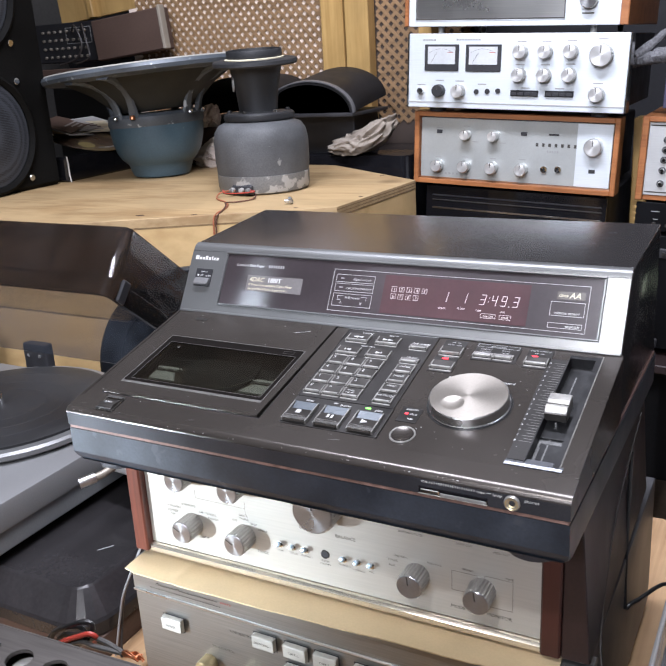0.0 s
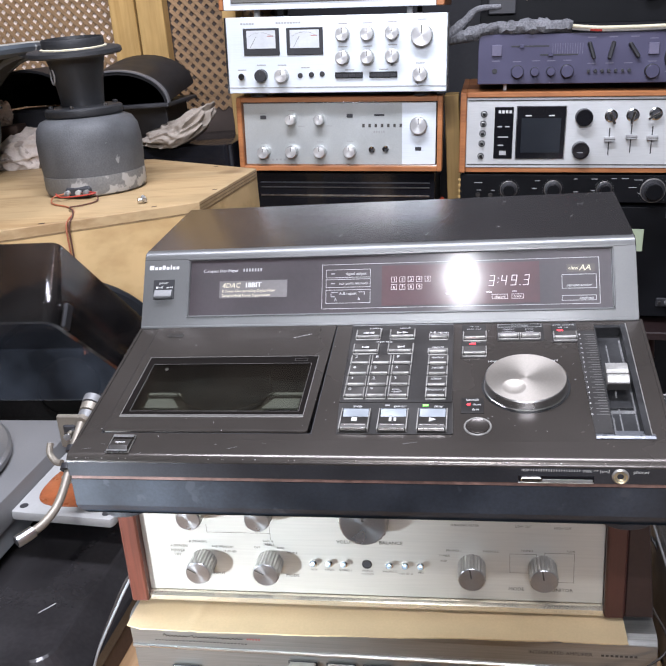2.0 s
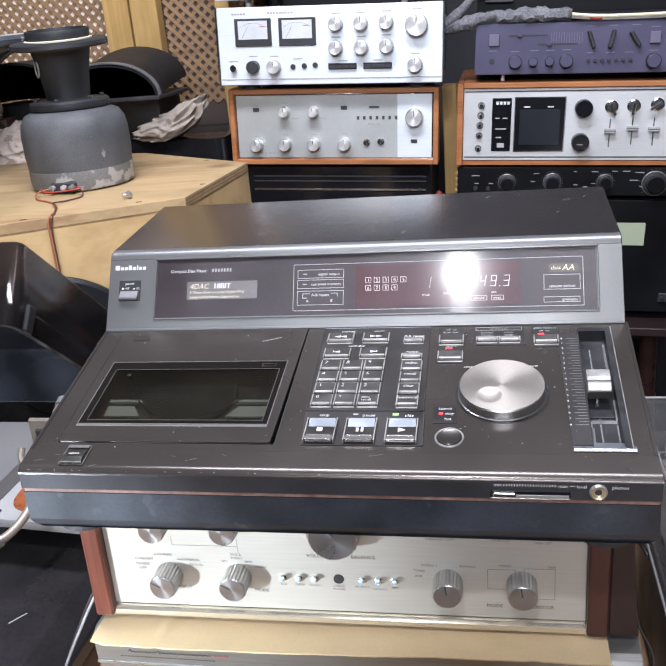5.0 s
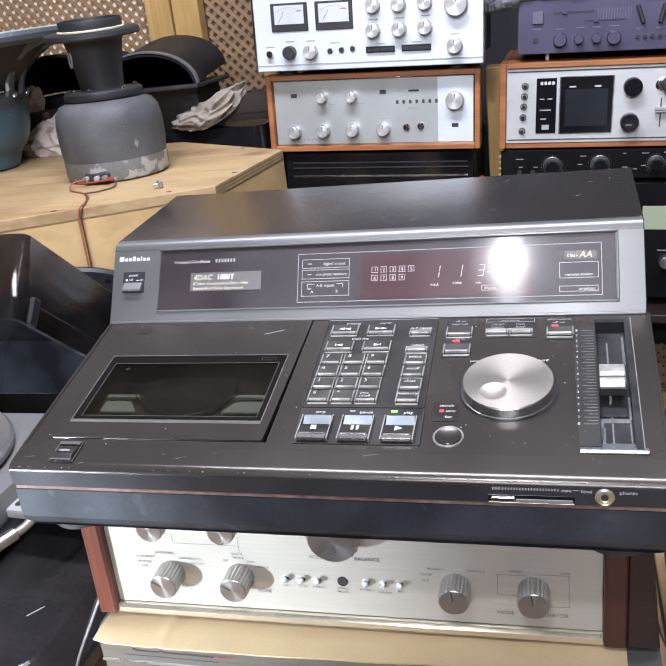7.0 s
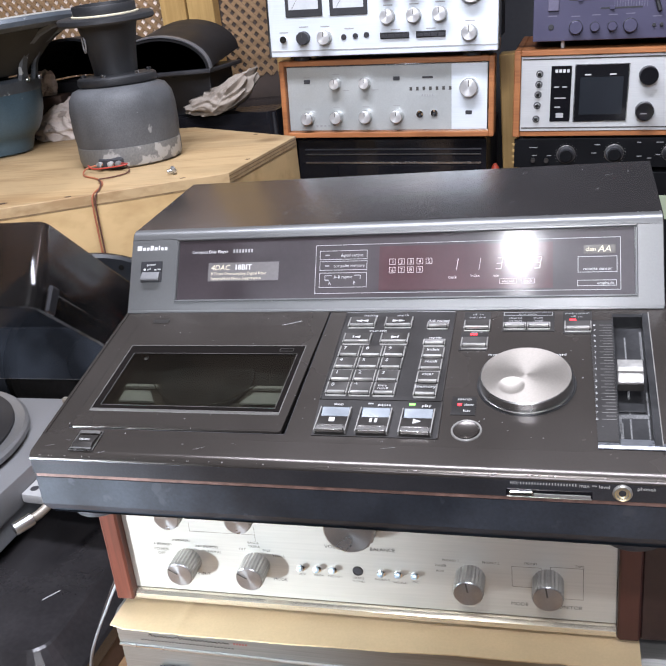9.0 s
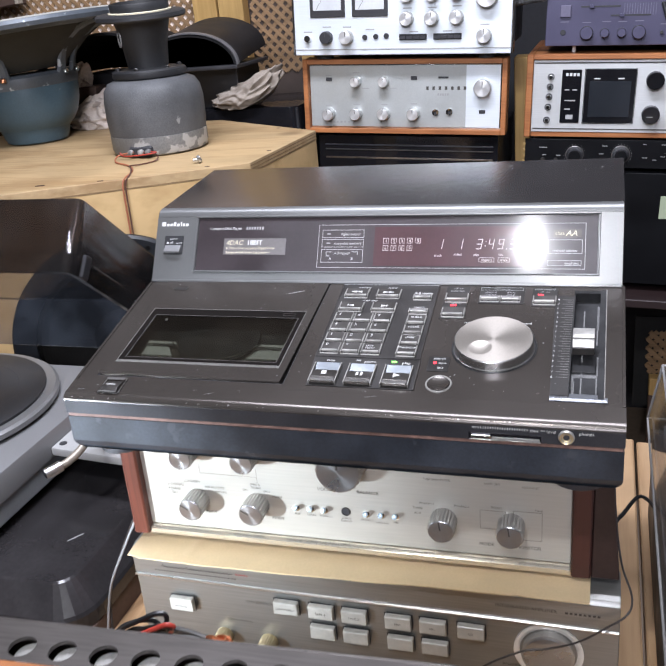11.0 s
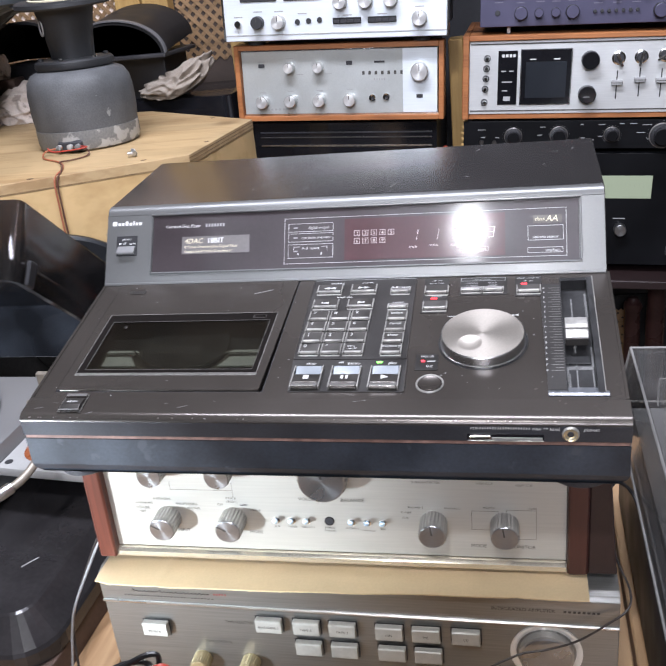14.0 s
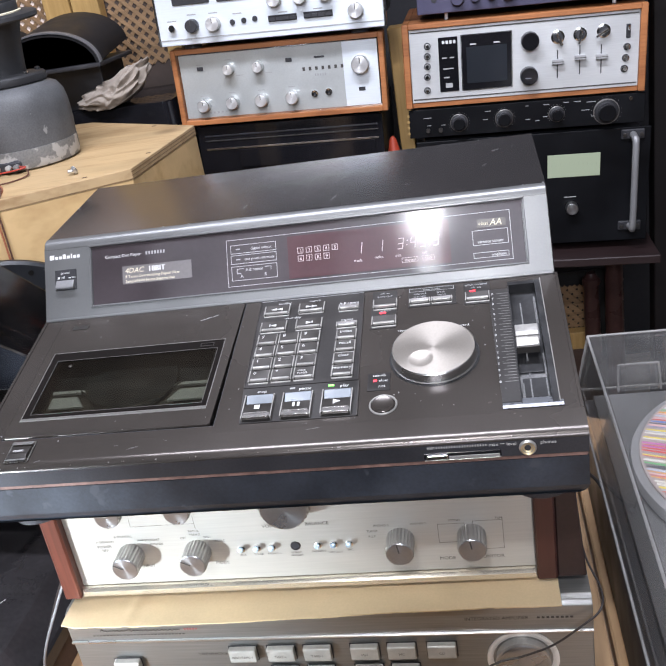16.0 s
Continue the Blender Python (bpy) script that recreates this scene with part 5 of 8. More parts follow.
    part("red_mark", b_bars([(-0.114 + i * 0.0025, h - 0.0190, -0.1122 + i * 0.0025, h - 0.0172) for i in range(5)], on_face(0, 0, -0.0002)), surf("faded_red_print", (0.30, 0.10, 0.09), 0.5), a)
    words(a, F, [("TAPE SELECTOR", -0.1080, z + 0.0050, 0.0036, "LEFT"), ("BALANCE", 0.1250, z - 0.0250, 0.0036, "LEFT"), ("TONE CONTROL", -0.1300, z - 0.0180, 0.0032, "LEFT")], DARKPRINT)
    return a


lower_amp()
CARD_Z = BENCH_Z + 0.1680 + 0.0004


def card_sheet():
    """A sagging sheet of card, folded once, with a wavy front edge."""
    bm = bmesh.new()
    rnd = random.Random(3)
    nx, ny = 160, 10
    rows = []
    wav = [0.0003 * math.sin(i * 0.19) + 0.0009 * math.sin(i * 0.064 + 1) + rnd.uniform(-0.0002, 0.0002) for i in range(nx + 1)]
    for j in range(ny + 1):
        row = []
        for i in range(nx + 1):
            x = -0.2140 + 0.409 * i / nx
            y0 = 0.0355 + 0.0105 * (i / nx) ** 1.3 + wav[i]
            if i < 5:
                y0 += 0.003 - 0.0006 * i
            y = y0 + (0.30 - y0) * (j / ny) ** 2.2
            z = 0.0006 + max(0, 0.052 - y) * 0.10
            z -= max(0, 0.050 - y) * (0.22 + 0.04 * math.sin(i * 0.079))
            z += 0.0009 * math.exp(-((x + 0.156 - 0.1 * (y - 0.04)) / 0.0050) ** 2) + 0.0008 * math.exp(-((x - 0.140) / 0.0045) ** 2)
            row.append((x, y, z))
        rows.append(row)
    top = [[bm.verts.new((x, y, z + 0.0012)) for x, y, z in r] for r in rows]
    low = [[bm.verts.new(p) for p in r] for r in rows]
    for g, flip in ((top, False), (low, True)):
        for j in range(ny):
            for i in range(nx):
                q = (g[j][i], g[j][i + 1], g[j + 1][i + 1], g[j + 1][i])
                bm.faces.new(q[::-1] if flip else q)
    rim = [(0, i) for i in range(nx + 1)] + [(j, nx) for j in range(1, ny + 1)] + [(ny, i) for i in range(nx - 1, -1, -1)] + [(j, 0) for j in range(ny - 1, 0, -1)]
    for (a, b), (c, d) in zip(rim, rim[1:] + rim[:1]):
        bm.faces.new((low[a][b], low[c][d], top[c][d], top[a][b]))
    ob = link("card_sheet", bm, CARD, smooth=True)
    ob.location = (0, 0, CARD_Z)
    return tagged(ob, "creased kraft card sheet lying between two amplifiers", "card sheet")


card_sheet()


def bench():
    t = thing("bench", pose(0, 0.2, FLOOR_Z), "worn wooden workbench under the stack", "workbench")
    zt = BENCH_Z - FLOOR_Z
    for i, (x0, x1) in enumerate(((-0.80, -0.262), (-0.258, 0.246), (0.250, 0.278), (0.282, 0.84))):
        part("board", b_span(x0, x1, -0.75 if i != 2 else -0.60, 0.29 if i == 0 else 0.42, zt - 0.03, zt - (0.0 if i < 2 else 0.004), 0.002), BENCH, t)
    for x in (-0.74, 0.78):
        for y in (-0.68, 0.25):
            part("leg", b_span(x - 0.03, x + 0.03, y - 0.03, y + 0.03, 0, zt - 0.03, 0.002), BENCH, t)
    return t


bench()


# ---- the gear on the shelf behind ----
LEAN_R = 3.1


def shelf_pose(x, y, z):
    return pose(x, y, z, 0, LEAN_R, 0)


def meter(parent, x, z, w=0.074, h=0.052):
    m = part("meter", b_span(x - w / 2, x + w / 2, -0.0030, 0.004, z - h / 2, z + h / 2, 0.001), BLACK, parent, "black framed level meter")
    part("dial", b_span(x - w * 0.40, x + w * 0.40, -0.0036, -0.0030, z - h * 0.24, z + h * 0.42), METER, m, "white meter dial")
    part("needle", b_bars([(0, 0, 0.024, 0.0007)], on_face(x - w * 0.30, z - h * 0.20, -0.0038) @ pose(0, 0, 0, 0, 0, 58)), DARKPRINT, m)
    arc = b_bars([(w * 0.62 * math.cos(a) - 0.0008, w * 0.62 * math.sin(a), w * 0.62 * math.cos(a) + 0.0008, w * 0.62 * math.sin(a) + 0.0006) for a in np.linspace(1.0, 2.14, 22)], on_face(x, z - h * 0.55, -0.0038))
    part("arc", arc, DARKPRINT, m)
    part("red_arc", b_bars([(x + w * 0.18, z + h * 0.20, x + w * 0.34, z + h * 0.22)], on_face(0, 0, -0.0038)), WIRERED, m)
    return m


def smudge(parent, rects, y=-0.0003, mat=GREYPRINT, name="small_print"):
    bars(parent, name.rstrip("s") if name.endswith("figures") or name.endswith("dots") else name, rects, on_face(0, 0, y), mat)


def meter_amp():
    a = thing("meter_amplifier", shelf_pose(-0.209, 1.26, 0.2035), "pale silver amplifier with two level meters", "amplifier")
    w, h = 0.2215, 0.1470
    part("case", b_span(-w + 0.012, w - 0.012, 0.008, 0.36, 0.004, h - 0.004, 0.002), BLACK, a, "black metal case")
    part("faceplate", b_span(-w, w, 0, 0.008, 0, h, 0.0012), ALULIGHT, a, "pale silver faceplate")
    part("lower_line", b_span(-w, w, -0.0012, 0.0, 0.0105, 0.0122), GREYPRINT, a)
    for s in (-1, 1):
        part("side_trim", b_span(s * w, s * (w + 0.004), -0.002, 0.03, 0.0, h, 0.001), CHROME, a, "bright side trim")
        part("foot", b_disc(0.018, 0.010, pose(s * 0.17, 0.04, -0.010)), BLACK, a)

    def f(x, z):
        x, z = x + 0.209, z - 0.2035 + (x + 0.209) * math.tan(radians(LEAN_R))
        return x, z

    for x, z in ((-0.3585, 0.3115), (-0.2695, 0.3065)):
        meter(a, *f(x, z))
    for x, z, r in ((-0.192, 0.315, 0.0135), (-0.143, 0.3125, 0.0135), (-0.094, 0.3105, 0.0135), (-0.036, 0.301, 0.0215), (-0.193, 0.271, 0.0135), (-0.143, 0.2685, 0.0135), (-0.094, 0.267, 0.0135), (-0.318, 0.2445, 0.0135), (-0.039, 0.229, 0.0145)):
        knob(a, on_face(*f(x, z)), r, 0.020, KNOBBRIGHT)
    knob(a, on_face(*f(-0.361, 0.2470)), 0.0125, 0.018, BLACK, BLACK, True, True)
    part("power_switch", b_disc(0.0065, 0.010, on_face(*f(-0.402, 0.2475))), CHROME, a, "chrome push switch", True)
    for x in (-0.281, -0.258, -0.236):
        part("socket", b_disc(0.0052, 0.003, on_face(*f(x, 0.2415))), BLACK, a)
    for x, z in ((-0.1815, 0.2355), (-0.112, 0.232)):
        cx, cz = f(x, z)
        s = part("switch_block", b_span(cx - 0.028, cx + 0.028, -0.003, 0.001, cz - 0.0058, cz + 0.0058, 0.0006), PANEL, a, "black push switch block")
        for i in range(4):
            part("push_switch", b_span(cx - 0.026 + i * 0.0135, cx - 0.0140 + i * 0.0135, -0.006, -0.003, cz - 0.004, cz + 0.002, 0.0004), BLACK, s)
    rects = []
    for x, z in ((-0.192, 0.334), (-0.143, 0.3315), (-0.094, 0.330), (-0.036, 0.330), (-0.193, 0.2905), (-0.143, 0.288), (-0.094, 0.287), (-0.039, 0.249), (-0.361, 0.267), (-0.318, 0.264), (-0.402, 0.260), (-0.18, 0.2455), (-0.112, 0.242), (-0.27, 0.256)):
        cx, cz = f(x, z)
        rects.append((cx - 0.009, cz - 0.0010, cx + 0.009, cz + 0.0010))
    for x, z, k in ((-0.385, 0.3475, 0.030), (-0.300, 0.3435, 0.055)):
        cx, cz = f(x, z)
        rects += [(cx - k / 2 + i * 0.0058, cz - 0.0016, cx - k / 2 + i * 0.0058 + 0.0042, cz + 0.0016) for i in range(int(k / 0.0058))]
    smudge(a, rects)
    return a


def tube_amp():
    a = thing("valve_amplifier", shelf_pose(-0.220, 1.30, 0.0395), "nickel-faced vintage amplifier in a teak case", "amplifier")
    w, h = 0.2165, 0.1535
    for s in (-1, 1):
        part("case_side", b_span(s * w, s * (w - 0.0105), -0.012, 0.035, 0, h, 0.0015), TEAK, a, "teak case side")
    part("case_top", b_span(-w + 0.0105, w - 0.0105, -0.012, 0.035, h - 0.0105, h, 0.0012), TEAK, a, "teak case top")
    part("case_bottom", b_span(-w + 0.0105, w - 0.0105, -0.012, 0.035, 0, 0.0105, 0.0012), TEAK, a, "teak case bottom")
    part("chassis", b_span(-w + 0.030, w - 0.030, 0.0065, 0.33, 0.001, h - 0.012, 0.002), BLACK, a, "dark chassis")
    part("inner_rim", b_span(-w + 0.0107, w - 0.0107, 0.0, 0.006, 0.0107, h - 0.0107, 0), CHROME, a, "bright metal rim")
    part("faceplate", b_span(-w + 0.0135, w - 0.0135, -0.003, 0.0, 0.0135, h - 0.0135, 0.0005), FISHFACE, a, "worn nickel faceplate")
    part("bright_panel", b_span(0.1330, w - 0.0140, -0.0036, -0.003, 0.0140, h - 0.0140, 0.0003), ALULIGHT, a, "polished end panel")

    def f(x, z):
        x, z = x + 0.220, z - 0.0395 + (x + 0.220) * math.tan(radians(LEAN_R))
        return x, z

    for x, z, r in ((-0.320, 0.1525, 0.0105), (-0.259, 0.149, 0.0105), (-0.052, 0.1255, 0.0175), (-0.382, 0.088, 0.0125), (-0.321, 0.086, 0.0125), (-0.260, 0.083, 0.0125), (-0.196, 0.080, 0.0125)):
        knob(a, on_face(*f(x, z), -0.003), r, 0.020, KNOBBRIGHT, ALU, False, True, skirt=1.0)
    for x, z in ((-0.381, 0.160), (-0.196, 0.1525), (-0.134, 0.150), (-0.053, 0.0765)):
        cx, cz = f(x, z)
        tall = 0.0018 if x == -0.134 else 0.0038
        part("slide_switch", b_span(cx - 0.0065 - (0.004 if x == -0.134 else 0), cx + 0.0065 + (0.004 if x == -0.134 else 0), -0.0046, -0.003, cz - tall, cz + tall, 0.0004), BLACK, a, "small slide switch")
    for x in (-0.150, -0.121):
        s = part("socket", b_lathe([(0.003, 0), (0.003, 0.003), (0.0068, 0.0035), (0.0074, 0)], on_face(*f(x, 0.080), -0.003), 24), CHROME, a, "round chrome socket", True)
        part("socket_hole", b_disc(0.003, 0.001, on_face(*f(x, 0.080), -0.0032), 16), BLACK, s)
    rects = []
    cx, cz = f(-0.170, 0.1305)
    rects += [(cx + i * 0.0130, cz - 0.0035, cx + i * 0.0130 + 0.0052, cz + 0.0035) for i in range(7)]
    smudge(a, rects, -0.0034, DARKPRINT, "maker_mark")
    rects = []
    for x, z in ((-0.382, 0.106), (-0.321, 0.105), (-0.260, 0.102), (-0.196, 0.100), (-0.320, 0.170), (-0.381, 0.168), (-0.30, 0.137), (-0.24, 0.134)):
        cx, cz = f(x, z)
        rects.append((cx - 0.007, cz - 0.0008, cx + 0.007, cz + 0.0008))
    cx, cz = f(-0.375, 0.071)
    rects += [(cx + i * 0.0085, cz - 0.002, cx + i * 0.0085 + 0.0045, cz + 0.002) for i in range(5)]
    cx, cz = f(-0.146, 0.1165)
    rects += [(cx + i * 0.005, cz - 0.0022, cx + i * 0.005 + 0.003, cz + 0.0022) for i in range(5)]
    smudge(a, rects, -0.0034)
    return a


def top_tuner():
    a = thing("silver_tuner", shelf_pose(-0.209, 1.26, 0.3640), "silver tuner with wooden sides on four pale feet", "tuner")
    part("case", b_span(-0.215, 0.215, 0.008, 0.34, 0.0, 0.13, 0.002), BLACK, a)
    part("faceplate", b_span(-0.2155, 0.2080, 0, 0.008, 0, 0.13, 0.0012), ALULIGHT, a, "pale silver faceplate")
    part("dial_panel", b_span(-0.198, 0.105, -0.0025, 0.0, 0.014, 0.12, 0.001), ALU, a, "brushed dial panel")
    part("dial_edge", b_frame(-0.199, 0.013, 0.106, 0.121, 0.0018, on_face(0, 0, -0.0028)), DARKPRINT, a)
    for s in (-1, 1):
        part("side_panel", b_span(s * 0.2158 if s < 0 else 0.2085, s * 0.2240, -0.004, 0.34, 0, 0.132, 0.0015), TEAK, a, "wooden side panel")
        for y in (0.03, 0.30):
            part("foot", b_disc(0.006, 0.0145, pose(s * 0.155, y, -0.0145), 16), WHITEPLATE, a, "pale peg foot")
    knob(a, on_face(0.150, 0.045), 0.016, 0.018)
    smudge(a, [(0.138, 0.020, 0.160, 0.0225)], -0.0006, DARKPRINT)
    return a


def black_player():
    a = thing("black_deck", shelf_pose(-0.215, 1.305, -0.118), "gloss black deck with thin bright lines", "hi-fi deck")
    part("case", b_span(-0.200, 0.184, 0.006, 0.34, 0.0, 0.150, 0.002), BLACK, a)
    part("front", b_span(-0.205, 0.188, 0.0, 0.006, 0.0, 0.150, 0.001), GLOSSBLK, a, "gloss black front")
    for z0, z1, mat in ((0.128, 0.131, PANEL), (0.118, 0.1205, KEY), (0.0995, 0.1035, KEYEDGE)):
        part("front_line", b_span(-0.19, 0.178, -0.0014, 0.0, z0, z1, 0.0003), mat, a)
    part("door", b_span(-0.12, 0.17, -0.0030, 0.0, 0.060, 0.098, 0.001), GLOSSBLK, a)
    return a


meter_amp()
tube_amp()
top_tuner()
black_player()


def receiver():
    a = thing("receiver", shelf_pose(0.2640, 1.33, 0.0050), "silver-faced receiver in a teak case with black dial glass", "receiver")
    w, h = 0.2340, 0.1640
    for s in (-1, 1):
        part("case_side", b_span(s * w, s * (w - 0.013), -0.008, 0.34, 0, h, 0.0015), TEAK, a, "teak case side")
    part("case_top", b_span(-w + 0.013, w - 0.013, -0.010, 0.34, h - 0.010, h, 0.0012), TEAK, a, "teak case top")
    part("case_bottom", b_span(-w + 0.013, w - 0.013, 0.0, 0.34, 0, 0.010, 0.001), TEAK, a)
    part("faceplate", b_span(-w + 0.0135, w - 0.0135, -0.002, 0.004, 0.0105, h - 0.0105, 0.0008), AKAIFACE, a, "satin silver faceplate")
    for z in (0.0160, h - 0.0180):
        part("face_line", b_span(-w + 0.016, w - 0.016, -0.0030, -0.002, z, z + 0.0022), DARKPRINT, a)

    def f(x, z):
        x, z = x - 0.2675, z - 0.0050 + (x - 0.2675) * math.tan(radians(LEAN_R))
        return x, z

    cx, cz = f(0.1235, 0.0945)
    d = part("legend_glass", b_span(cx - 0.0195, cx + 0.0185, -0.0040, -0.002, cz - 0.0525, cz + 0.0525, 0.0006), GLOSSBLK, a, "black legend strip")
    smudge(d, [(cx - 0.012 + i * 0.0072, cz + 0.0400, cx - 0.0070 + i * 0.0072, cz + 0.0460) for i in range(4)], -0.0043, WHITE, "maker_mark")
    smudge(d, [(cx - 0.013, cz + 0.012, cx - 0.004, cz + 0.0145), (cx + 0.002, cz + 0.012, cx + 0.011, cz + 0.0145), (cx - 0.012, cz - 0.009, cx + 0.009, cz - 0.0065), (cx - 0.011, cz - 0.026, cx, cz - 0.0235), (cx - 0.008, cz - 0.045, cx + 0.006, cz - 0.036)], -0.0043, GREYPRINT)
    cx, cz = f(0.196, 0.0910)
    d = part("dial_glass", b_span(cx - 0.0465, cx + 0.0500, -0.0046, -0.002, cz - 0.0525, cz + 0.0525, 0.0006), GLOSSBLK, a, "dark dial glass")
    part("dial_inner", b_span(cx - 0.0375, cx + 0.0415, -0.0052, -0.0046, cz - 0.040, cz + 0.030), surf("blue_black_dial", (0.018, 0.021, 0.026), 0.2), d)
    smudge(d, [(cx - 0.030, cz + 0.0335, cx - 0.018, cz + 0.0360), (cx + 0.016, cz + 0.0335, cx + 0.028, cz + 0.0360)], -0.0056, WHITE, "dial_figures")
    part("dial_rim", b_frame(cx - 0.0480, cz - 0.0540, cx + 0.0515, cz + 0.0540, 0.0012, on_face(0, 0, -0.0044)), CHROME, d)
    for z in (0.1350, 0.1155, 0.0960, 0.0755, 0.0495):
        x, zz = f(0.080 + (z - 0.09) * 0.05, z)
        b = part("push_button", b_lathe([(0.0042, 0), (0.0042, 0.006), (0.0035, 0.007), (0, 0.007)], on_face(x, zz, -0.002), 20), CHROME, a, "small round push button", True)
        part("button_ring", b_lathe([(0.0068, 0), (0.0068, 0.0015), (0.0048, 0.0015), (0.0048, 0)], on_face(x, zz, -0.002), 20), BLACK, b)
    for x, z in ((0.2815, 0.1180), (0.2790, 0.0525)):
        knob(a, on_face(*f(x, z), -0.002), 0.0170, 0.020, GLOSSBLK, BLACK, False, False, "black_knob")
        smudge(a, [(f(x, z)[0] - 0.008, f(x, z)[1] - 0.004, f(x, z)[0] + 0.004, f(x, z)[1] - 0.0025)] if z < 0.1 else [(0, 0, 0.0001, 0.0001)], -0.0226, GREYPRINT, "pointer")
    for x, z, turn in ((0.335, 0.1165, 25), (0.377, 0.1155, -10), (0.421, 0.1155, -60)):
        k = part("selector", b_lathe([(0.0095, 0), (0.0095, 0.008), (0.008, 0.010), (0, 0.010)], on_face(*f(x, z), -0.002), 28), BLACK, a, "black selector with a silver lever", True)
        part("skirt", b_lathe([(0.0098, 0), (0.0098, 0.0016), (0.0128, 0.0010), (0.0132, 0)], on_face(*f(x, z), -0.002), 28), CHROME, k, "silver skirt", True)
        part("lever", b_box((0, -0.004, 0.012), (0.0050, 0.026, 0.006), 0.001, on_face(*f(x, z), -0.002) @ pose(0, 0, 0, 0, 0, turn)), CHROME, k, "bright lever")
    for x, z in ((0.3345, 0.0710), (0.3770, 0.0735), (0.4175, 0.0695)):
        px, pz = f(x, z)
        s = part("slider_slot", b_span(px - 0.0011, px + 0.0011, -0.0026, -0.0018, pz - 0.033, pz + 0.022), BLACK, a, "slider slot")
        part("slider_cap", b_span(px - 0.0105, px + 0.0105, -0.0140, -0.0026, pz - 0.0048, pz + 0.0048, 0.0012), GREYPRINT, s, "slider cap")
        part("cap_line", b_span(px - 0.0107, px + 0.0107, -0.0145, -0.0138, pz - 0.0006, pz + 0.0006), DARKPRINT, s)
    x, z = f(0.4670, 0.1090)
    t = part("toggle", b_span(x - 0.0042, x + 0.0042, -0.0032, -0.002, z - 0.0130, z + 0.0130, 0.001), BLACK, a, "toggle switch")
    part("lever", b_tube([(x, -0.002, z), (x, -0.010, z + 0.005), (x, -0.014, z + 0.010)], 0.0022), CHROME, t)
    for x0, z0 in ((0.4655, 0.0800), (0.4635, 0.0595), (0.4615, 0.0395)):
        x, z = f(x0, z0)
        b = part("push_button", b_disc(0.0046, 0.006, on_face(x, z, -0.002), 20), CHROME, a, "small round push button", True)
        part("button_ring", b_lathe([(0.0070, 0), (0.0070, 0.0015), (0.0050, 0.0015), (0.0050, 0)], on_face(x, z, -0.002), 20), BLACK, b)
    return a


def violet_amp():
    a = thing("violet_amplifier", shelf_pose(0.2885, 1.33, 0.1830), "dusty violet-grey amplifier with sliders and knobs", "amplifier")
    w, h = 0.2160, 0.0960
    part("case", b_span(-w, w, 0.006, 0.34, 0, h, 0.002), BLACK, a)
    part("faceplate", b_span(-w, w, 0, 0.006, 0, h, 0.001), PURPLE, a, "violet-grey faceplate")
    for s in (-1, 1):
        part("foot", b_disc(0.0035, 0.014, pose(s * 0.160, 0.02, -0.014), 14), WHITEPLATE, a, "pale peg foot")

    def f(x, z):
        return x - 0.2885, z - 0.1830 + (x - 0.2885) * math.tan(radians(LEAN_R))

    for x, z, r in ((0.151, 0.215, 0.0125), (0.185, 0.213, 0.0085), (0.2165, 0.2115, 0.0085), (0.248, 0.210, 0.0125), (0.410, 0.199, 0.0135), (0.462, 0.2215, 0.0300)):
        knob(a, on_face(*f(x, z)), r, 0.016, PURPLE if r < 0.02 else PANEL, BLACK, False, False)
    for x, z, k in ((0.137, 0.264, 0.074), (0.194, 0.244, 0.074)):
        x0, z0 = f(x, z)
        s = part("slider_slot", b_span(x0, x0 + k, -0.0008, 0.0004, z0 - 0.0017, z0 + 0.0012), BLACK, a, "long slider slot")
        part("slider_cap", b_span(x0 + k * 0.22, x0 + k * 0.34, -0.005, -0.0008, z0 - 0.003, z0 + 0.003, 0.0006), PURPLE, s)
    for x, z in ((0.109, 0.258), (0.4105, 0.241)):
        x0, z0 = f(x, z)
        part("push_button", b_span(x0 - 0.010, x0 + 0.010, -0.006, 0, z0 - 0.0110, z0 + 0.0110, 0.001), surf("pale_violet_button", (0.13, 0.12, 0.18), 0.4), a, "square push button")
    for x, z, turn in ((0.293, 0.246, 20), (0.331, 0.244, -12), (0.374, 0.241, 35)):
        part("lever_knob", b_box((0, 0, 0.006), (0.0075, 0.034, 0.012), 0.002, on_face(*f(x, z)) @ pose(0, 0, 0, 0, 0, turn)), BLACK, a, "black lever knob")
    for i in range(7):
        part("small_switch", b_disc(0.0034, 0.005, on_face(*f(0.290 + i * 0.0130, 0.2065 - i * 0.0006)), 14), BLACK, a)
    part("jack", b_disc(0.0052, 0.002, on_face(*f(0.106, 0.2185)), 18), BLACK, a)
    rects = []
    rnd = random.Random(8)
    for x, z in ((0.293, 0.270), (0.333, 0.268), (0.374, 0.266), (0.410, 0.260), (0.150, 0.234), (0.187, 0.233), (0.217, 0.231), (0.248, 0.230), (0.108, 0.238), (0.295, 0.221), (0.33, 0.219), (0.365, 0.217), (0.41, 0.217)):
        x0, z0 = f(x, z)
        rects.append((x0 - 0.008, z0 - 0.0008, x0 + 0.008, z0 + 0.0008))
    x0, z0 = f(0.218, 0.254)
    rects += [(x0 + i * 0.0048, z0 - 0.011, x0 + i * 0.0048 + 0.0007, z0 + 0.010) for i in range(13)]
    for i in range(20):
        an = 2.4 - i * 0.25
        x0, z0 = f(0.462 + 0.036 * math.cos(an), 0.2215 + 0.036 * math.sin(an))
        rects.append((x0 - 0.0009, z0 - 0.0009, x0 + 0.0009, z0 + 0.0009))
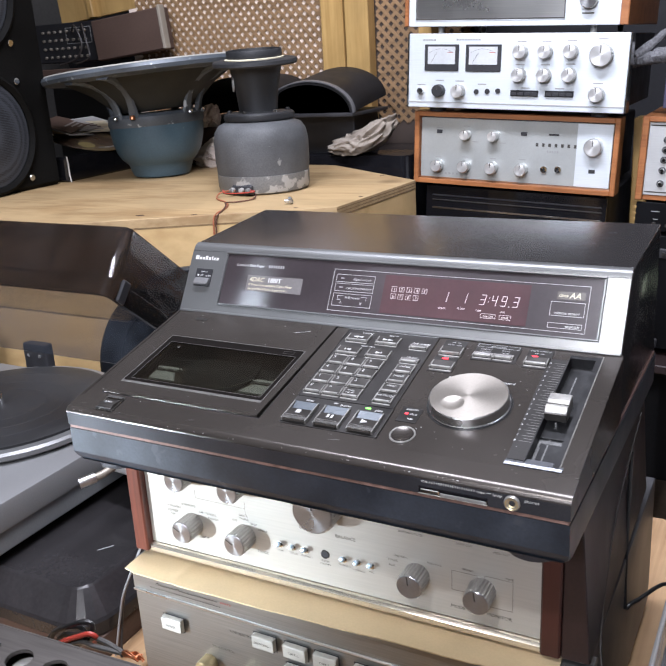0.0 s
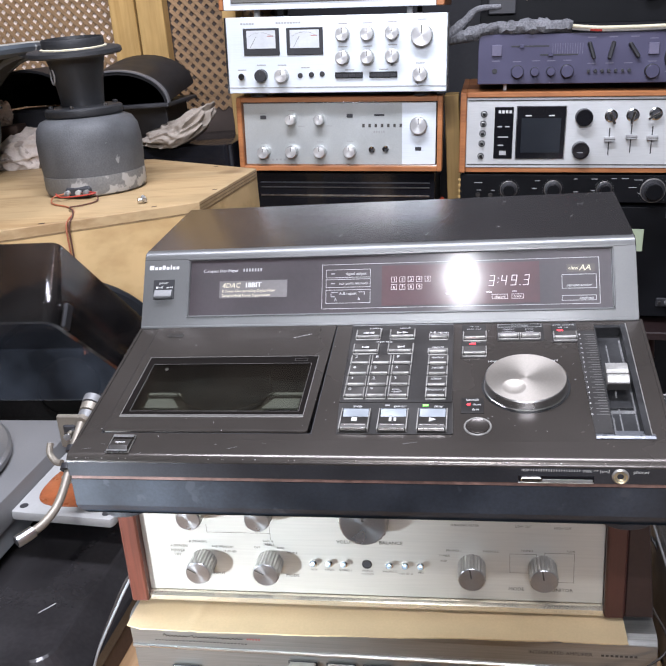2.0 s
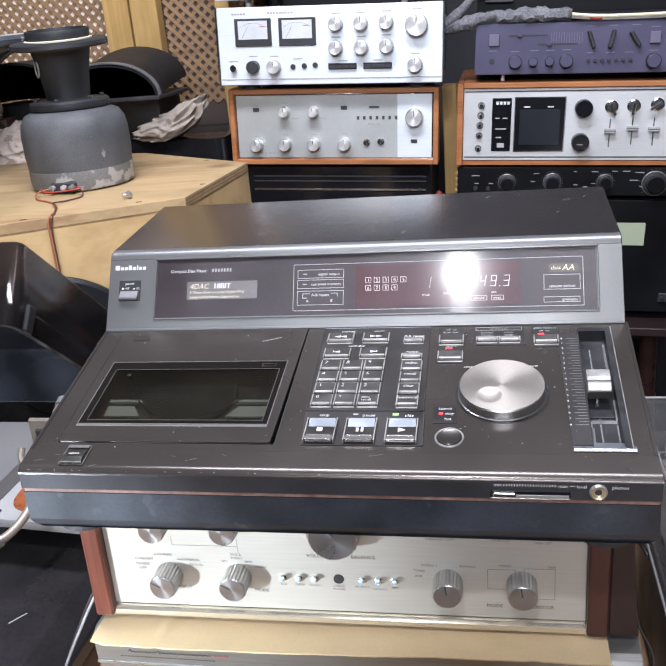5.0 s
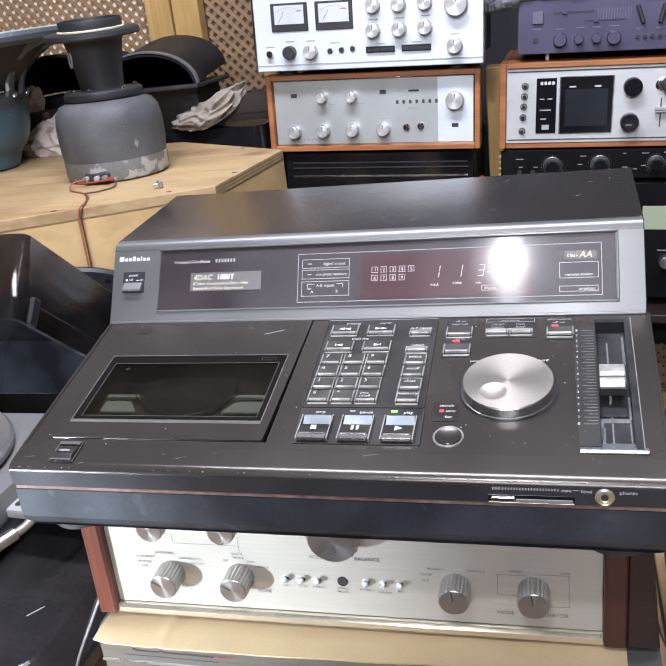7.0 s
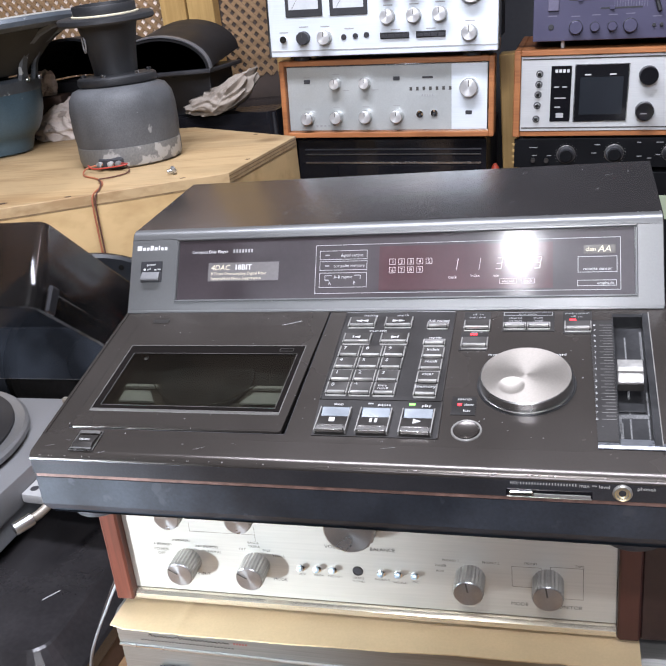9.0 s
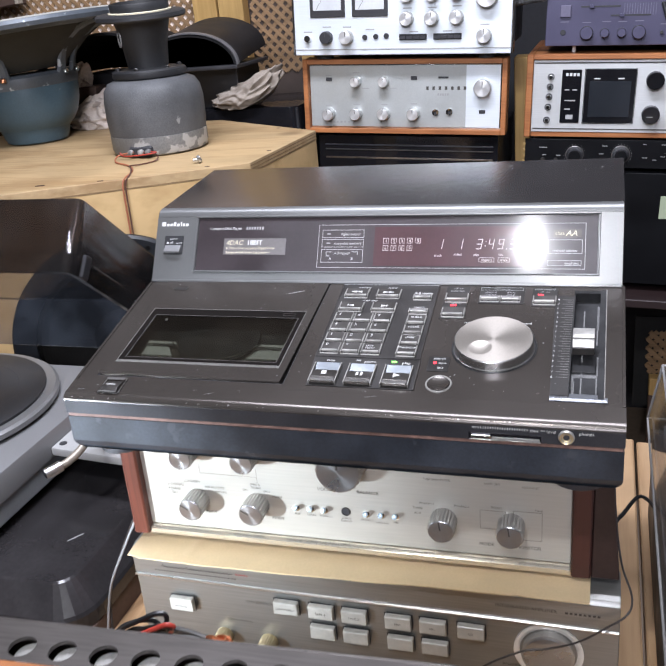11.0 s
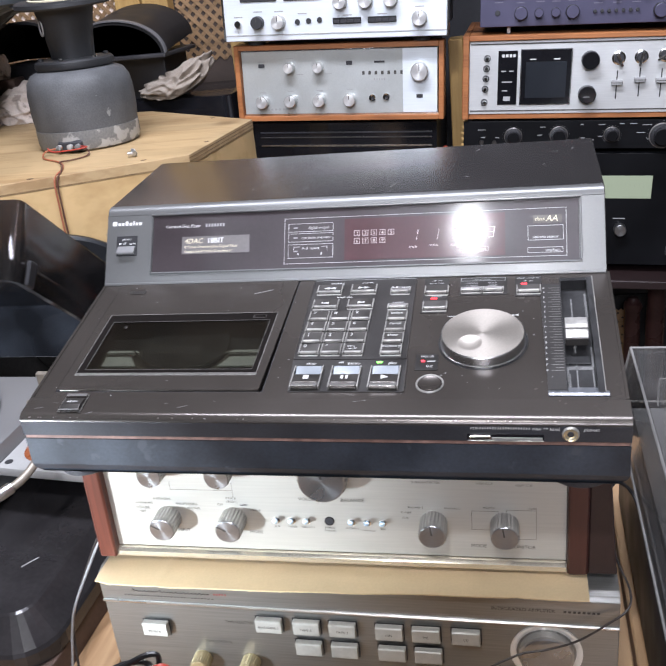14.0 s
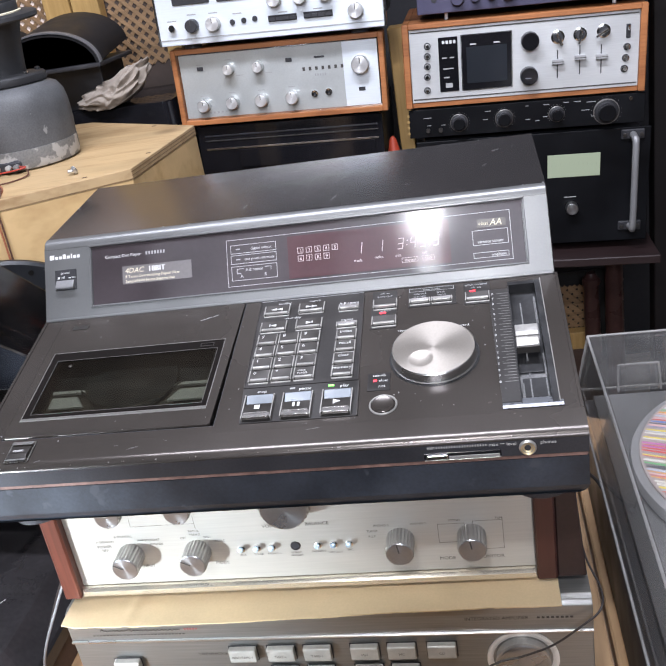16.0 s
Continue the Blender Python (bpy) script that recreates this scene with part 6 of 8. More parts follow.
    smudge(a, rects, mat=surf("dim_violet_print", (0.17, 0.16, 0.22), 0.5))
    return a


def top_black_deck():
    a = thing("black_cassette_deck", shelf_pose(0.300, 1.36, 0.2960), "dusty black deck with scaled knobs", "hi-fi deck")
    part("case", b_span(-0.220, 0.220, 0.006, 0.30, 0, 0.13, 0.002), BLACK, a)
    part("front", b_span(-0.220, 0.220, 0, 0.006, 0, 0.13, 0.001), RACKBLK, a, "matt black front")
    for x, z, r in ((0.108, 0.064, 0.0235), (0.195, 0.061, 0.0235)):
        knob(a, on_face(x, z), r, 0.020, BLACK, BLACK, True, False)
        part("pointer", b_box((0, 0, 0.0215), (0.007, r * 1.7, 0.003), 0.001, on_face(x, z) @ pose(0, 0, 0, 0, 0, -55)), CHROME, a, "bright pointer bar")
        smudge(a, [(x + (r + 0.008) * math.cos(t) - 0.0011, z + (r + 0.008) * math.sin(t) - 0.0014, x + (r + 0.008) * math.cos(t) + 0.0011, z + (r + 0.008) * math.sin(t) + 0.0014) for t in np.linspace(-0.7, 3.84, 14)], -0.0004, WHITE, "scale_figures")
    smudge(a, [(-0.055 + i * 0.010, 0.066, -0.0475 + i * 0.010, 0.0715) for i in range(6)], -0.0004, WIRERED, "red_legend")
    smudge(a, [(-0.055 + i * 0.007, 0.056, -0.050 + i * 0.007, 0.0575) for i in range(9)], -0.0004)
    part("door", b_span(-0.205, -0.15, -0.012, 0, 0.02, 0.12, 0.002), BLACK, a)
    part("knob_block", b_span(-0.118, -0.096, -0.010, 0, 0.052, 0.068, 0.001), KEY, a)
    for x in (-0.130, -0.085, -0.065, 0.070, 0.150):
        part("screw", b_disc(0.0026, 0.002, on_face(x, 0.046), 12), CHROME, a)
    return a


def preamp():
    a = thing("black_preamplifier", shelf_pose(0.2640, 1.33, -0.0570), "slim black rack preamplifier with white print", "amplifier")
    w, h = 0.2340, 0.0570
    part("case", b_span(-w + 0.015, w - 0.015, 0.005, 0.30, 0.002, h - 0.002, 0.001), BLACK, a)
    part("front", b_span(-w, w, 0, 0.005, 0, h, 0.001), RACKBLK, a, "black rack front")

    def f(x, z):
        return x - 0.2640, z + 0.0570 + (x - 0.2640) * math.tan(radians(LEAN_R))

    for x, z, r in ((0.1320, -0.0240, 0.0125), (0.2230, -0.0270, 0.0125), (0.3270, -0.0320, 0.0110), (0.4240, -0.0400, 0.0175)):
        knob(a, on_face(*f(x, z)), r, 0.018, RACKBLK, PANEL, True, False, skirt=1.35)
        part("knob_ring", b_lathe([(r * 1.36, 0), (r * 1.36, 0.0018), (r * 1.44, 0.0012), (r * 1.46, 0)], on_face(*f(x, z)), 36), CHIP, a, "grey scale ring", True)
        x0, z0 = f(x, z)
        smudge(a, [(x0 + r * 1.7 * math.cos(t) - 0.0004, z0 + r * 1.7 * math.sin(t) - 0.0004, x0 + r * 1.7 * math.cos(t) + 0.0004, z0 + r * 1.7 * math.sin(t) + 0.0004) for t in np.linspace(-0.7, 3.84, 17)], -0.0004, GREYPRINT, "scale_dots")
    for x, z in ((0.068, -0.032), (0.094, -0.034)):
        part("switch", b_disc(0.0045, 0.006, on_face(*f(x, z)), 14), KEY, a)
    rects = []
    rnd = random.Random(4)
    for x, z, k in ((0.060, -0.0060, 0.020), (0.066, -0.0220, 0.011), (0.095, -0.0240, 0.011), (0.185, -0.0080, 0.014), (0.18, -0.024, 0.012), (0.265, -0.008, 0.008), (0.300, -0.010, 0.016), (0.285, -0.040, 0.010), (0.34, -0.011, 0.013), (0.36, -0.012, 0.018), (0.385, -0.016, 0.022), (0.375, -0.031, 0.020), (0.395, -0.045, 0.008), (0.265, -0.035, 0.012), (0.300, -0.034, 0.011)):
        x0, z0 = f(x, z)
        rects.append((x0, z0 - 0.0007, x0 + k * 0.8, z0 + 0.0007))
    smudge(a, rects, -0.0004, GREYPRINT)
    for z in (0.010, 0.022, 0.034, 0.046):
        part("side_slot", b_span(-w - 0.004, -w + 0.001, 0.0, 0.004, z - 0.0022, z + 0.0022), PINE, a)
    x0, z0 = f(0.470, -0.012)
    part("rack_screw", b_disc(0.004, 0.003, on_face(x0, z0 - 0.008), 14), CHROME, a)
    return a


def power_amp():
    a = thing("power_amplifier", shelf_pose(0.2640, 1.335, -0.3080), "black rack power amplifier with a pale meter window and handles", "amplifier")
    w, h = 0.2360, 0.2400
    part("case", b_span(-w + 0.015, w - 0.015, 0.006, 0.34, 0.004, h - 0.004, 0.002), BLACK, a)
    part("front", b_span(-w, w, 0, 0.006, 0, h, 0.0015), RACKBLK, a, "black rack front")

    def f(x, z):
        return x - 0.2640, z + 0.3080 + (x - 0.2640) * math.tan(radians(LEAN_R))

    x0, z0 = f(0.3490, -0.1430)
    m = part("meter_window", b_span(x0 - 0.0530, x0 + 0.0530, -0.0012, 0.0, z0 - 0.0240, z0 + 0.0240, 0.0006), LCD, a, "pale green meter window")
    part("meter_scale", b_bars([(x0 - 0.045 + i * 0.009, z0 - 0.002 + 0.004 * math.sin(i * 0.33), x0 - 0.044 + i * 0.009, z0 + 0.004 + 0.004 * math.sin(i * 0.33)) for i in range(11)], on_face(0, 0, -0.0016)), surf("faint_scale_print", (0.35, 0.40, 0.30), 0.6), m)
    knob(a, on_face(*f(0.3455, -0.2320)), 0.0125, 0.018, KNOB, ALU, False, False)
    for x in (0.4640, 0.0640):
        x0, zt = f(x, -0.0920)
        _, zb = f(x, -0.2850)
        hd = part("handle", b_tube([(x0, -0.002, zt), (x0, -0.030, zt - 0.004), (x0, -0.040, zt - 0.020), (x0, -0.040, zb + 0.020), (x0, -0.030, zb + 0.004), (x0, -0.002, zb)], 0.0068, 12), surf("matt_aluminium", (0.27, 0.27, 0.275), 0.45, 0.4), a, "matt metal grab handle", True)
        for z in (zt, zb):
            part("handle_foot", b_box((x0, -0.003, z), (0.046, 0.006, 0.020), 0.002), BLACK, hd)
            for s in (-1, 1):
                part("bolt", b_disc(0.0040, 0.004, on_face(x0 + s * 0.016, z, -0.006), 12), KEY, hd)
    smudge(a, [(f(0.330, -0.21)[0], f(0.330, -0.21)[1], f(0.330, -0.21)[0] + 0.025, f(0.330, -0.21)[1] + 0.002)])
    return a


receiver()
violet_amp()
top_black_deck()
preamp()
power_amp()


def rack():
    """Timber rack that carries the gear."""
    r = thing("shelf_rack", pose(0.0, 1.5, FLOOR_Z), "yellow pine rack carrying the audio gear", "shelf")
    for x, mat in ((0.0140, PINE), (-0.475, PINE), (0.560, surf("black_brown_upright", (0.010, 0.008, 0.008), 0.6, spec=0.2))):
        part("upright", b_span(x - 0.016, x + 0.016, -0.03, 0.03, 0, 1.215 if x == 0.0140 else 1.85, 0.002), mat, r, "dark upright" if x > 0.5 else "yellow pine upright")
    for x0, x1, z in ((-0.46, -0.002, -0.1225), (0.030, 0.52, -0.3225)):
        s = part("shelf_board", b_box((0, 0, 0), (x1 - x0, 0.44, 0.018), 0.002, pose((x0 + x1) / 2, 0.0, z - FLOOR_Z - 0.0125, 0, LEAN_R, 0)), surf("dark_shelf_board", (0.022, 0.012, 0.012), 0.5), r, "dark shelf board")
    return r


rack()


def red_piece():
    t = thing("red_cap", pose(-0.0090, 1.360, -0.1255), "red-orange plastic cone standing beside the rack upright", "plastic cap")
    part("cone", b_lathe([(0.0150, 0), (0.0158, 0.004), (0.0152, 0.030), (0.0125, 0.056), (0.0080, 0.076), (0.004, 0.084), (0, 0.086)], None, 28), surf("red_orange_plastic", (0.46, 0.060, 0.028), 0.45, 0.0, (200, 0.1), (30, 0.2)), t, "", True)


red_piece()


# ---- the plywood cabinet and what stands on it ----
PLY_Z = 0.088


def plywood_box():
    t = thing("plywood_cabinet", pose(-0.8, 0.8, FLOOR_Z), "bare plywood speaker cabinet with knots", "cabinet")
    out = [(-0.361, 0.783), (-0.343, 1.081), (-0.625, 1.278), (-1.75, 1.35), (-1.75, 0.05), (-0.95, 0.449)]
    loc = [(x + 0.8, y - 0.8) for x, y in out]
    zt = PLY_Z - FLOOR_Z
    part("top_panel", b_slab(loc, zt - 0.018, zt, 0.0010), PLY, t, "plywood top with knots")
    part("body", b_slab([(x * 0.9985, y * 0.9985) for x, y in loc], 0.0, zt - 0.0181), PLYFACE, t, "plywood cabinet walls")
    # darker veneers showing along the cut edges of the top
    veneer = surf("dark_edge_veneer", (0.215, 0.135, 0.062), 0.6, 0.0, (300, 0.15), (40, 0.3))
    for (xa, ya), (xb, yb) in ((loc[0], loc[1]), (loc[5], loc[0])):
        n = Vector((yb - ya, xa - xb, 0)).normalized() * 0.0003
        for z0, z1 in ((0.0042, 0.0058), (0.0098, 0.0112), (0.0150, 0.0166)):
            bm = bmesh.new()
            q = [Vector((xa, ya, 0)) + n, Vector((xb, yb, 0)) + n, Vector((xb, yb, 0)) - n, Vector((xa, ya, 0)) - n]
            if (xa, ya) == loc[5] and z0 < 0.014:
                continue
            low = [bm.verts.new(v + Vector((0, 0, zt - z1))) for v in q]
            high = [bm.verts.new(v + Vector((0, 0, zt - z0))) for v in q]
            bm.faces.new(low[::-1]), bm.faces.new(high)
            for k in range(4):
                bm.faces.new((low[k], low[(k + 1) % 4], high[(k + 1) % 4], high[k]))
            bmesh.ops.recalc_face_normals(bm, faces=bm.faces)
            part("ply_layer", bm, veneer, t)
    return t


plywood_box()


def knot(x, y, r):
    ob = link("wood_knot", b_disc(r * 0.75, 0.0006, pose(0, 0, 0), 14, 0.0001), surf("dark_knot", (0.070, 0.038, 0.022), 0.6))
    ob.matrix_world = pose(x, y, PLY_Z, 0, 0, 20) @ Matrix.Diagonal((1.8, 1, 1, 1))
    return tagged(ob, "dark knot in the plywood top", "wood knot", "knots")


for kx, ky, kr in ((-0.366, 0.884, 0.0032), (-0.429, 0.762, 0.0032), (-0.576, 0.672, 0.004), (-0.438, 1.130, 0.0032), (-0.673, 0.648, 0.006)):
    knot(kx, ky, kr)


def horn_driver():
    t = thing("horn_driver", pose(-0.606, 0.945, PLY_Z), "grey compression driver with a flared black neck, paint chipped", "horn driver")
    part("pot", b_lathe([(0.0960, 0.036), (0.0985, 0.060), (0.0985, 0.095), (0.0950, 0.115), (0.086, 0.128), (0.068, 0.135), (0, 0.137)], None, 72), POT, t, "grey hammered magnet pot", True)
    part("band", b_lathe([(0, 0.001), (0.088, 0.001), (0.094, 0.004), (0.0965, 0.012), (0.0968, 0.0355), (0.09, 0.037)], None, 72), POTWORN, t, "chipped zinc base band", True)
    part("lower_flange", b_lathe([(0.05, 0.135), (0.072, 0.136), (0.0735, 0.140), (0.0725, 0.147), (0.069, 0.150), (0.040, 0.152)], None, 64), NECK, t, "black lower flange", True)
    part("neck", b_lathe([(0.040, 0.151), (0.0405, 0.160), (0.044, 0.190), (0.050, 0.220), (0.054, 0.234), (0.056, 0.238)], None, 64), NECK, t, "flared black neck", True)
    top = Matrix.Translation((0, 0, 0.240)) @ pose(0, 0, 0, 3.2, 1.0, 0) @ Matrix.Translation((0, 0, -0.240))
    part("upper_flange", b_lathe([(0.050, 0.236), (0.085, 0.237), (0.0872, 0.240), (0.0865, 0.246), (0.083, 0.248), (0.060, 0.2485)], top, 64), NECK, t, "wide upper flange", True)
    part("seal", b_lathe([(0.0560, 0.2480), (0.0605, 0.2485), (0.0610, 0.2505), (0.0560, 0.2515)], top, 56), CREAM, t, "cream sealing ring", True)
    part("throat_ring", b_lathe([(0.0560, 0.250), (0.0568, 0.254), (0.0570, 0.264), (0.0560, 0.266), (0.0535, 0.266), (0.0520, 0.258), (0.050, 0.238), (0.044, 0.21), (0.0, 0.19)], top, 64), NECK, t, "raised throat ring", True)
    for i in range(6):
        a = radians(i * 60 - 85)
        part("screw", b_lathe([(0.0052, 0), (0.0052, 0.003), (0.0035, 0.0048), (0, 0.005)], pose(0.0600 * math.cos(a), 0.0600 * math.sin(a), 0.1505), 12), CHROME if i in (0, 1) else NECK, t, "", True)
    tb = part("terminal_recess", b_box((0.006, -0.0925, 0.012), (0.050, 0.012, 0.020), 0.004), BLACK, t, "dark terminal recess")
    for x in (-0.012, 0.010, 0.026):
        part("terminal", b_lathe([(0.005, 0), (0.005, 0.008), (0.003, 0.009), (0, 0.009)], on_face(x, 0.012, -0.100), 12), POTWORN, tb, "", True)
    part("label_plate", b_lathe([(0.015, 0), (0.015, 0.002), (0.0115, 0.002), (0.0115, 0)], Matrix.Translation((-0.036, -0.030, 0.205)) @ pose(0, 0, 0, 90, 0, -50), 24), GREYPRINT, t, "round metal ring")
    t.scale = (0.925, 0.925, 0.982)
    return t


horn_driver()


def b_ribbon(points, side, widths, thick):
    """A flat bar bent along points, its width lying along side."""
    bm = bmesh.new()
    side = Vector(side).normalized()
    rings = []
    for k, p in enumerate(points):
        a, b = Vector(points[max(k - 1, 0)]), Vector(points[min(k + 1, len(points) - 1)])
        out = (b - a).normalized().cross(side) * thick / 2
        w = side * widths[k] / 2
        p = Vector(p)
        rings.append([bm.verts.new(q) for q in (p + w * 0.7 + out, p + w, p + w * 0.7 - out, p - w * 0.7 - out, p - w, p - w * 0.7 + out)])
    for a, b in zip(rings, rings[1:]):
        for k in range(6):
            bm.faces.new((a[k], a[(k + 1) % 6], b[(k + 1) % 6], b[k]))
    bm.faces.new(rings[0][::-1]), bm.faces.new(rings[-1])
    bmesh.ops.recalc_face_normals(bm, faces=bm.faces)
    return bm


def woofer():
    t = thing("woofer", pose(-0.985, 1.100, PLY_Z, 0, 0, 0), "large blue-grey loudspeaker driver standing on its magnet", "loudspeaker driver")

    def leaned(bm):
        # the pot is sunk a little to one side
        for v in bm.verts:
            v.co.z += 0.36 * v.co.x * v.co.z
        return bm

    part("magnet", leaned(b_lathe([(0, 0.001), (0.060, 0.001), (0.068, 0.004), (0.073, 0.016), (0.077, 0.030), (0.080, 0.033), (0.090, 0.042), (0.100, 0.058), (0.108, 0.082), (0.112, 0.108), (0.112, 0.122), (0, 0.124)], None, 64)), TEAL, t, "teal painted magnet pot", True)
    part("collar", leaned(b_lathe([(0.1125, 0.119), (0.1145, 0.124), (0.1140, 0.140), (0.108, 0.146), (0, 0.147)], None, 64)), TEALGREY, t, "blue-grey chipped collar", True)
    tilt = Matrix.Translation((0.0, 0, 0.240)) @ pose(0, 0, 0, 0, -4.4, 0)
    part("rim", b_lathe([(0.200, -0.014), (0.235, -0.012), (0.249, -0.008), (0.252, 0.000), (0.249, 0.007), (0.205, 0.006), (0.200, -0.010)], tilt, 96), TEALGREY, t, "wide blue-grey rim", True)
    part("gasket", b_lathe([(0.246, 0.0075), (0.244, 0.0105), (0.212, 0.0105), (0.209, 0.0065)], tilt, 96), GASKET, t, "pale gasket ring", True)
    part("cone", b_lathe([(0.210, 0.006), (0.198, 0.004), (0.190, -0.010), (0.120, -0.060), (0.060, -0.085), (0, -0.083)], tilt, 72), CONE, t, "dark paper cone", True)
    part("cone_back", b_lathe([(0.199, -0.012), (0.146, -0.042), (0.116, -0.068), (0.095, -0.088), (0.06, -0.09)], tilt, 72), CONE, t, "", True)
    for i in range(4):
        for k in (-1, 1):
            a = radians(i * 90 - 88 + k * 11.5)
            c, s = math.cos(a), math.sin(a)
            line = []
            for r, z in ((0.108, 0.136), (0.112, 0.148), (0.116, 0.164), (0.126, 0.184), (0.144, 0.202), (0.172, 0.217), (0.205, 0.226), (0.236, 0.229)):
                line.append((r * c, r * s, z + 0.074 * r * c))
            part("spoke", b_ribbon(line, (-s, c, 0), [0.030, 0.024, 0.021, 0.019, 0.019, 0.021, 0.025, 0.031], 0.010), TEALGREY, t, "cast blue-grey spoke", True)
            part("bolt", leaned(b_lathe([(0.0065, 0), (0.0065, 0.006), (0.0045, 0.009), (0, 0.009)], Matrix.Translation((0.1205 * c, 0.1205 * s, 0.1370)), 12)), COPPER if (i, k) == (0, 1) else CHROME, t, "", True)
    t.scale = (0.945, 0.945, 0.97)
    return t


woofer()


def b_arch(a, b, sweep, thick=0.006, n=28, floor=True):
    """A barrel-vault shell: an elliptic arch swept along a vector, with a rim."""
    bm = bmesh.new()
    sets = []
    for k, (aa, bb) in enumerate(((a, b), (a - thick, b - thick))):
        for d in (Vector((0, 0, 0)), Vector(sweep)):
            sets.append([bm.verts.new(Vector((-aa * math.cos(math.pi * i / n), 0, bb * math.sin(math.pi * i / n))) + d) for i in range(n + 1)])
    of, ob, inf, inb = sets
    for i in range(n):
        bm.faces.new((of[i], of[i + 1], ob[i + 1], ob[i]))
        bm.faces.new((inf[i + 1], inf[i], inb[i], inb[i + 1]))
        bm.faces.new((of[i + 1], of[i], inf[i], inf[i + 1]))
    bm.faces.new(ob)
    bm.faces.new(inb[::-1])
    bm.faces.new((of[0], ob[0], inb[0], inf[0]))
    bm.faces.new((of[-1], inf[-1], inb[-1], ob[-1]))
    bmesh.ops.recalc_face_normals(bm, faces=bm.faces)
    return bm


HORNBLK = surf("matt_black_horn", (0.0125, 0.0125, 0.0140), 0.48, 0.0, (500, 0.15), (12, 0.3), spec=0.3)


def black_horns():
    t = thing("black_horn", pose(-0.694, 1.285, 0.2040), "black arched plastic horn lying on a speaker cabinet", "speaker horn", "black horns")
    part("shell", b_arch(0.116, 0.070, (0.004, 0.175, 0.026)), HORNBLK, t, "black arched shell", True)
    part("rim", b_arch(0.119, 0.073, (0.001, 0.010, 0.0015), 0.0055), surf("worn_black_rim", (0.11, 0.11, 0.115), 0.35, 0.0, (300, 0.1), (9, 0.2)), t, "worn lighter rim", True)
    part("base_plate", b_slab([(-0.118, -0.006), (0.119, -0.006), (0.123, 0.178), (-0.114, 0.178)], -0.008, 0.0, 0.002), BLACK, t)
    part("inner_panel", b_slab([(-0.108, 0.030), (0.108, 0.030), (0.108, 0.036), (-0.108, 0.036)], 0.0, 0.030, 0.001), PANEL, t, "dark panel inside the mouth")
    part("lower_body", b_slab([(-0.095, 0.058), (0.090, 0.058), (0.100, 0.17), (-0.09, 0.17)], -0.0965, -0.0085, 0.003), BLACK, t)
    t = thing("black_horn", pose(-0.945, 1.36, 0.1985), "black arched plastic horn lying on its side", "speaker horn", "black horns")
    part("shell", b_arch(0.13, 0.092, (0.03, 0.16, 0.0)), HORNBLK, t, "black arched shell", True)
    part("lower_body", b_slab([(-0.11, 0.02), (0.11, 0.02), (0.13, 0.15), (-0.08, 0.15)], -0.0910, -0.002, 0.003), BLACK, t)


def black_cabinet():
    t = thing("black_cabinet", pose(-0.50, 1.32, FLOOR_Z), "gloss black cabinet with rounded edges behind the plywood box", "cabinet")
    top = 0.107 - FLOOR_Z
    outline = [(-0.60, -0.016), (0.030, -0.016), (0.045, -0.001), (0.045, 0.24), (-0.60, 0.24)]
    part("body", b_slab(outline, 0.0, top, 0.005), GLOSSBLK, t, "", True)
    part("corner_cap", b_tube([(0.040, -0.007, top - 0.16), (0.040, -0.007, top - 0.08), (0.039, -0.006, top - 0.004)], 0.0042, 10), PANEL, t, "rounded corner strip", True)


black_horns()
black_cabinet()


def crumpled(name, m, size, seed, material, lift, label):
    """A bunched-up cloth: a flattened lump folded along sharp ridges, one end pulled up."""
    bm = bmesh.new()
    bmesh.ops.create_icosphere(bm, subdivisions=6, radius=1.0)
    off = Vector((seed, seed * 1.7, 3.1))
    for v in bm.verts:
        p = v.co.copy()
        q = p + 0.35 * Vector((noise.noise(p * 1.5 + off), noise.noise(p * 1.5 - off), noise.noise(p * 1.5 + off * 2)))
        ridge = 1 - 2.4 * math.sqrt(noise.noise(Vector((q.x * 1.7 + q.z * 1.1, q.y * 1.4, q.z * 1.7 - q.x * 0.7)) + off) ** 2 + 0.004)
        fold = 1 - 2 * math.sqrt(noise.noise(q * 2.7 + off * 1.3) ** 2 + 0.006)
        p *= 0.76 + 0.21 * ridge + 0.11 * fold + 0.02 * noise.noise(p * 16)
        p.z = max(p.z, -0.55)
        z = (p.z + 0.55) * size[2] * (0.75 + 0.25 * p.x) + lift * max(0.0, p.x + 0.1) ** 1.5
        v.co = Vector((p.x * size[0], p.y * size[1], max(z, 0.0)))
    ob = link(name, bm, material, smooth=False)
    ob.data.shade_smooth()
    ob.matrix_world = m
    return tagged(ob, label, "rag", "rags")


crumpled("rag", pose(-0.575, 1.322, 0.1075, 0, 0, -4), (0.092, 0.050, 0.050), 2.3, CLOTH, 0.046, "crumpled grey-brown printed rag on a gloss black cabinet")
crumpled("rag", pose(-0.905, 1.255, 0.0885, 0, 0, 20), (0.085, 0.045, 0.072), 9.0, PALECLOTH, 0.0, "pale crumpled rag between the loudspeaker drivers")


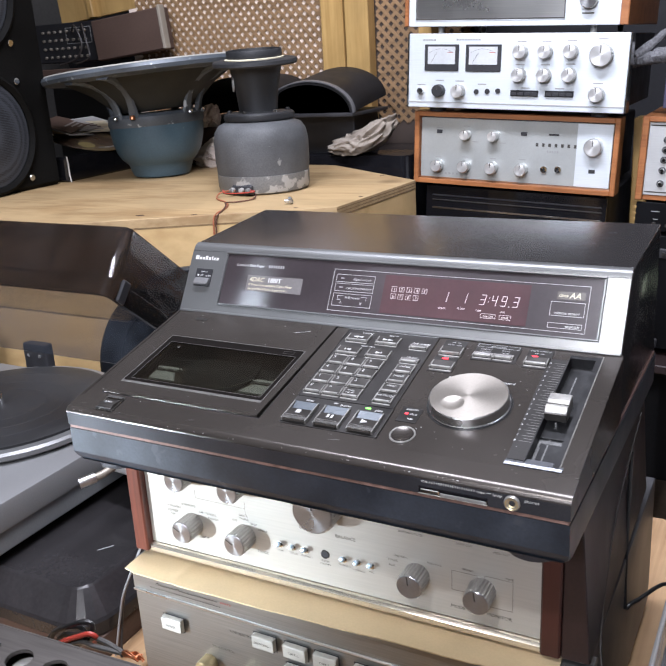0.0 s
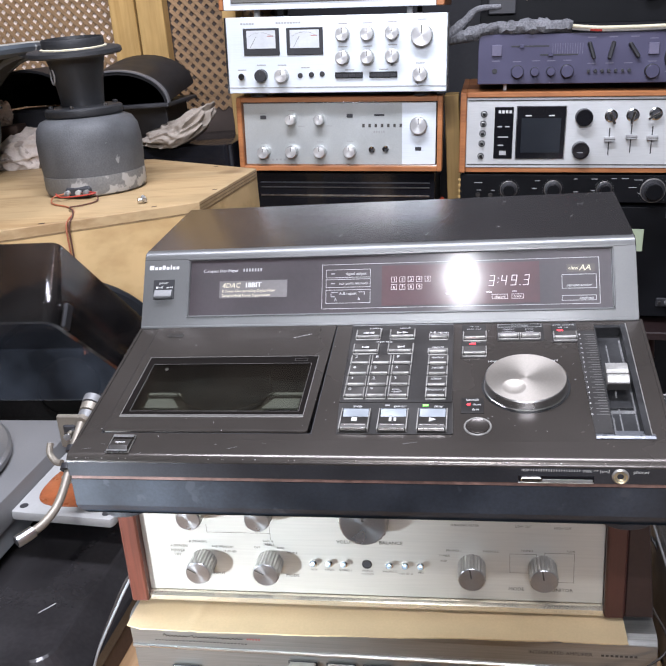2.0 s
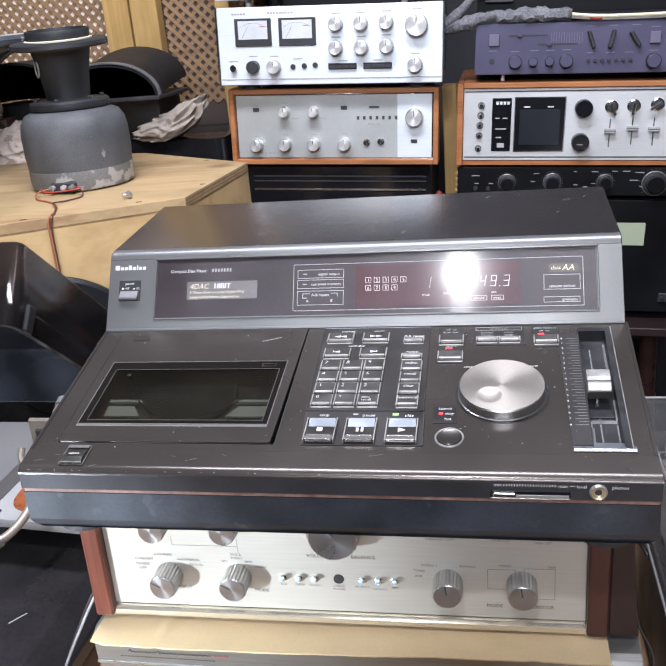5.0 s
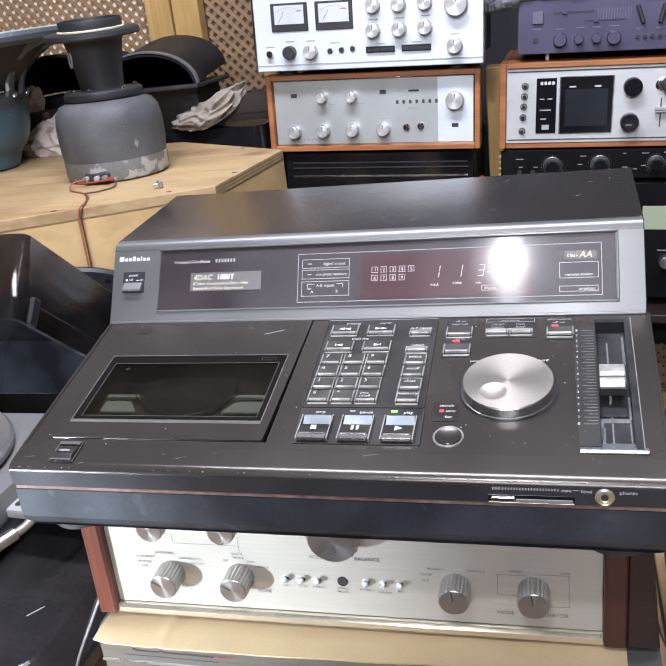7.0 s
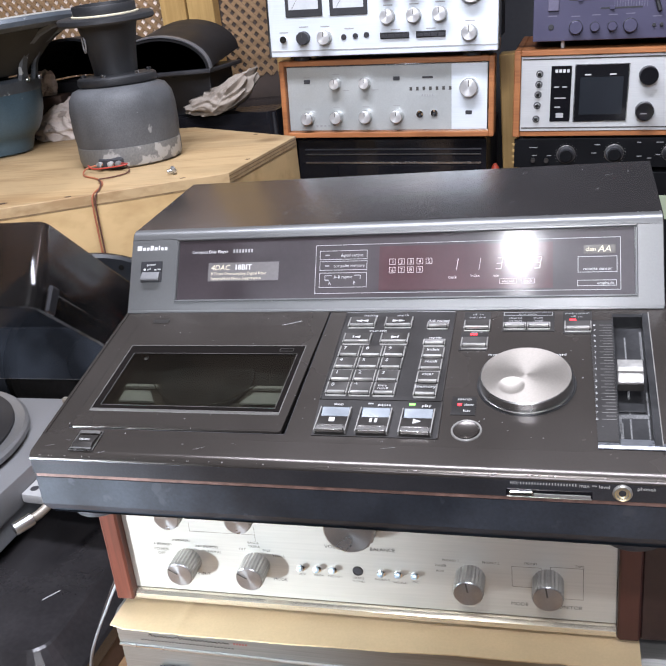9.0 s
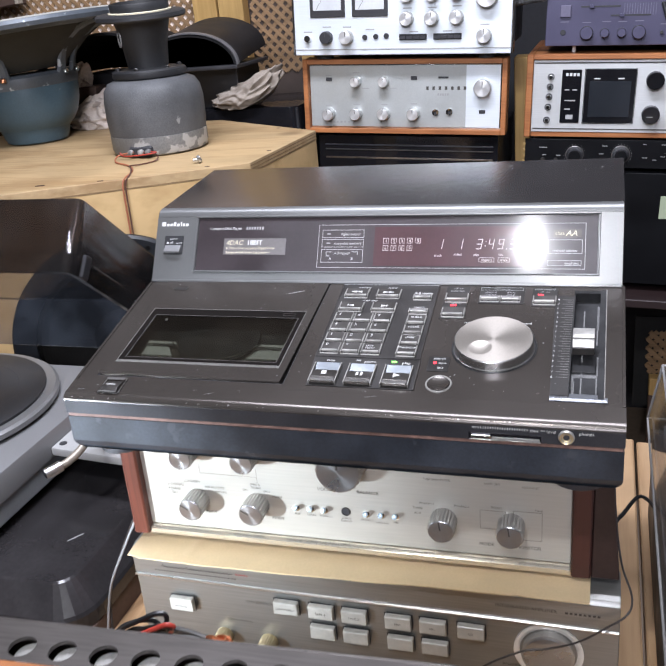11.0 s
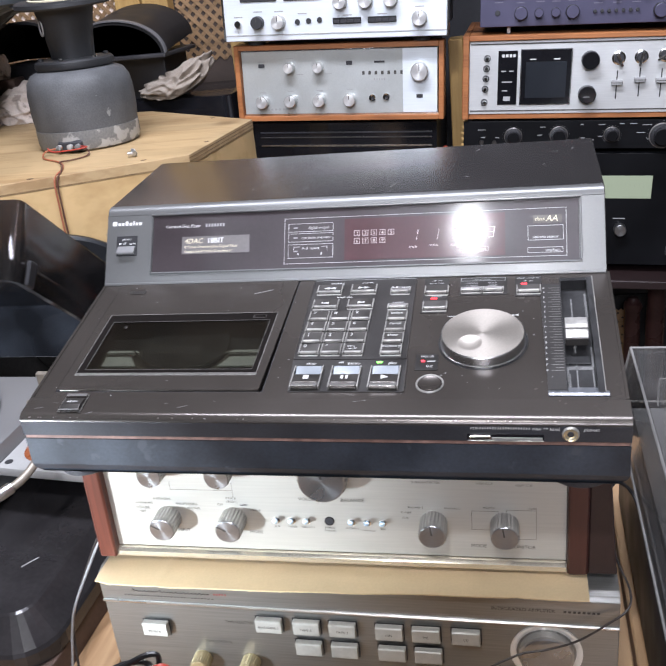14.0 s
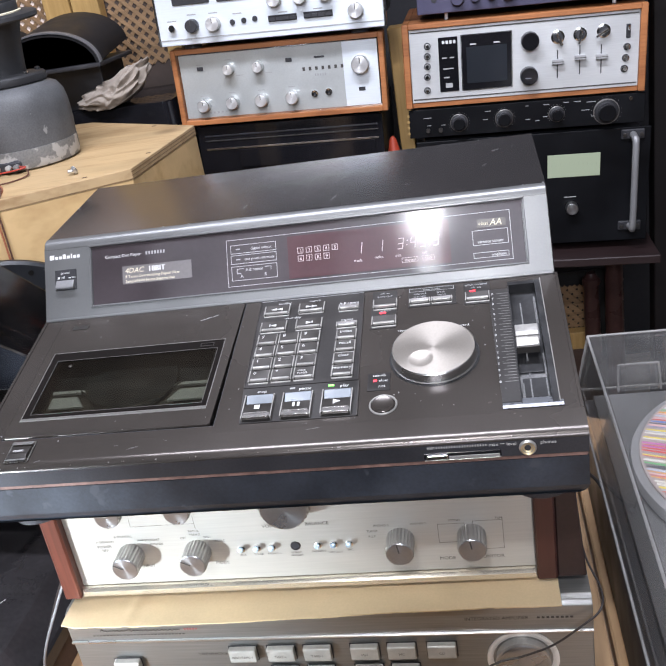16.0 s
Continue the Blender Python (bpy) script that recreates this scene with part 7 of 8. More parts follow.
def lattice(name, x0, x1, z0, z1, y, pitch=0.0265, wide=0.0088, label="fine wooden lattice panel on the wall"):
    """Two layers of diagonal slats, each slat cut to the frame."""
    t = thing(name, pose((x0 + x1) / 2, y, z0), label, "lattice panel")
    w, h = x1 - x0, z1 - z0
    for layer, sign in ((0, 1), (1, -1)):
        n = int((w + h) / pitch)
        for i in range(1, n):
            c = i * pitch
            # a slat along z = sign * x + offset, cut at the frame
            if sign > 0:
                xa, xb = max(0, c - h), min(w, c)
                pa, pb = (xa, h - (c - xa)), (xb, h - (c - xb))
            else:
                xa, xb = max(0, c - h), min(w, c)
                pa, pb = (xa, c - xa), (xb, c - xb)
            k = math.hypot(pb[0] - pa[0], pb[1] - pa[1])
            if k < 0.01:
                continue
            a = math.atan2(pb[1] - pa[1], pb[0] - pa[0])
            m = Matrix.Translation(((pa[0] + pb[0]) / 2 - w / 2, -0.0014 - layer * 0.0026, (pa[1] + pb[1]) / 2)) @ Matrix.Rotation(-a, 4, "Y")
            part("slat", b_box((0, 0, 0), (k, 0.0025, wide), 0, m), LATT, t)
    return t


def back_wall_dressing():
    lattice("lattice_panel", -1.42, -0.790, 0.0, 0.66, 1.60)
    lattice("lattice_panel", -0.655, -0.40, 0.155, 0.66, 1.60)
    setting("backing_board_1", b_span(-1.45, -0.70, 1.6002, 1.63, -0.2, 0.9), surf("pale_pink_board", (0.80, 0.67, 0.58), 0.8, 0.0, (60, 0.05), (5, 0.45)), "pale board behind the lattice", "wall board")
    # this half of the backing is coloured dark to stand for shade
    setting("backing_board_2", b_span(-0.698, -0.40, 1.6002, 1.63, -0.2, 0.9), surf("shaded_board", (0.060, 0.042, 0.034), 0.8, 0.0, (60, 0.05), (5, 0.45)), "board behind the lattice, coloured dark for the shade there", "wall board")
    t = thing("wall_post", pose(-0.725, 1.57, FLOOR_Z), "yellow pine post of two boards", "post")
    part("board", b_span(-0.065, -0.002, -0.020, 0.020, 0, 2.2, 0.002), PINE, t)
    part("board", b_span(0.003, 0.068, -0.020, 0.020, 0, 2.2, 0.002), PINE, t)
    lattice("low_lattice", 0.310, 0.425, -0.650, -0.535, 1.62, 0.024, 0.0115, "coarse lattice piece low behind the rack")
    setting("low_backing", b_span(0.28, 0.46, 1.63, 1.64, -0.75, -0.50), surf("black_backing", (0.01, 0.01, 0.01), 0.9), "dark backing behind the low lattice", "wall board")
    t = thing("wood_block", pose(0.362, 1.60, FLOOR_Z), "yellow wooden block beside the rack", "wood block")
    part("block", b_span(-0.045, 0.045, -0.02, 0.015, 0.352, 0.400, 0.003), PINE, t)
    part("dark_foot", b_span(-0.045, 0.045, -0.018, 0.015, 0, 0.3518, 0.003), BROWNBOX, t, "dark brown lower part")
    redwood = surf("dark_red_wood", (0.048, 0.022, 0.020), 0.3, 0.0, (200, 0.15), (14, 0.25))
    for x, r, h in ((0.465, 0.0225, 0.640), (0.411, 0.0195, 0.575)):
        t = thing("turned_leg", pose(x, 1.55, FLOOR_Z), "dark red turned wooden leg with a ringed collar", "furniture leg", "turned legs")
        part("leg", b_lathe([(r, 0), (r, h - 0.10), (r * 0.92, h - 0.040), (r * 0.98, h - 0.028)], None, 28), redwood, t, "", True)
        part("collar", b_lathe([(r * 1.08, h - 0.030), (r * 1.14, h - 0.022), (r * 1.08, h - 0.014), (r * 0.8, h - 0.010), (r * 0.55, h), (0, h)], None, 28), redwood, t, "", True)


back_wall_dressing()


def cable(points, r, material, label, category="cable", seg=8):
    ob = link("cable", b_tube(points, r, seg), material, smooth=True)
    return tagged(ob, label, category)


def left_clutter():
    t = thing("loudspeaker", pose(-1.250, 0.755, PLY_Z, 0, 0, 90), "black loudspeaker cabinet with round metal grilles", "loudspeaker")
    part("cabinet", b_span(-0.195, 0.195, -0.10, 0.22, 0, 0.72, 0.01), SPEAKERBLK, t, "black cabinet")
    for z, r, mat in ((0.1275, 0.1245, GRILLE), (0.404, 0.1245, GRILLE)):
        g = part("grille_ring", b_lathe([(r, 0), (r, 0.010), (r * 0.95, 0.014), (r * 0.88, 0.008), (r * 0.88, 0)], on_face(0.005, z, -0.10), 56), SPEAKERBLK, t, "round black ring", True)
        part("grille", b_lathe([(r * 0.88, 0.004), (r * 0.6, 0.012), (0, 0.016)], on_face(0.005, z, -0.10), 48), mat, g, "fine black grille", True)
        for k in range(4):
            a = radians(45 + 90 * k)
            part("screw", b_disc(0.007, 0.005, on_face(0.005 + r * 1.14 * math.cos(a), z + r * 1.14 * math.sin(a), -0.100), 12), CHROME, g)
    t = thing("connector_panel", pose(-1.66, 1.55, 0.352), "black equipment back panel with rows of sockets", "equipment panel")
    part("panel", b_span(-0.16, 0.13, 0, 0.2, 0, 0.112, 0.002), PANEL, t, "black panel")
    for j in range(4):
        for i in range(8):
            part("socket", b_disc(0.0042, 0.006, on_face(-0.09 + i * 0.024, 0.016 + j * 0.024, 0.0), 12), BEIGE, t)
    part("print_frame", b_frame(0.0, 0.052, 0.10, 0.098, 0.0015, on_face(0, 0, -0.0005)), GREYPRINT, t)
    for k in range(2):
        cable([(-1.63 + k * 0.04, 1.545, 0.44), (-1.59 + k * 0.03, 1.515, 0.452), (-1.565 + k * 0.02, 1.51, 0.40), (-1.585 + k * 0.05, 1.50, 0.36), (-1.65 + k * 0.06, 1.50, 0.345)], 0.003, WIREDARK, "dark lead hanging from the sockets")
    t = thing("brown_box", pose(-1.375, 1.50, 0.33, 0, -5, 0), "plain dark brown box leaning on the shelf", "box")
    part("box", b_span(-0.125, 0.1198, 0, 0.05, 0.03, 0.140, 0.003), BROWNBOX, t)
    part("edge", b_span(0.120, 0.130, -0.004, 0.02, 0.03, 0.145, 0.002), surf("pale_edge_board", (0.30, 0.26, 0.21), 0.7), t, "pale edge board")
    t = thing("pine_crate", pose(-1.62, 1.60, 0.47, 0, -5, 0), "yellow pine crate above the boxes", "crate")
    part("board", b_span(-0.10, 0.20, 0, 0.02, 0, 0.30, 0.002), PINE, t)
    part("board", b_span(0.03, 0.05, -0.02, 0.0, 0, 0.30, 0.002), PINE, t)
    t = thing("side_shelf", pose(-1.55, 1.55, FLOOR_Z), "dark shelf holding boxes and panels", "shelf")
    part("shelf_board", b_span(-0.30, 0.22, -0.06, 0.25, 1.362, 1.384, 0.002), BROWNBOX, t)
    part("support", b_span(-0.30, 0.20, 0.10, 0.22, 0.0, 1.362, 0.002), BLACK, t)
    t = thing("record_crate", pose(-1.27, 1.15, PLY_Z), "gloss black crate standing on the plywood", "crate")
    part("crate", b_span(-0.16, 0.12, -0.185, 0.16, 0, 0.056, 0.004), GLOSSBLK, t, "gloss black crate")
    cable([(-1.146, 0.968, 0.146), (-1.1455, 0.969, 0.125), (-1.146, 0.9695, 0.105), (-1.144, 0.970, 0.0885)], 0.0016, WIREWHT, "thin white lead hanging down the crate")
    m = pose(-1.245, 1.130, 0.1560, 0, 17, 0)
    d = thing("picture_disc", m, "printed brown picture disc lying on the black crate", "record")
    part("disc", b_disc(0.105, 0.003, pose(0, 0, 0.017), 56), surf("brown_picture_print", (0.075, 0.050, 0.036), 0.3, 0.0, (60, 0.4), (22, 0.5), wear=(16, 0.6, (0.20, 0.15, 0.08))), d, "brown printed disc")
    part("yellow_patch", b_disc(0.020, 0.0006, pose(0.055, -0.052, 0.0205), 24), surf("ochre_print", (0.46, 0.38, 0.17), 0.5), d, "ochre printed patch")
    for i in range(7):
        a = -0.35 + i * 0.16
        part("print_bar", b_box((0, 0, 0), (0.006, 0.016, 0.0006), 0, pose(0.088 * math.cos(a), 0.088 * math.sin(a), 0.0206, 0, 0, math.degrees(a))), WHITEPLATE if i % 2 else GREYPRINT, d)
    for k, (dx, dy, an, mat) in enumerate(((-0.030, 0.010, 12, WHITEPLATE), (-0.042, 0.040, -24, CREAM), (-0.050, 0.075, 8, GREYPRINT), (-0.046, -0.005, 30, BROWNBOX))):
        p = thing("paper_sheet", pose(-1.240 + dx, 1.120 + dy, 0.1870 + 0.006 * k, -6 + 3 * k, 16, an), "loose printed paper on a pile above the crate", "paper", "loose papers")
        part("sheet", b_box((0, 0, 0.001), (0.085, 0.175, 0.0009), 0.0), mat, p)
        for j in range(3):
            part("print_bar", b_box((0.010 + j * 0.012, 0.02, 0.0017), (0.005, 0.10 - 0.03 * j, 0.0004), 0.0), GREYPRINT if mat != GREYPRINT else BROWNBOX, p)
    b = thing("small_box", pose(-0.985, 1.290, PLY_Z, 0, 0, 8), "small dark brown card box behind the drivers", "box")
    part("box", b_span(-0.055, 0.055, -0.03, 0.03, 0, 0.090, 0.002), BROWNBOX, b)
    crumpled("rag", pose(-0.975, 1.285, PLY_Z + 0.0905, 0, 0, 0), (0.034, 0.026, 0.045), 5.0, PALECLOTH, 0.0, "small pale rag on a card box")


left_clutter()


# ---- turntables ----
def silver_turntable():
    z0 = -0.205
    t = thing("turntable", pose(-0.66, 0.24, z0), "silver turntable with a black platter mat and open smoked lid", "turntable")

    def L(x, y, z):
        return (x + 0.66, y - 0.24, z - z0)

    part("plinth", b_slab([(-0.26, -0.26), (0.208, -0.26), (0.208, 0.215), (-0.26, 0.215)], 0.034, 0.070, 0.004), PLINTH, t, "silver plinth", True)
    part("sub_plinth", b_slab([(-0.255, -0.255), (0.203, -0.255), (0.203, 0.210), (-0.255, 0.210)], 0.006, 0.034, 0.002), surf("dark_grey_sub_plinth", (0.16, 0.165, 0.17), 0.5), t, "darker sub-plinth")
    part("rear_ledge", b_slab([(0.208, 0.165), (0.36, 0.165), (0.36, 0.215), (0.208, 0.215)], 0.034, 0.070, 0.003), PLINTH, t)
    for x in (-0.22, 0.17):
        for y in (-0.22, 0.17):
            part("foot", b_disc(0.02, 0.008, pose(x, y, -0.001)), BLACK, t)
    c = (0.005, 0.045)
    part("platter", b_lathe([(0, 0.072), (0.166, 0.072), (0.172, 0.076), (0.172, 0.082), (0.168, 0.085), (0.150, 0.085), (0, 0.084)], pose(*c, 0), 96), surf("satin_platter_metal", (0.22, 0.22, 0.22), 0.42, 0.5), t, "satin metal platter", True)
    part("mat", b_lathe([(0.156, 0.0852), (0.156, 0.0885), (0.152, 0.0895), (0.10, 0.0893), (0.05, 0.0895), (0, 0.0895)], pose(*c, 0), 96), RUBBER, t, "black rubber mat", True)
    for r in (0.06, 0.09, 0.12):
        part("mat_ring", b_lathe([(r, 0.0893), (r + 0.001, 0.0896), (r + 0.002, 0.0893)], pose(*c, 0), 72), RUBBER, t)
    part("spindle", b_lathe([(0.0036, 0.088), (0.0036, 0.104), (0.002, 0.108), (0, 0.109)], pose(*c, 0), 16), CHROME, t, "chrome spindle", True)
    # arm plate with its oval cut-out
    ap = part("arm_plate", b_slab([(0.208, 0.018), (0.3350, 0.006), (0.3380, 0.012), (0.3380, 0.160), (0.208, 0.160)], 0.039, 0.0505, 0.003), surf("grey_white_enamel", (0.36, 0.36, 0.355), 0.4, 0.0, (300, 0.03), (10, 0.08)), t, "white enamelled arm plate", True)
    part("plate_support", b_slab([(0.208, 0.07), (0.29, 0.07), (0.29, 0.15), (0.208, 0.15)], 0.002, 0.039, 0.002), BLACK, ap)
    oval = [(0.275 + 0.052 * math.copysign(abs(math.cos(a)) ** 0.6, math.cos(a)), 0.082 + 0.052 * math.copysign(abs(math.sin(a)) ** 0.75, math.sin(a))) for a in np.linspace(0, 2 * math.pi, 40, endpoint=False)]
    part("lacquered_inlay", b_slab(oval, 0.0500, 0.0512, 0.0), RUST, ap, "orange-brown lacquered inlay")
    for x, y in ((0.219, 0.030), (0.326, 0.018)):
        part("screw_hole", b_disc(0.005, 0.0008, pose(x, y, 0.0505), 16), BLACK, ap)
    # tone arm
    arm = part("tone_arm", b_tube([L(-0.373, 0.146, -0.117), L(-0.366, 0.157, -0.1155), L(-0.358, 0.172, -0.113), L(-0.352, 0.195, -0.105), L(-0.351, 0.222, -0.088), L(-0.353, 0.250, -0.068), L(-0.352, 0.275, -0.050)], 0.0046, 14), BEIGE, t, "beige curved tone arm tube", True)
    part("arm_collar", b_tube([L(-0.3735, 0.1455, -0.1172), L(-0.3680, 0.153, -0.116), L(-0.3635, 0.161, -0.1148)], 0.0064, 16), ALU, arm, "bright metal collar", True)
    part("collar_hole", b_tube([L(-0.3742, 0.1447, -0.1173), L(-0.3735, 0.1457, -0.1171)], 0.0045, 12), BLACK, arm)
    for y, z in ((0.228, -0.083), (0.246, -0.071)):
        part("clamp", b_tube([L(-0.352, y, z), L(-0.352, y + 0.005, z + 0.004)], 0.0082, 14), BLACK, arm, "dark clamp ring", True)
    part("rear_tube", b_tube([L(-0.352, 0.275, -0.050), L(-0.351, 0.292, -0.047), L(-0.350, 0.310, -0.039)], 0.0075, 14), BEIGE, arm, "", True)
    for k in range(3):
        y = 0.284 + k * 0.010
        part("counterweight_ring", b_tube([L(-0.3515, y, -0.0520 + k * 0.0050), L(-0.3510, y + 0.008, -0.0480 + k * 0.0050)], 0.0118 - 0.0006 * (2 - k), 20), BEIGE if k % 2 else PLINTH, arm, "ringed counterweight", True)
    br = part("arm_bracket", b_box((0, 0, 0), (0.034, 0.006, 0.040), 0.002, Matrix.Translation(L(-0.366, 0.280, -0.062))), BEIGE, arm, "beige bearing bracket")
    part("bracket_notch", b_box((0, 0, 0), (0.016, 0.007, 0.018), 0.002, Matrix.Translation(L(-0.368, 0.2785, -0.062))), BLACK, br)
    part("bearing", b_disc(0.005, 0.012, Matrix.Translation(L(-0.366, 0.276, -0.062)) @ FRONT, 16), CHROME, br)
    part("arm_hook", b_tube([L(-0.386, 0.262, -0.068), L(-0.386, 0.256, -0.078), L(-0.378, 0.252, -0.086), L(-0.370, 0.250, -0.086)], 0.0038, 10), BEIGE, arm, "curled arm rest hook", True)
    part("pillar", b_lathe([(0.016, 0), (0.016, 0.012), (0.010, 0.014), (0.009, 0.075), (0.012, 0.078), (0.012, 0.086), (0, 0.086)], Matrix.Translation(L(-0.352, 0.290, -0.1538)), 24), BEIGE, arm, "arm pillar", True)
    part("pillar_clamp", b_box((0, 0, 0), (0.036, 0.030, 0.010), 0.002, Matrix.Translation(L(-0.362, 0.272, -0.112))), ALU, arm)
    # open lid, tipped up about the hinges
    deep, d, th = 0.333, 0.085, 0.003
    ay, az, up = 0.2035, 0.1725, Vector((0, -0.7705, 0.6374))
    M = Matrix(((1, 0, 0, 0), (0, up.y, -up.z, ay - up.y * deep - 0.24), (0, up.z, up.y, az - up.z * deep - z0), (0, 0, 0, 1)))
    # local: x across, y from hinge to front, z from the lid's roof to its rim
    x0, x1 = -0.262, 0.3790

    def ring(bm, inset, z, r):
        pts = []
        for cx, cy, a0 in ((x1 - inset - r, inset + r, -90), (x1 - inset - r, deep + 0.018 - inset - r, 0), (x0 + inset + r, deep + 0.018 - inset - r, 90), (x0 + inset + r, inset + r, 180)):
            pts += [bm.verts.new((cx + r * math.cos(radians(a0 + k * 11.25)), cy + r * math.sin(radians(a0 + k * 11.25)), z)) for k in range(9)]
        return pts

    def shell(levels, back=False):
        bm = bmesh.new()
        rings = [ring(bm, *lv) for lv in levels]
        for a, b in zip(rings, rings[1:] + rings[:1]):
            for k in range(len(a)):
                m2 = (k + 1) % len(a)
                if (m2 == 0) == back:
                    bm.faces.new((a[k], a[m2], b[m2], b[k]))
        bmesh.ops.recalc_face_normals(bm, faces=bm.faces)
        bmesh.ops.transform(bm, matrix=M, verts=bm.verts)
        return bm

    bm = bmesh.new()
    lo, hi = ring(bm, 0.0195, 0.0005, 0.006), ring(bm, 0.0195, 0.0035, 0.006)
    bm.faces.new(lo), bm.faces.new(hi[::-1])
    for k in range(len(lo)):
        m2 = (k + 1) % len(lo)
        bm.faces.new((lo[k], lo[m2], hi[m2], hi[k]))
    bmesh.ops.recalc_face_normals(bm, faces=bm.faces)
    bmesh.ops.transform(bm, matrix=M, verts=bm.verts)
    lid = part("lid", bm, SMOKE, t, "smoked acrylic lid, propped open")
    part("lid_skirt", shell([(0.0185, 0.0, 0.008), (0.0165, 0.002, 0.009), (0.0020, d - 0.020, 0.012), (0.0050, d - 0.020, 0.009), (0.0190, 0.004, 0.006)]), SMOKESKIRT, lid, "translucent smoked skirt", True)
    part("lid_back", shell([(0.0185, 0.0, 0.008), (0.0020, d - 0.020, 0.012), (0.0050, d - 0.020, 0.009), (0.0190, 0.004, 0.006)], True), SMOKE, lid, "clearer back wall of the lid")
    part("lid_rim", shell([(0.0012, d - 0.020, 0.014), (0.0, d - 0.018, 0.014), (0.0, d, 0.014), (0.0058, d, 0.008), (0.0058, d - 0.020, 0.008)]), SMOKESKIRT, lid, "thick polished smoked rim", True)
    for ob in (lid, *lid.children):
        ob.visible_shadow = False
    part("rim_clip", b_box((x1 + 0.0004, deep - 0.004, d - 0.012), (0.0044, 0.012, 0.024), 0.0012, M), surf("black_clip", (0.030, 0.030, 0.033), 0.35), lid, "black plastic clip")
    for x in (-0.215, -0.080):
        h = part("hinge", b_box((x, 0.200, 0.100), (0.050, 0.018, 0.046), 0.004, None, 2), BLACK, t, "black lid hinge")
        part("hinge_foot", b_box((x, 0.196, 0.073), (0.056, 0.030, 0.010), 0.003), BLACK, h)
        for s in (-1, 1):
            part("hinge_screw", b_disc(0.0032, 0.003, on_face(x + s * 0.012, 0.104, 0.192), 12), CHROME, h)
    return t


silver_turntable()


def leaning_driver():
    """A round black driver leaning flat against the plywood front, on a low crate."""
    turn = math.degrees(math.atan(0.567))
    c = thing("low_crate", pose(-0.551, 0.6235, FLOOR_Z, 0, 0, turn), "plain black crate standing behind the turntables", "crate")
    part("crate", b_span(-0.16, 0.16, -0.03, 0.03, 0, -0.347 - FLOOR_Z, 0.003), BLACK, c)
    t = thing("black_driver", pose(-0.569, 0.6455, -0.1685, 0, 0, turn) @ Matrix.Diagonal((1.076, 1.0, 1.076, 1)), "round black loudspeaker driver leaning on the plywood", "loudspeaker driver")
    part("rim", b_lathe([(0.128, 0.004), (0.130, 0.018), (0.160, 0.018), (0.1645, 0.014), (0.1645, 0.006), (0.160, 0.003)], FRONT, 80), surf("blue_black_worn_rim", (0.008, 0.0095, 0.012), 0.4, 0.0, (300, 0.1), (9, 0.2), wear=(30, 0.74, (0.05, 0.055, 0.06)), spec=0.3), t, "worn blue-grey rim", True)
    part("surround", b_lathe([(0.130, 0.012), (0.122, 0.020), (0.112, 0.012)], FRONT, 72), SPEAKERBLK, t, "rubber surround", True)
    part("cone", b_lathe([(0.113, 0.012), (0.060, 0.004), (0.045, 0.003), (0.042, 0.008), (0.02, 0.014), (0, 0.015)], FRONT, 64), SPEAKERBLK, t, "black cone", True)
    for k in range(8):
        a = radians(22 + 45 * k)
        part("screw", b_disc(0.004, 0.002, FRONT @ Matrix.Translation((0.150 * math.cos(a), 0.150 * math.sin(a), 0.018)), 10), SPEAKERBLK, t)
    return t


leaning_driver()


def dark_turntable():
    """A closed turntable under a dark smoked lid, on which the silver one stands."""
    t = thing("closed_turntable", pose(-0.575, 0.24, BENCH_Z), "turntable under a closed dark smoked lid with rounded corners", "turntable")
    zt = -0.2152 - BENCH_Z

    def rounded(x0, x1, y0, y1, r):
        pts = []
        for cx, cy, a0 in ((x1 - r, y0 + r, -90), (x1 - r, y1 - r, 0), (x0 + r, y1 - r, 90), (x0 + r, y0 + r, 180)):
            pts += [(cx + r * math.cos(radians(a0 + k * 15)), cy + r * math.sin(radians(a0 + k * 15))) for k in range(7)]
        return pts

    part("base", b_slab(rounded(-0.26, 0.268, -0.178, 0.16, 0.02), 0.0, 0.030, 0.002), BROWNBOX, t, "dark base")
    # the lid's walls draw in towards a wide bevel round its flat top
    bm = bmesh.new()
    rings = []
    for inset, z, r in ((0.008, 0.032, 0.045), (0.008, zt - 0.030, 0.045), (0.010, zt - 0.026, 0.044), (0.036, zt - 0.0015, 0.024), (0.039, zt, 0.022)):
        rings.append([bm.verts.new((x, y, z)) for x, y in rounded(-0.265 + inset, 0.278 - inset, -0.188 + inset, 0.17 - inset, r)])
    for lo, hi in zip(rings, rings[1:]):
        for k in range(len(lo)):
            bm.faces.new((lo[k], lo[(k + 1) % len(lo)], hi[(k + 1) % len(lo)], hi[k]))
    bm.faces.new(rings[-1]), bm.faces.new(rings[0][::-1])
    bmesh.ops.recalc_face_normals(bm, faces=bm.faces)
    part("lid", bm, surf("smoked_lid_black", (0.022, 0.0205, 0.0215), 0.17, 0.0, (200, 0.1), (8, 0.4), spec=0.4), t, "dark smoked lid with scratches")
    part("scratch", b_bars([(0, 0, 0.020, 0.0012)], pose(0.197, -0.080, zt, 0, 0, 55)), WHITEPLATE, t, "pale scratch")
    return t


dark_turntable()


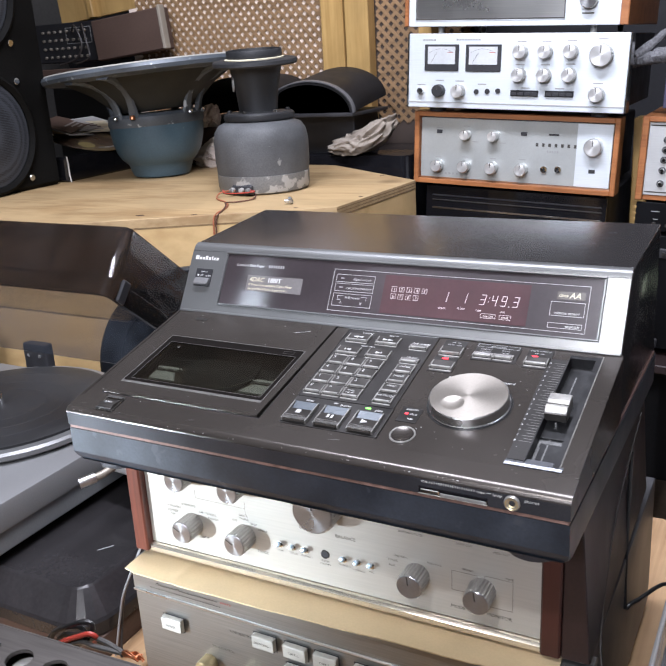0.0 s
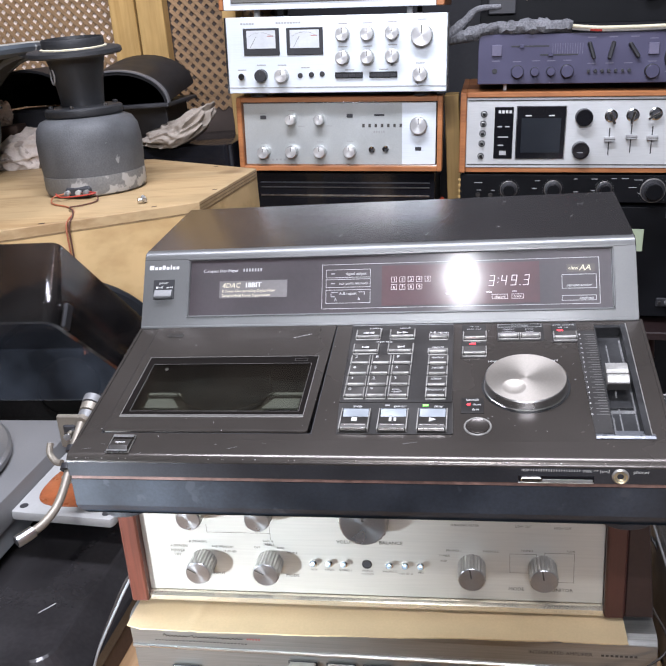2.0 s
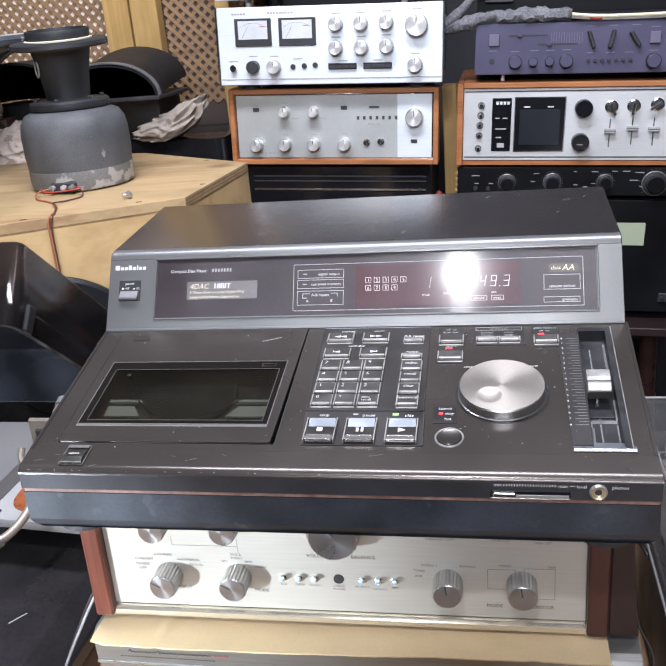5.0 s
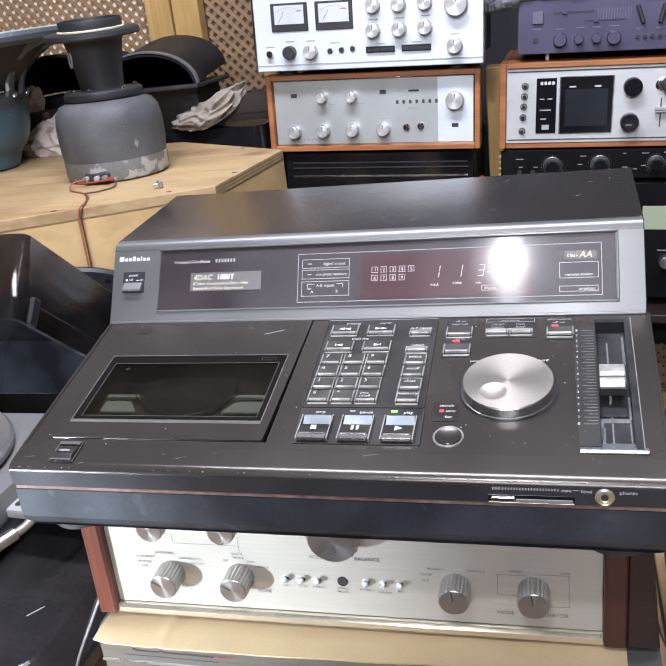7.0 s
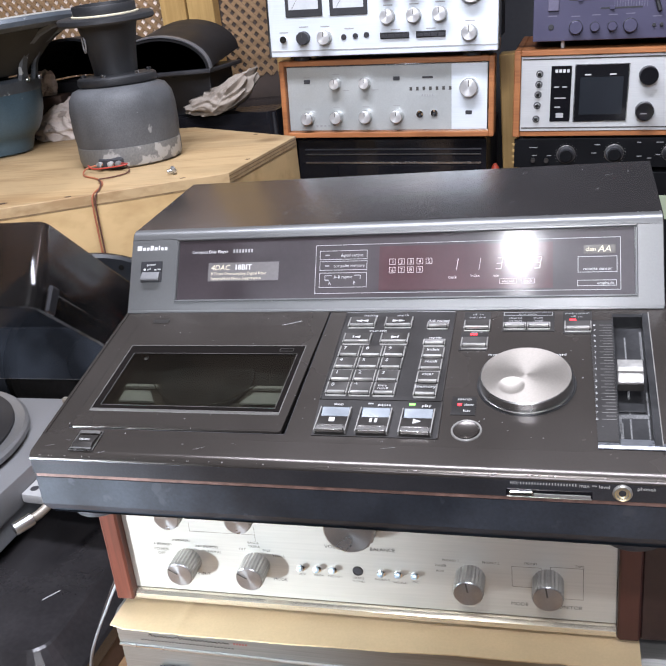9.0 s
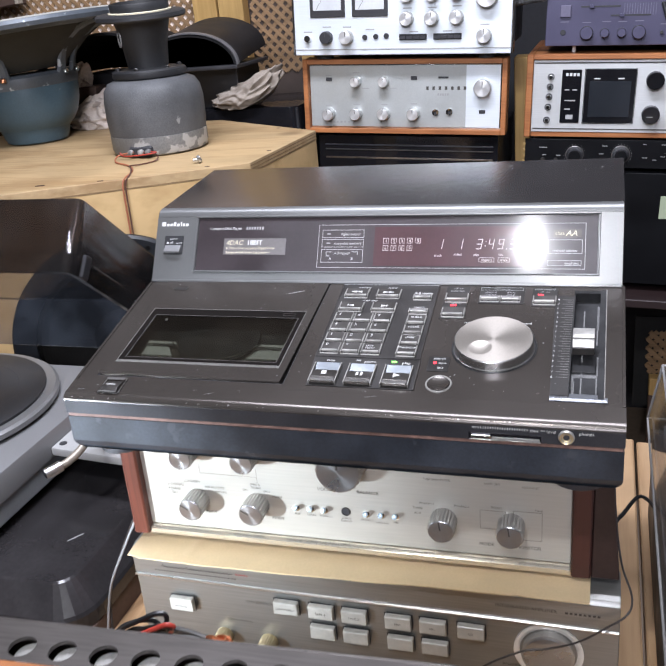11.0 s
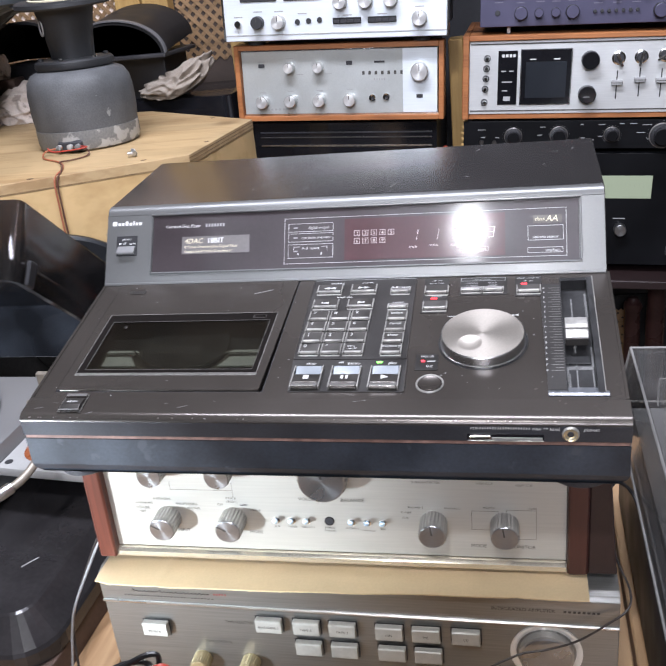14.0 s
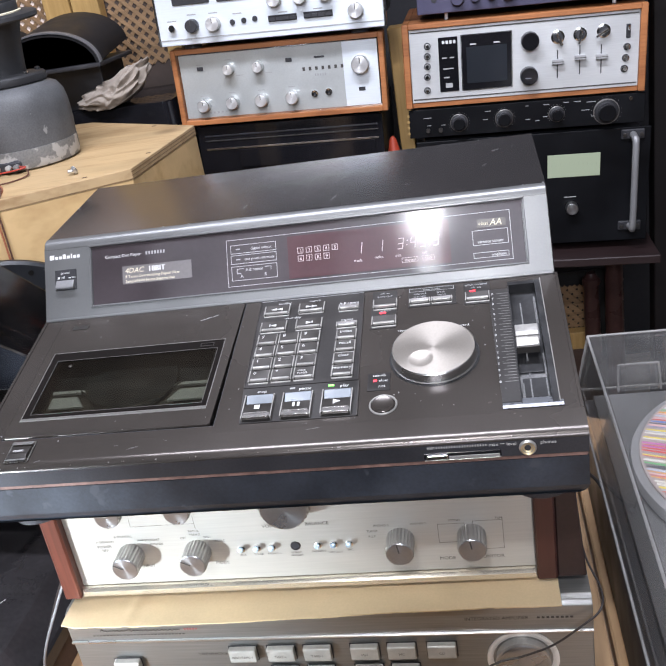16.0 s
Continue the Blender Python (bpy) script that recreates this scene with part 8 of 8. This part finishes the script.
def clear_turntable():
    z0 = BENCH_Z
    t = thing("covered_turntable", pose(0.49, 0.21, z0), "black turntable under a clear lid with a striped record", "turntable")

    def Z(z):
        return z - z0

    part("plinth", b_slab([(-0.232, -0.24), (0.22, -0.24), (0.22, 0.212), (-0.232, 0.212)], 0.004, Z(-0.166), 0.004), BLACK, t, "black plinth", True)
    part("deck", b_slab([(-0.222, -0.235), (0.21, -0.235), (0.21, 0.205), (-0.222, 0.205)], Z(-0.166), Z(-0.1575), 0.002), surf("grey_deck_plate", (0.17, 0.17, 0.172), 0.4, 0.4), t, "grey deck plate")
    c = (-0.047, 0.038)
    part("platter", b_lathe([(0, Z(-0.156)), (0.160, Z(-0.156)), (0.162, Z(-0.150)), (0.160, Z(-0.143)), (0.156, Z(-0.1425)), (0, Z(-0.1425))], pose(*c, 0), 96), surf("grey_platter_rim", (0.46, 0.46, 0.47), 0.35, 0.5), t, "grey metal platter", True)
    rec = part("record", b_disc(0.1525, 0.003, pose(*c, Z(-0.1422)), 72), surf("grey_pink_print", (0.42, 0.36, 0.35), 0.35), t, "record with a wavy striped picture print")
    cols = [(0.75, 0.10, 0.10), (0.92, 0.75, 0.12), (0.20, 0.50, 0.22), (0.15, 0.25, 0.62), (0.85, 0.42, 0.10), (0.55, 0.15, 0.45), (0.10, 0.10, 0.12), (0.90, 0.55, 0.55), (0.55, 0.60, 0.70), (0.80, 0.78, 0.72)]
    mats = [surf("stripe_ink_" + w, c2, 0.35, 0.0, (200, 0.06), (30, 0.1)) for w, c2 in zip(("red", "yellow", "green", "blue", "orange", "plum", "black", "rose", "slate", "cream"), cols)]
    rnd = random.Random(11)
    v = -0.146
    while v < 0.146:
        w = rnd.uniform(0.0012, 0.0042)
        half = math.sqrt(max(0.0, 0.1500 ** 2 - max(abs(v), abs(v + w)) ** 2))
        if half > 0.02 and rnd.random() < 0.9:
            bm = bmesh.new()
            n = 24
            ph = rnd.uniform(-0.3, 0.3)
            lo, hi = [], []
            for i in range(n + 1):
                x = -half + 2 * half * i / n
                f = min(1, 4 * min(i, n - i) / n)
                y = v + f * 0.004 * math.sin(x * 38 + ph + v * 30)
                lo.append(bm.verts.new((x, y, 0)))
                hi.append(bm.verts.new((x, y + w * (0.7 + 0.3 * math.sin(i * 0.9 + ph)), 0)))
            for i in range(n):
                bm.faces.new((lo[i], lo[i + 1], hi[i + 1], hi[i]))
            bmesh.ops.transform(bm, matrix=pose(*c, Z(-0.1391), 0, 0, -24), verts=bm.verts)
            part("print_stripe", bm, rnd.choice(mats), rec)
        v += w + rnd.uniform(0.0, 0.0012)
    part("spindle", b_disc(0.0036, 0.016, pose(*c, Z(-0.1425)), 14), CHROME, t)
    # clear lid with slightly drawn-in walls
    lo = [(-0.238, -0.245), (0.225, -0.245), (0.225, 0.2165), (-0.238, 0.2165)]
    hi = [(-0.226, -0.235), (0.214, -0.235), (0.214, 0.1995), (-0.226, 0.1995)]
    zl, zh, th = Z(-0.1565), Z(-0.0790), 0.003
    lid = part("lid_roof", b_slab(hi, zh - th, zh, 0.0012), CLEAR, t, "clear acrylic lid")
    for i in range(4):
        j = (i + 1) % 4
        bm = bmesh.new()
        q = [(*lo[i], zl), (*lo[j], zl), (*hi[j], zh - th), (*hi[i], zh - th)]
        n2 = ((lo[j][1] - lo[i][1]), -(lo[j][0] - lo[i][0]))
        k = math.hypot(*n2)
        off = (-n2[0] / k * th, -n2[1] / k * th)
        a = [bm.verts.new(p) for p in q]
        b = [bm.verts.new((x + off[0], y + off[1], z)) for x, y, z in q]
        bm.faces.new(a), bm.faces.new(b[::-1])
        for m in range(4):
            bm.faces.new((a[m], b[m], b[(m + 1) % 4], a[(m + 1) % 4]))
        bmesh.ops.recalc_face_normals(bm, faces=bm.faces)
        part("lid_wall", bm, CLEAR, lid)
    frost = surf("frosted_acrylic_edge", (0.20, 0.195, 0.19), 0.55, 0.0, (200, 0.1), (20, 0.2))
    for i, j in ((0, 3), (3, 2)):
        part("lid_edge", b_tube([(*hi[i], zh - 0.0005), (*hi[j], zh - 0.0005)], 0.0014, 6, 1), frost, lid, "frosted lid edge")
        part("lid_foot_edge", b_tube([(*lo[i], zl + 0.001), (*lo[j], zl + 0.001)], 0.0012, 6, 1), frost, lid, "frosted lid edge")
    part("lid_edge", b_tube([(*lo[3], zl), (*hi[3], zh)], 0.0013, 6, 1), frost, lid, "frosted lid edge")
    part("bracket_block", b_box((-0.1735, 0.191, Z(-0.1295)), (0.044, 0.010, 0.032), 0.003), CLEAR, lid, "clear moulded block")
    part("lid_bracket", b_tube([(-0.196, 0.189, Z(-0.146)), (-0.196, 0.189, Z(-0.116)), (-0.191, 0.189, Z(-0.1125)), (-0.158, 0.189, Z(-0.1125)), (-0.153, 0.189, Z(-0.116)), (-0.151, 0.189, Z(-0.146))], 0.0012, 8, 3), frost, lid, "clear moulded bracket")
    for ob in (lid, *lid.children):
        ob.visible_shadow = False
    return t


clear_turntable()


# ---- the vented case in front ----
def vented_case():
    t = thing("vented_case", pose(0.0165, -0.2225, 0.0450, 0, 0, 2.9), "orange-veneered equipment case with a row of round vent holes", "equipment case")
    w, d, n = 0.1705, 0.0275, 14

    def hole_x(k):
        return -0.1465 + 0.02315 * k

    bm = bmesh.new()
    seg = 32
    for k in range(n):
        hx = hole_x(k)
        ring, low, edge = [], [], []
        for i in range(seg):
            a = 2 * math.pi * i / seg
            c, s = math.cos(a), math.sin(a)
            ring.append(bm.verts.new((hx + 0.0073 * c, -0.0172 + 0.0073 * s, 0)))
            low.append(bm.verts.new((hx + 0.0073 * c, -0.0172 + 0.0073 * s, -0.0022)))
            f = min(0.011575 / max(abs(c), 1e-6), (0.0172 if s > 0 else d - 0.0172) / max(abs(s), 1e-6))
            edge.append(bm.verts.new((hx + f * c, -0.0172 + f * s, 0)))
        for i in range(seg):
            j = (i + 1) % seg
            bm.faces.new((ring[i], edge[i], edge[j], ring[j]))
            bm.faces.new((low[i], ring[i], ring[j], low[j]))
            if abs(edge[i].co.x - edge[j].co.x) > 1e-6 and abs(edge[i].co.y - edge[j].co.y) > 1e-6:
                cx = hx + math.copysign(0.011575, edge[i].co.x + edge[j].co.x - 2 * hx)
                bm.faces.new((edge[i], bm.verts.new((cx, 0.0 if edge[i].co.y + edge[j].co.y > -0.0344 else -d, 0)), edge[j]))
    for xa, xb in ((-w, hole_x(0) - 0.011575), (hole_x(n - 1) + 0.011575, w)):
        bm.faces.new([bm.verts.new(q) for q in ((xa, -d, 0), (xb, -d, 0), (xb, 0, 0), (xa, 0, 0))])
    bmesh.ops.remove_doubles(bm, verts=bm.verts, dist=1e-5)
    bmesh.ops.recalc_face_normals(bm, faces=bm.faces)
    st = part("vent_strip", bm, PERF, t, "dark grey steel strip with round holes")
    part("strip_edge", b_span(-w - 0.002, w + 0.002, 0.0, 0.0018, -0.16, 0.0004, 0.0006), PERF, st)
    for s in (-1, 1):
        part("strip_end", b_span(s * w, s * (w + 0.002), -d, 0.0, -0.02, 0.0003, 0.0004), PERF, st)
    for k in range(n):
        part("pale_can", b_disc(0.0078, 0.004, pose(hole_x(k) + 0.0003, -0.0172 + 0.0026, -0.0110), 24), INSIDE, t, "pale round part under the vent")
    part("inner_floor", b_span(-w, w, -d, 0, -0.035, -0.030), BLACK, t)
    part("wood_top", b_span(-w - 0.006, w + 0.003, -0.225, -d - 0.0005, -0.020, 0.0012, 0.001), ORANGEWOOD, t, "orange wood veneer top")
    part("wood_front", b_span(-w - 0.006, w + 0.003, -0.240, -0.2255, -0.16, 0.0012, 0.001), ORANGEWOOD, t)
    for s in (-1, 1):
        part("side", b_span(s * (w + 0.0022), s * (w + 0.0065), -0.225, 0.0, -0.16, -0.0002, 0.001), PERF, t, "dark steel side")
    part("bottom", b_span(-w, w, -0.225, -0.002, -0.16, -0.155), BLACK, t)
    u = thing("black_case", pose(0.0165, -0.33, BENCH_Z, 0, 0, 2.9), "plain black equipment case on the bench", "equipment case")
    part("body", b_span(-0.17, 0.17, -0.10, 0.10, 0, 0.0450 - 0.16 - BENCH_Z, 0.003), BLACK, u)
    return t


vented_case()


# ---- cables ----
cable([(0.214, 0.28, 0.005), (0.2115, 0.20, -0.045), (0.2135, 0.14, -0.092), (0.219, 0.10, -0.121), (0.227, 0.070, -0.130), (0.2235, 0.050, -0.133), (0.207, 0.0445, -0.145), (0.186, 0.043, -0.161), (0.162, 0.042, -0.171), (0.139, 0.040, -0.177), (0.10, 0.03, -0.200), (0.06, 0.02, -0.26), (0.02, -0.05, -0.288)], 0.0009, WIREDARK, "thin dark cable draped over the amplifier corner")
cable([(0.212, 0.250, -0.020), (0.214, 0.240, -0.165), (0.221, 0.250, -0.177), (0.243, 0.310, -0.189), (0.260, 0.270, -0.194), (0.264, 0.270, -0.289)], 0.0020, WIREBLK, "black cable looped beside the stack")
cable([(-0.200, 0.13, -0.085), (-0.218, 0.11, -0.105), (-0.233, 0.10, -0.118), (-0.262, 0.10, -0.168), (-0.284, 0.10, -0.210), (-0.294, 0.10, -0.240), (-0.300, 0.09, -0.289)], 0.0013, WIREGRY, "thin pale grey cable hanging beside the amplifier")
cable([(-0.206, 0.135, -0.085), (-0.226, 0.115, -0.112), (-0.241, 0.105, -0.125), (-0.269, 0.105, -0.176), (-0.288, 0.105, -0.216), (-0.297, 0.106, -0.246), (-0.292, 0.09, -0.289)], 0.0013, WIREDARK, "thin dark cable hanging beside the amplifier")
# leads of the compression driver, over the plywood edge
cable([(-0.612, 0.850, 0.100), (-0.640, 0.845, 0.096), (-0.630, 0.815, 0.0905), (-0.590, 0.785, 0.0900), (-0.562, 0.752, 0.0900), (-0.545, 0.712, 0.0900), (-0.5395, 0.686, 0.0885), (-0.538, 0.6735, 0.078), (-0.538, 0.672, 0.03), (-0.537, 0.668, -0.05), (-0.537, 0.655, -0.12)], 0.0014, WIRERUST, "orange speaker wire running over the plywood edge")
cable([(-0.592, 0.850, 0.100), (-0.565, 0.845, 0.096), (-0.552, 0.820, 0.0905), (-0.566, 0.790, 0.0900), (-0.574, 0.765, 0.0925), (-0.556, 0.738, 0.0925), (-0.541, 0.705, 0.0900), (-0.5355, 0.688, 0.0885), (-0.5345, 0.6755, 0.078), (-0.5345, 0.674, 0.03), (-0.5335, 0.670, -0.05), (-0.533, 0.657, -0.12)], 0.0013, WIREBROWN, "dark brown speaker wire running over the plywood edge")
cable([(-0.580, 0.852, 0.100), (-0.560, 0.838, 0.101), (-0.578, 0.830, 0.099), (-0.622, 0.836, 0.096), (-0.638, 0.848, 0.100)], 0.0012, WIRERED, "short red wire at the driver terminals")
GREYLEAD = surf("dark_grey_cable", (0.085, 0.083, 0.082), 0.35, 0.0, (300, 0.1), (40, 0.2))


# bundle behind the vented case, with a bare copper end
def bundled(points, *rest):
    return cable([(x - 0.0157, y + 0.014, z - 0.0144) for x, y, z in points], *rest)


for dx, dz, ph in ((0, 0, 0.0), (-0.003, -0.004, 2.1), (0.002, -0.005, 4.2)):
    line = []
    for k, (x, z) in enumerate(((-0.100, -0.110), (-0.096, -0.060), (-0.090, -0.034), (-0.081, -0.017), (-0.072, -0.006), (-0.060, 0.000), (-0.050, 0.004), (-0.043, 0.004), (-0.044, -0.003), (-0.052, -0.010))):
        line.append((x + dx, -0.167 + 0.003 * math.sin(k * 1.1 + ph), z + dz + 0.0012 * math.cos(k * 1.1 + ph)))
    bundled(line, 0.0017, WIREBLK, "black lead of a twisted bundle")
bundled([(-0.080, -0.171, -0.026), (-0.068, -0.172, -0.013), (-0.053, -0.172, -0.004), (-0.042, -0.171, 0.0015), (-0.038, -0.170, 0.0020), (-0.036, -0.168, -0.0015), (-0.042, -0.166, -0.009)], 0.0017, WIRERED, "short red lead in a twisted bundle")
for dy, dz in ((0, 0), (-0.004, -0.003), (0.002, -0.004)):
    bundled([(-0.074, -0.167 + dy, -0.022 + dz), (-0.060, -0.167 + dy, -0.009 + dz), (-0.047, -0.167 + dy, -0.003 + dz), (-0.035, -0.168 + dy, -0.002 + dz), (-0.025, -0.168 + dy * 0.7, -0.003 + dz * 0.7), (-0.014, -0.169, -0.005 + dz * 0.3)], 0.0017, GREYLEAD, "grey lead of a twisted bundle")
for k in range(10):
    a = k * 0.9
    bundled([(-0.015, -0.169, -0.005), (-0.010 + 0.001 * math.cos(a), -0.169 + 0.002 * math.sin(a), -0.0045 + 0.0015 * math.cos(a * 2)), (-0.003 + 0.001 * math.cos(a), -0.170 + 0.0025 * math.sin(a), -0.0040 + 0.0020 * math.sin(a * 1.7)), (0.002 + 0.002 * math.sin(a), -0.170 + 0.002 * math.cos(a), -0.0040 + 0.0022 * math.cos(a * 2.3))], 0.0006, COPPER, "bare copper strand of the bundle", "wire strand", 5)


def dusty_lead():
    """Old leads lying on the violet amplifier, one wrapped in grey fluff."""
    t = thing("dusty_lead", shelf_pose(0.2885, 1.33, 0.1830 + 0.0965), "old lead furred with grey dust lying on the amplifier", "cable")
    bm = bmesh.new()
    rnd = random.Random(2)
    b_tube([(-0.275, 0.02, -0.012), (-0.24, -0.004, -0.004), (-0.20, 0.0, 0.010), (-0.15, 0.004, 0.012), (-0.10, 0.002, 0.014), (-0.03, 0.004, 0.013)], [0.010, 0.013, 0.011, 0.012, 0.014, 0.012], 12, 8, None, bm)
    for v in bm.verts:
        p = v.co * 90
        v.co += Vector((noise.noise(p), noise.noise(p + Vector((7, 0, 0))), noise.noise(p + Vector((0, 9, 0))))) * 0.006
    part("fluff", bm, FLUFF, t, "lumpy grey fluff", True)
    part("fluff_tail", b_tube([(-0.27, 0.01, 0.0), (-0.235, 0.01, 0.03), (-0.215, 0.012, 0.048), (-0.17, 0.02, 0.052)], [0.010, 0.008, 0.006, 0.005], 10), FLUFF, t, "grey fluff", True)
    for dy, dz, m in ((-0.006, 0.005, WIREWHT), (0.002, 0.0085, WIREWHT), (-0.010, 0.009, CREAM)):
        part("lead", b_tube([(-0.03, dy, dz + 0.004), (0.02, dy, dz), (0.10, dy + 0.004, dz), (0.18, dy, dz + 0.002), (0.26, dy + 0.01, dz)], 0.0035, 8), m, t, "cream lead", True)
    part("red_sleeve", b_tube([(0.004, -0.008, 0.0075), (0.014, -0.008, 0.0062), (0.026, -0.008, 0.0055)], 0.0046, 8), WIRERED, t, "red sleeve", True)


dusty_lead()


def bolt():
    t = thing("bolt", pose(-0.459, 0.792, PLY_Z + 0.006, 0, 0, 35), "small zinc bolt lying on the plywood", "bolt")
    part("head", b_lathe([(0.0070, 0), (0.0070, 0.004), (0.005, 0.006), (0, 0.0065)], pose(0, 0, 0, 0, 70, 0), 6), ALU, t)
    part("shank", b_lathe([(0.0036, 0), (0.0036, -0.008), (0, -0.009)], pose(0, 0, 0, 0, 90, 0), 12), ALU, t, "", True)


bolt()
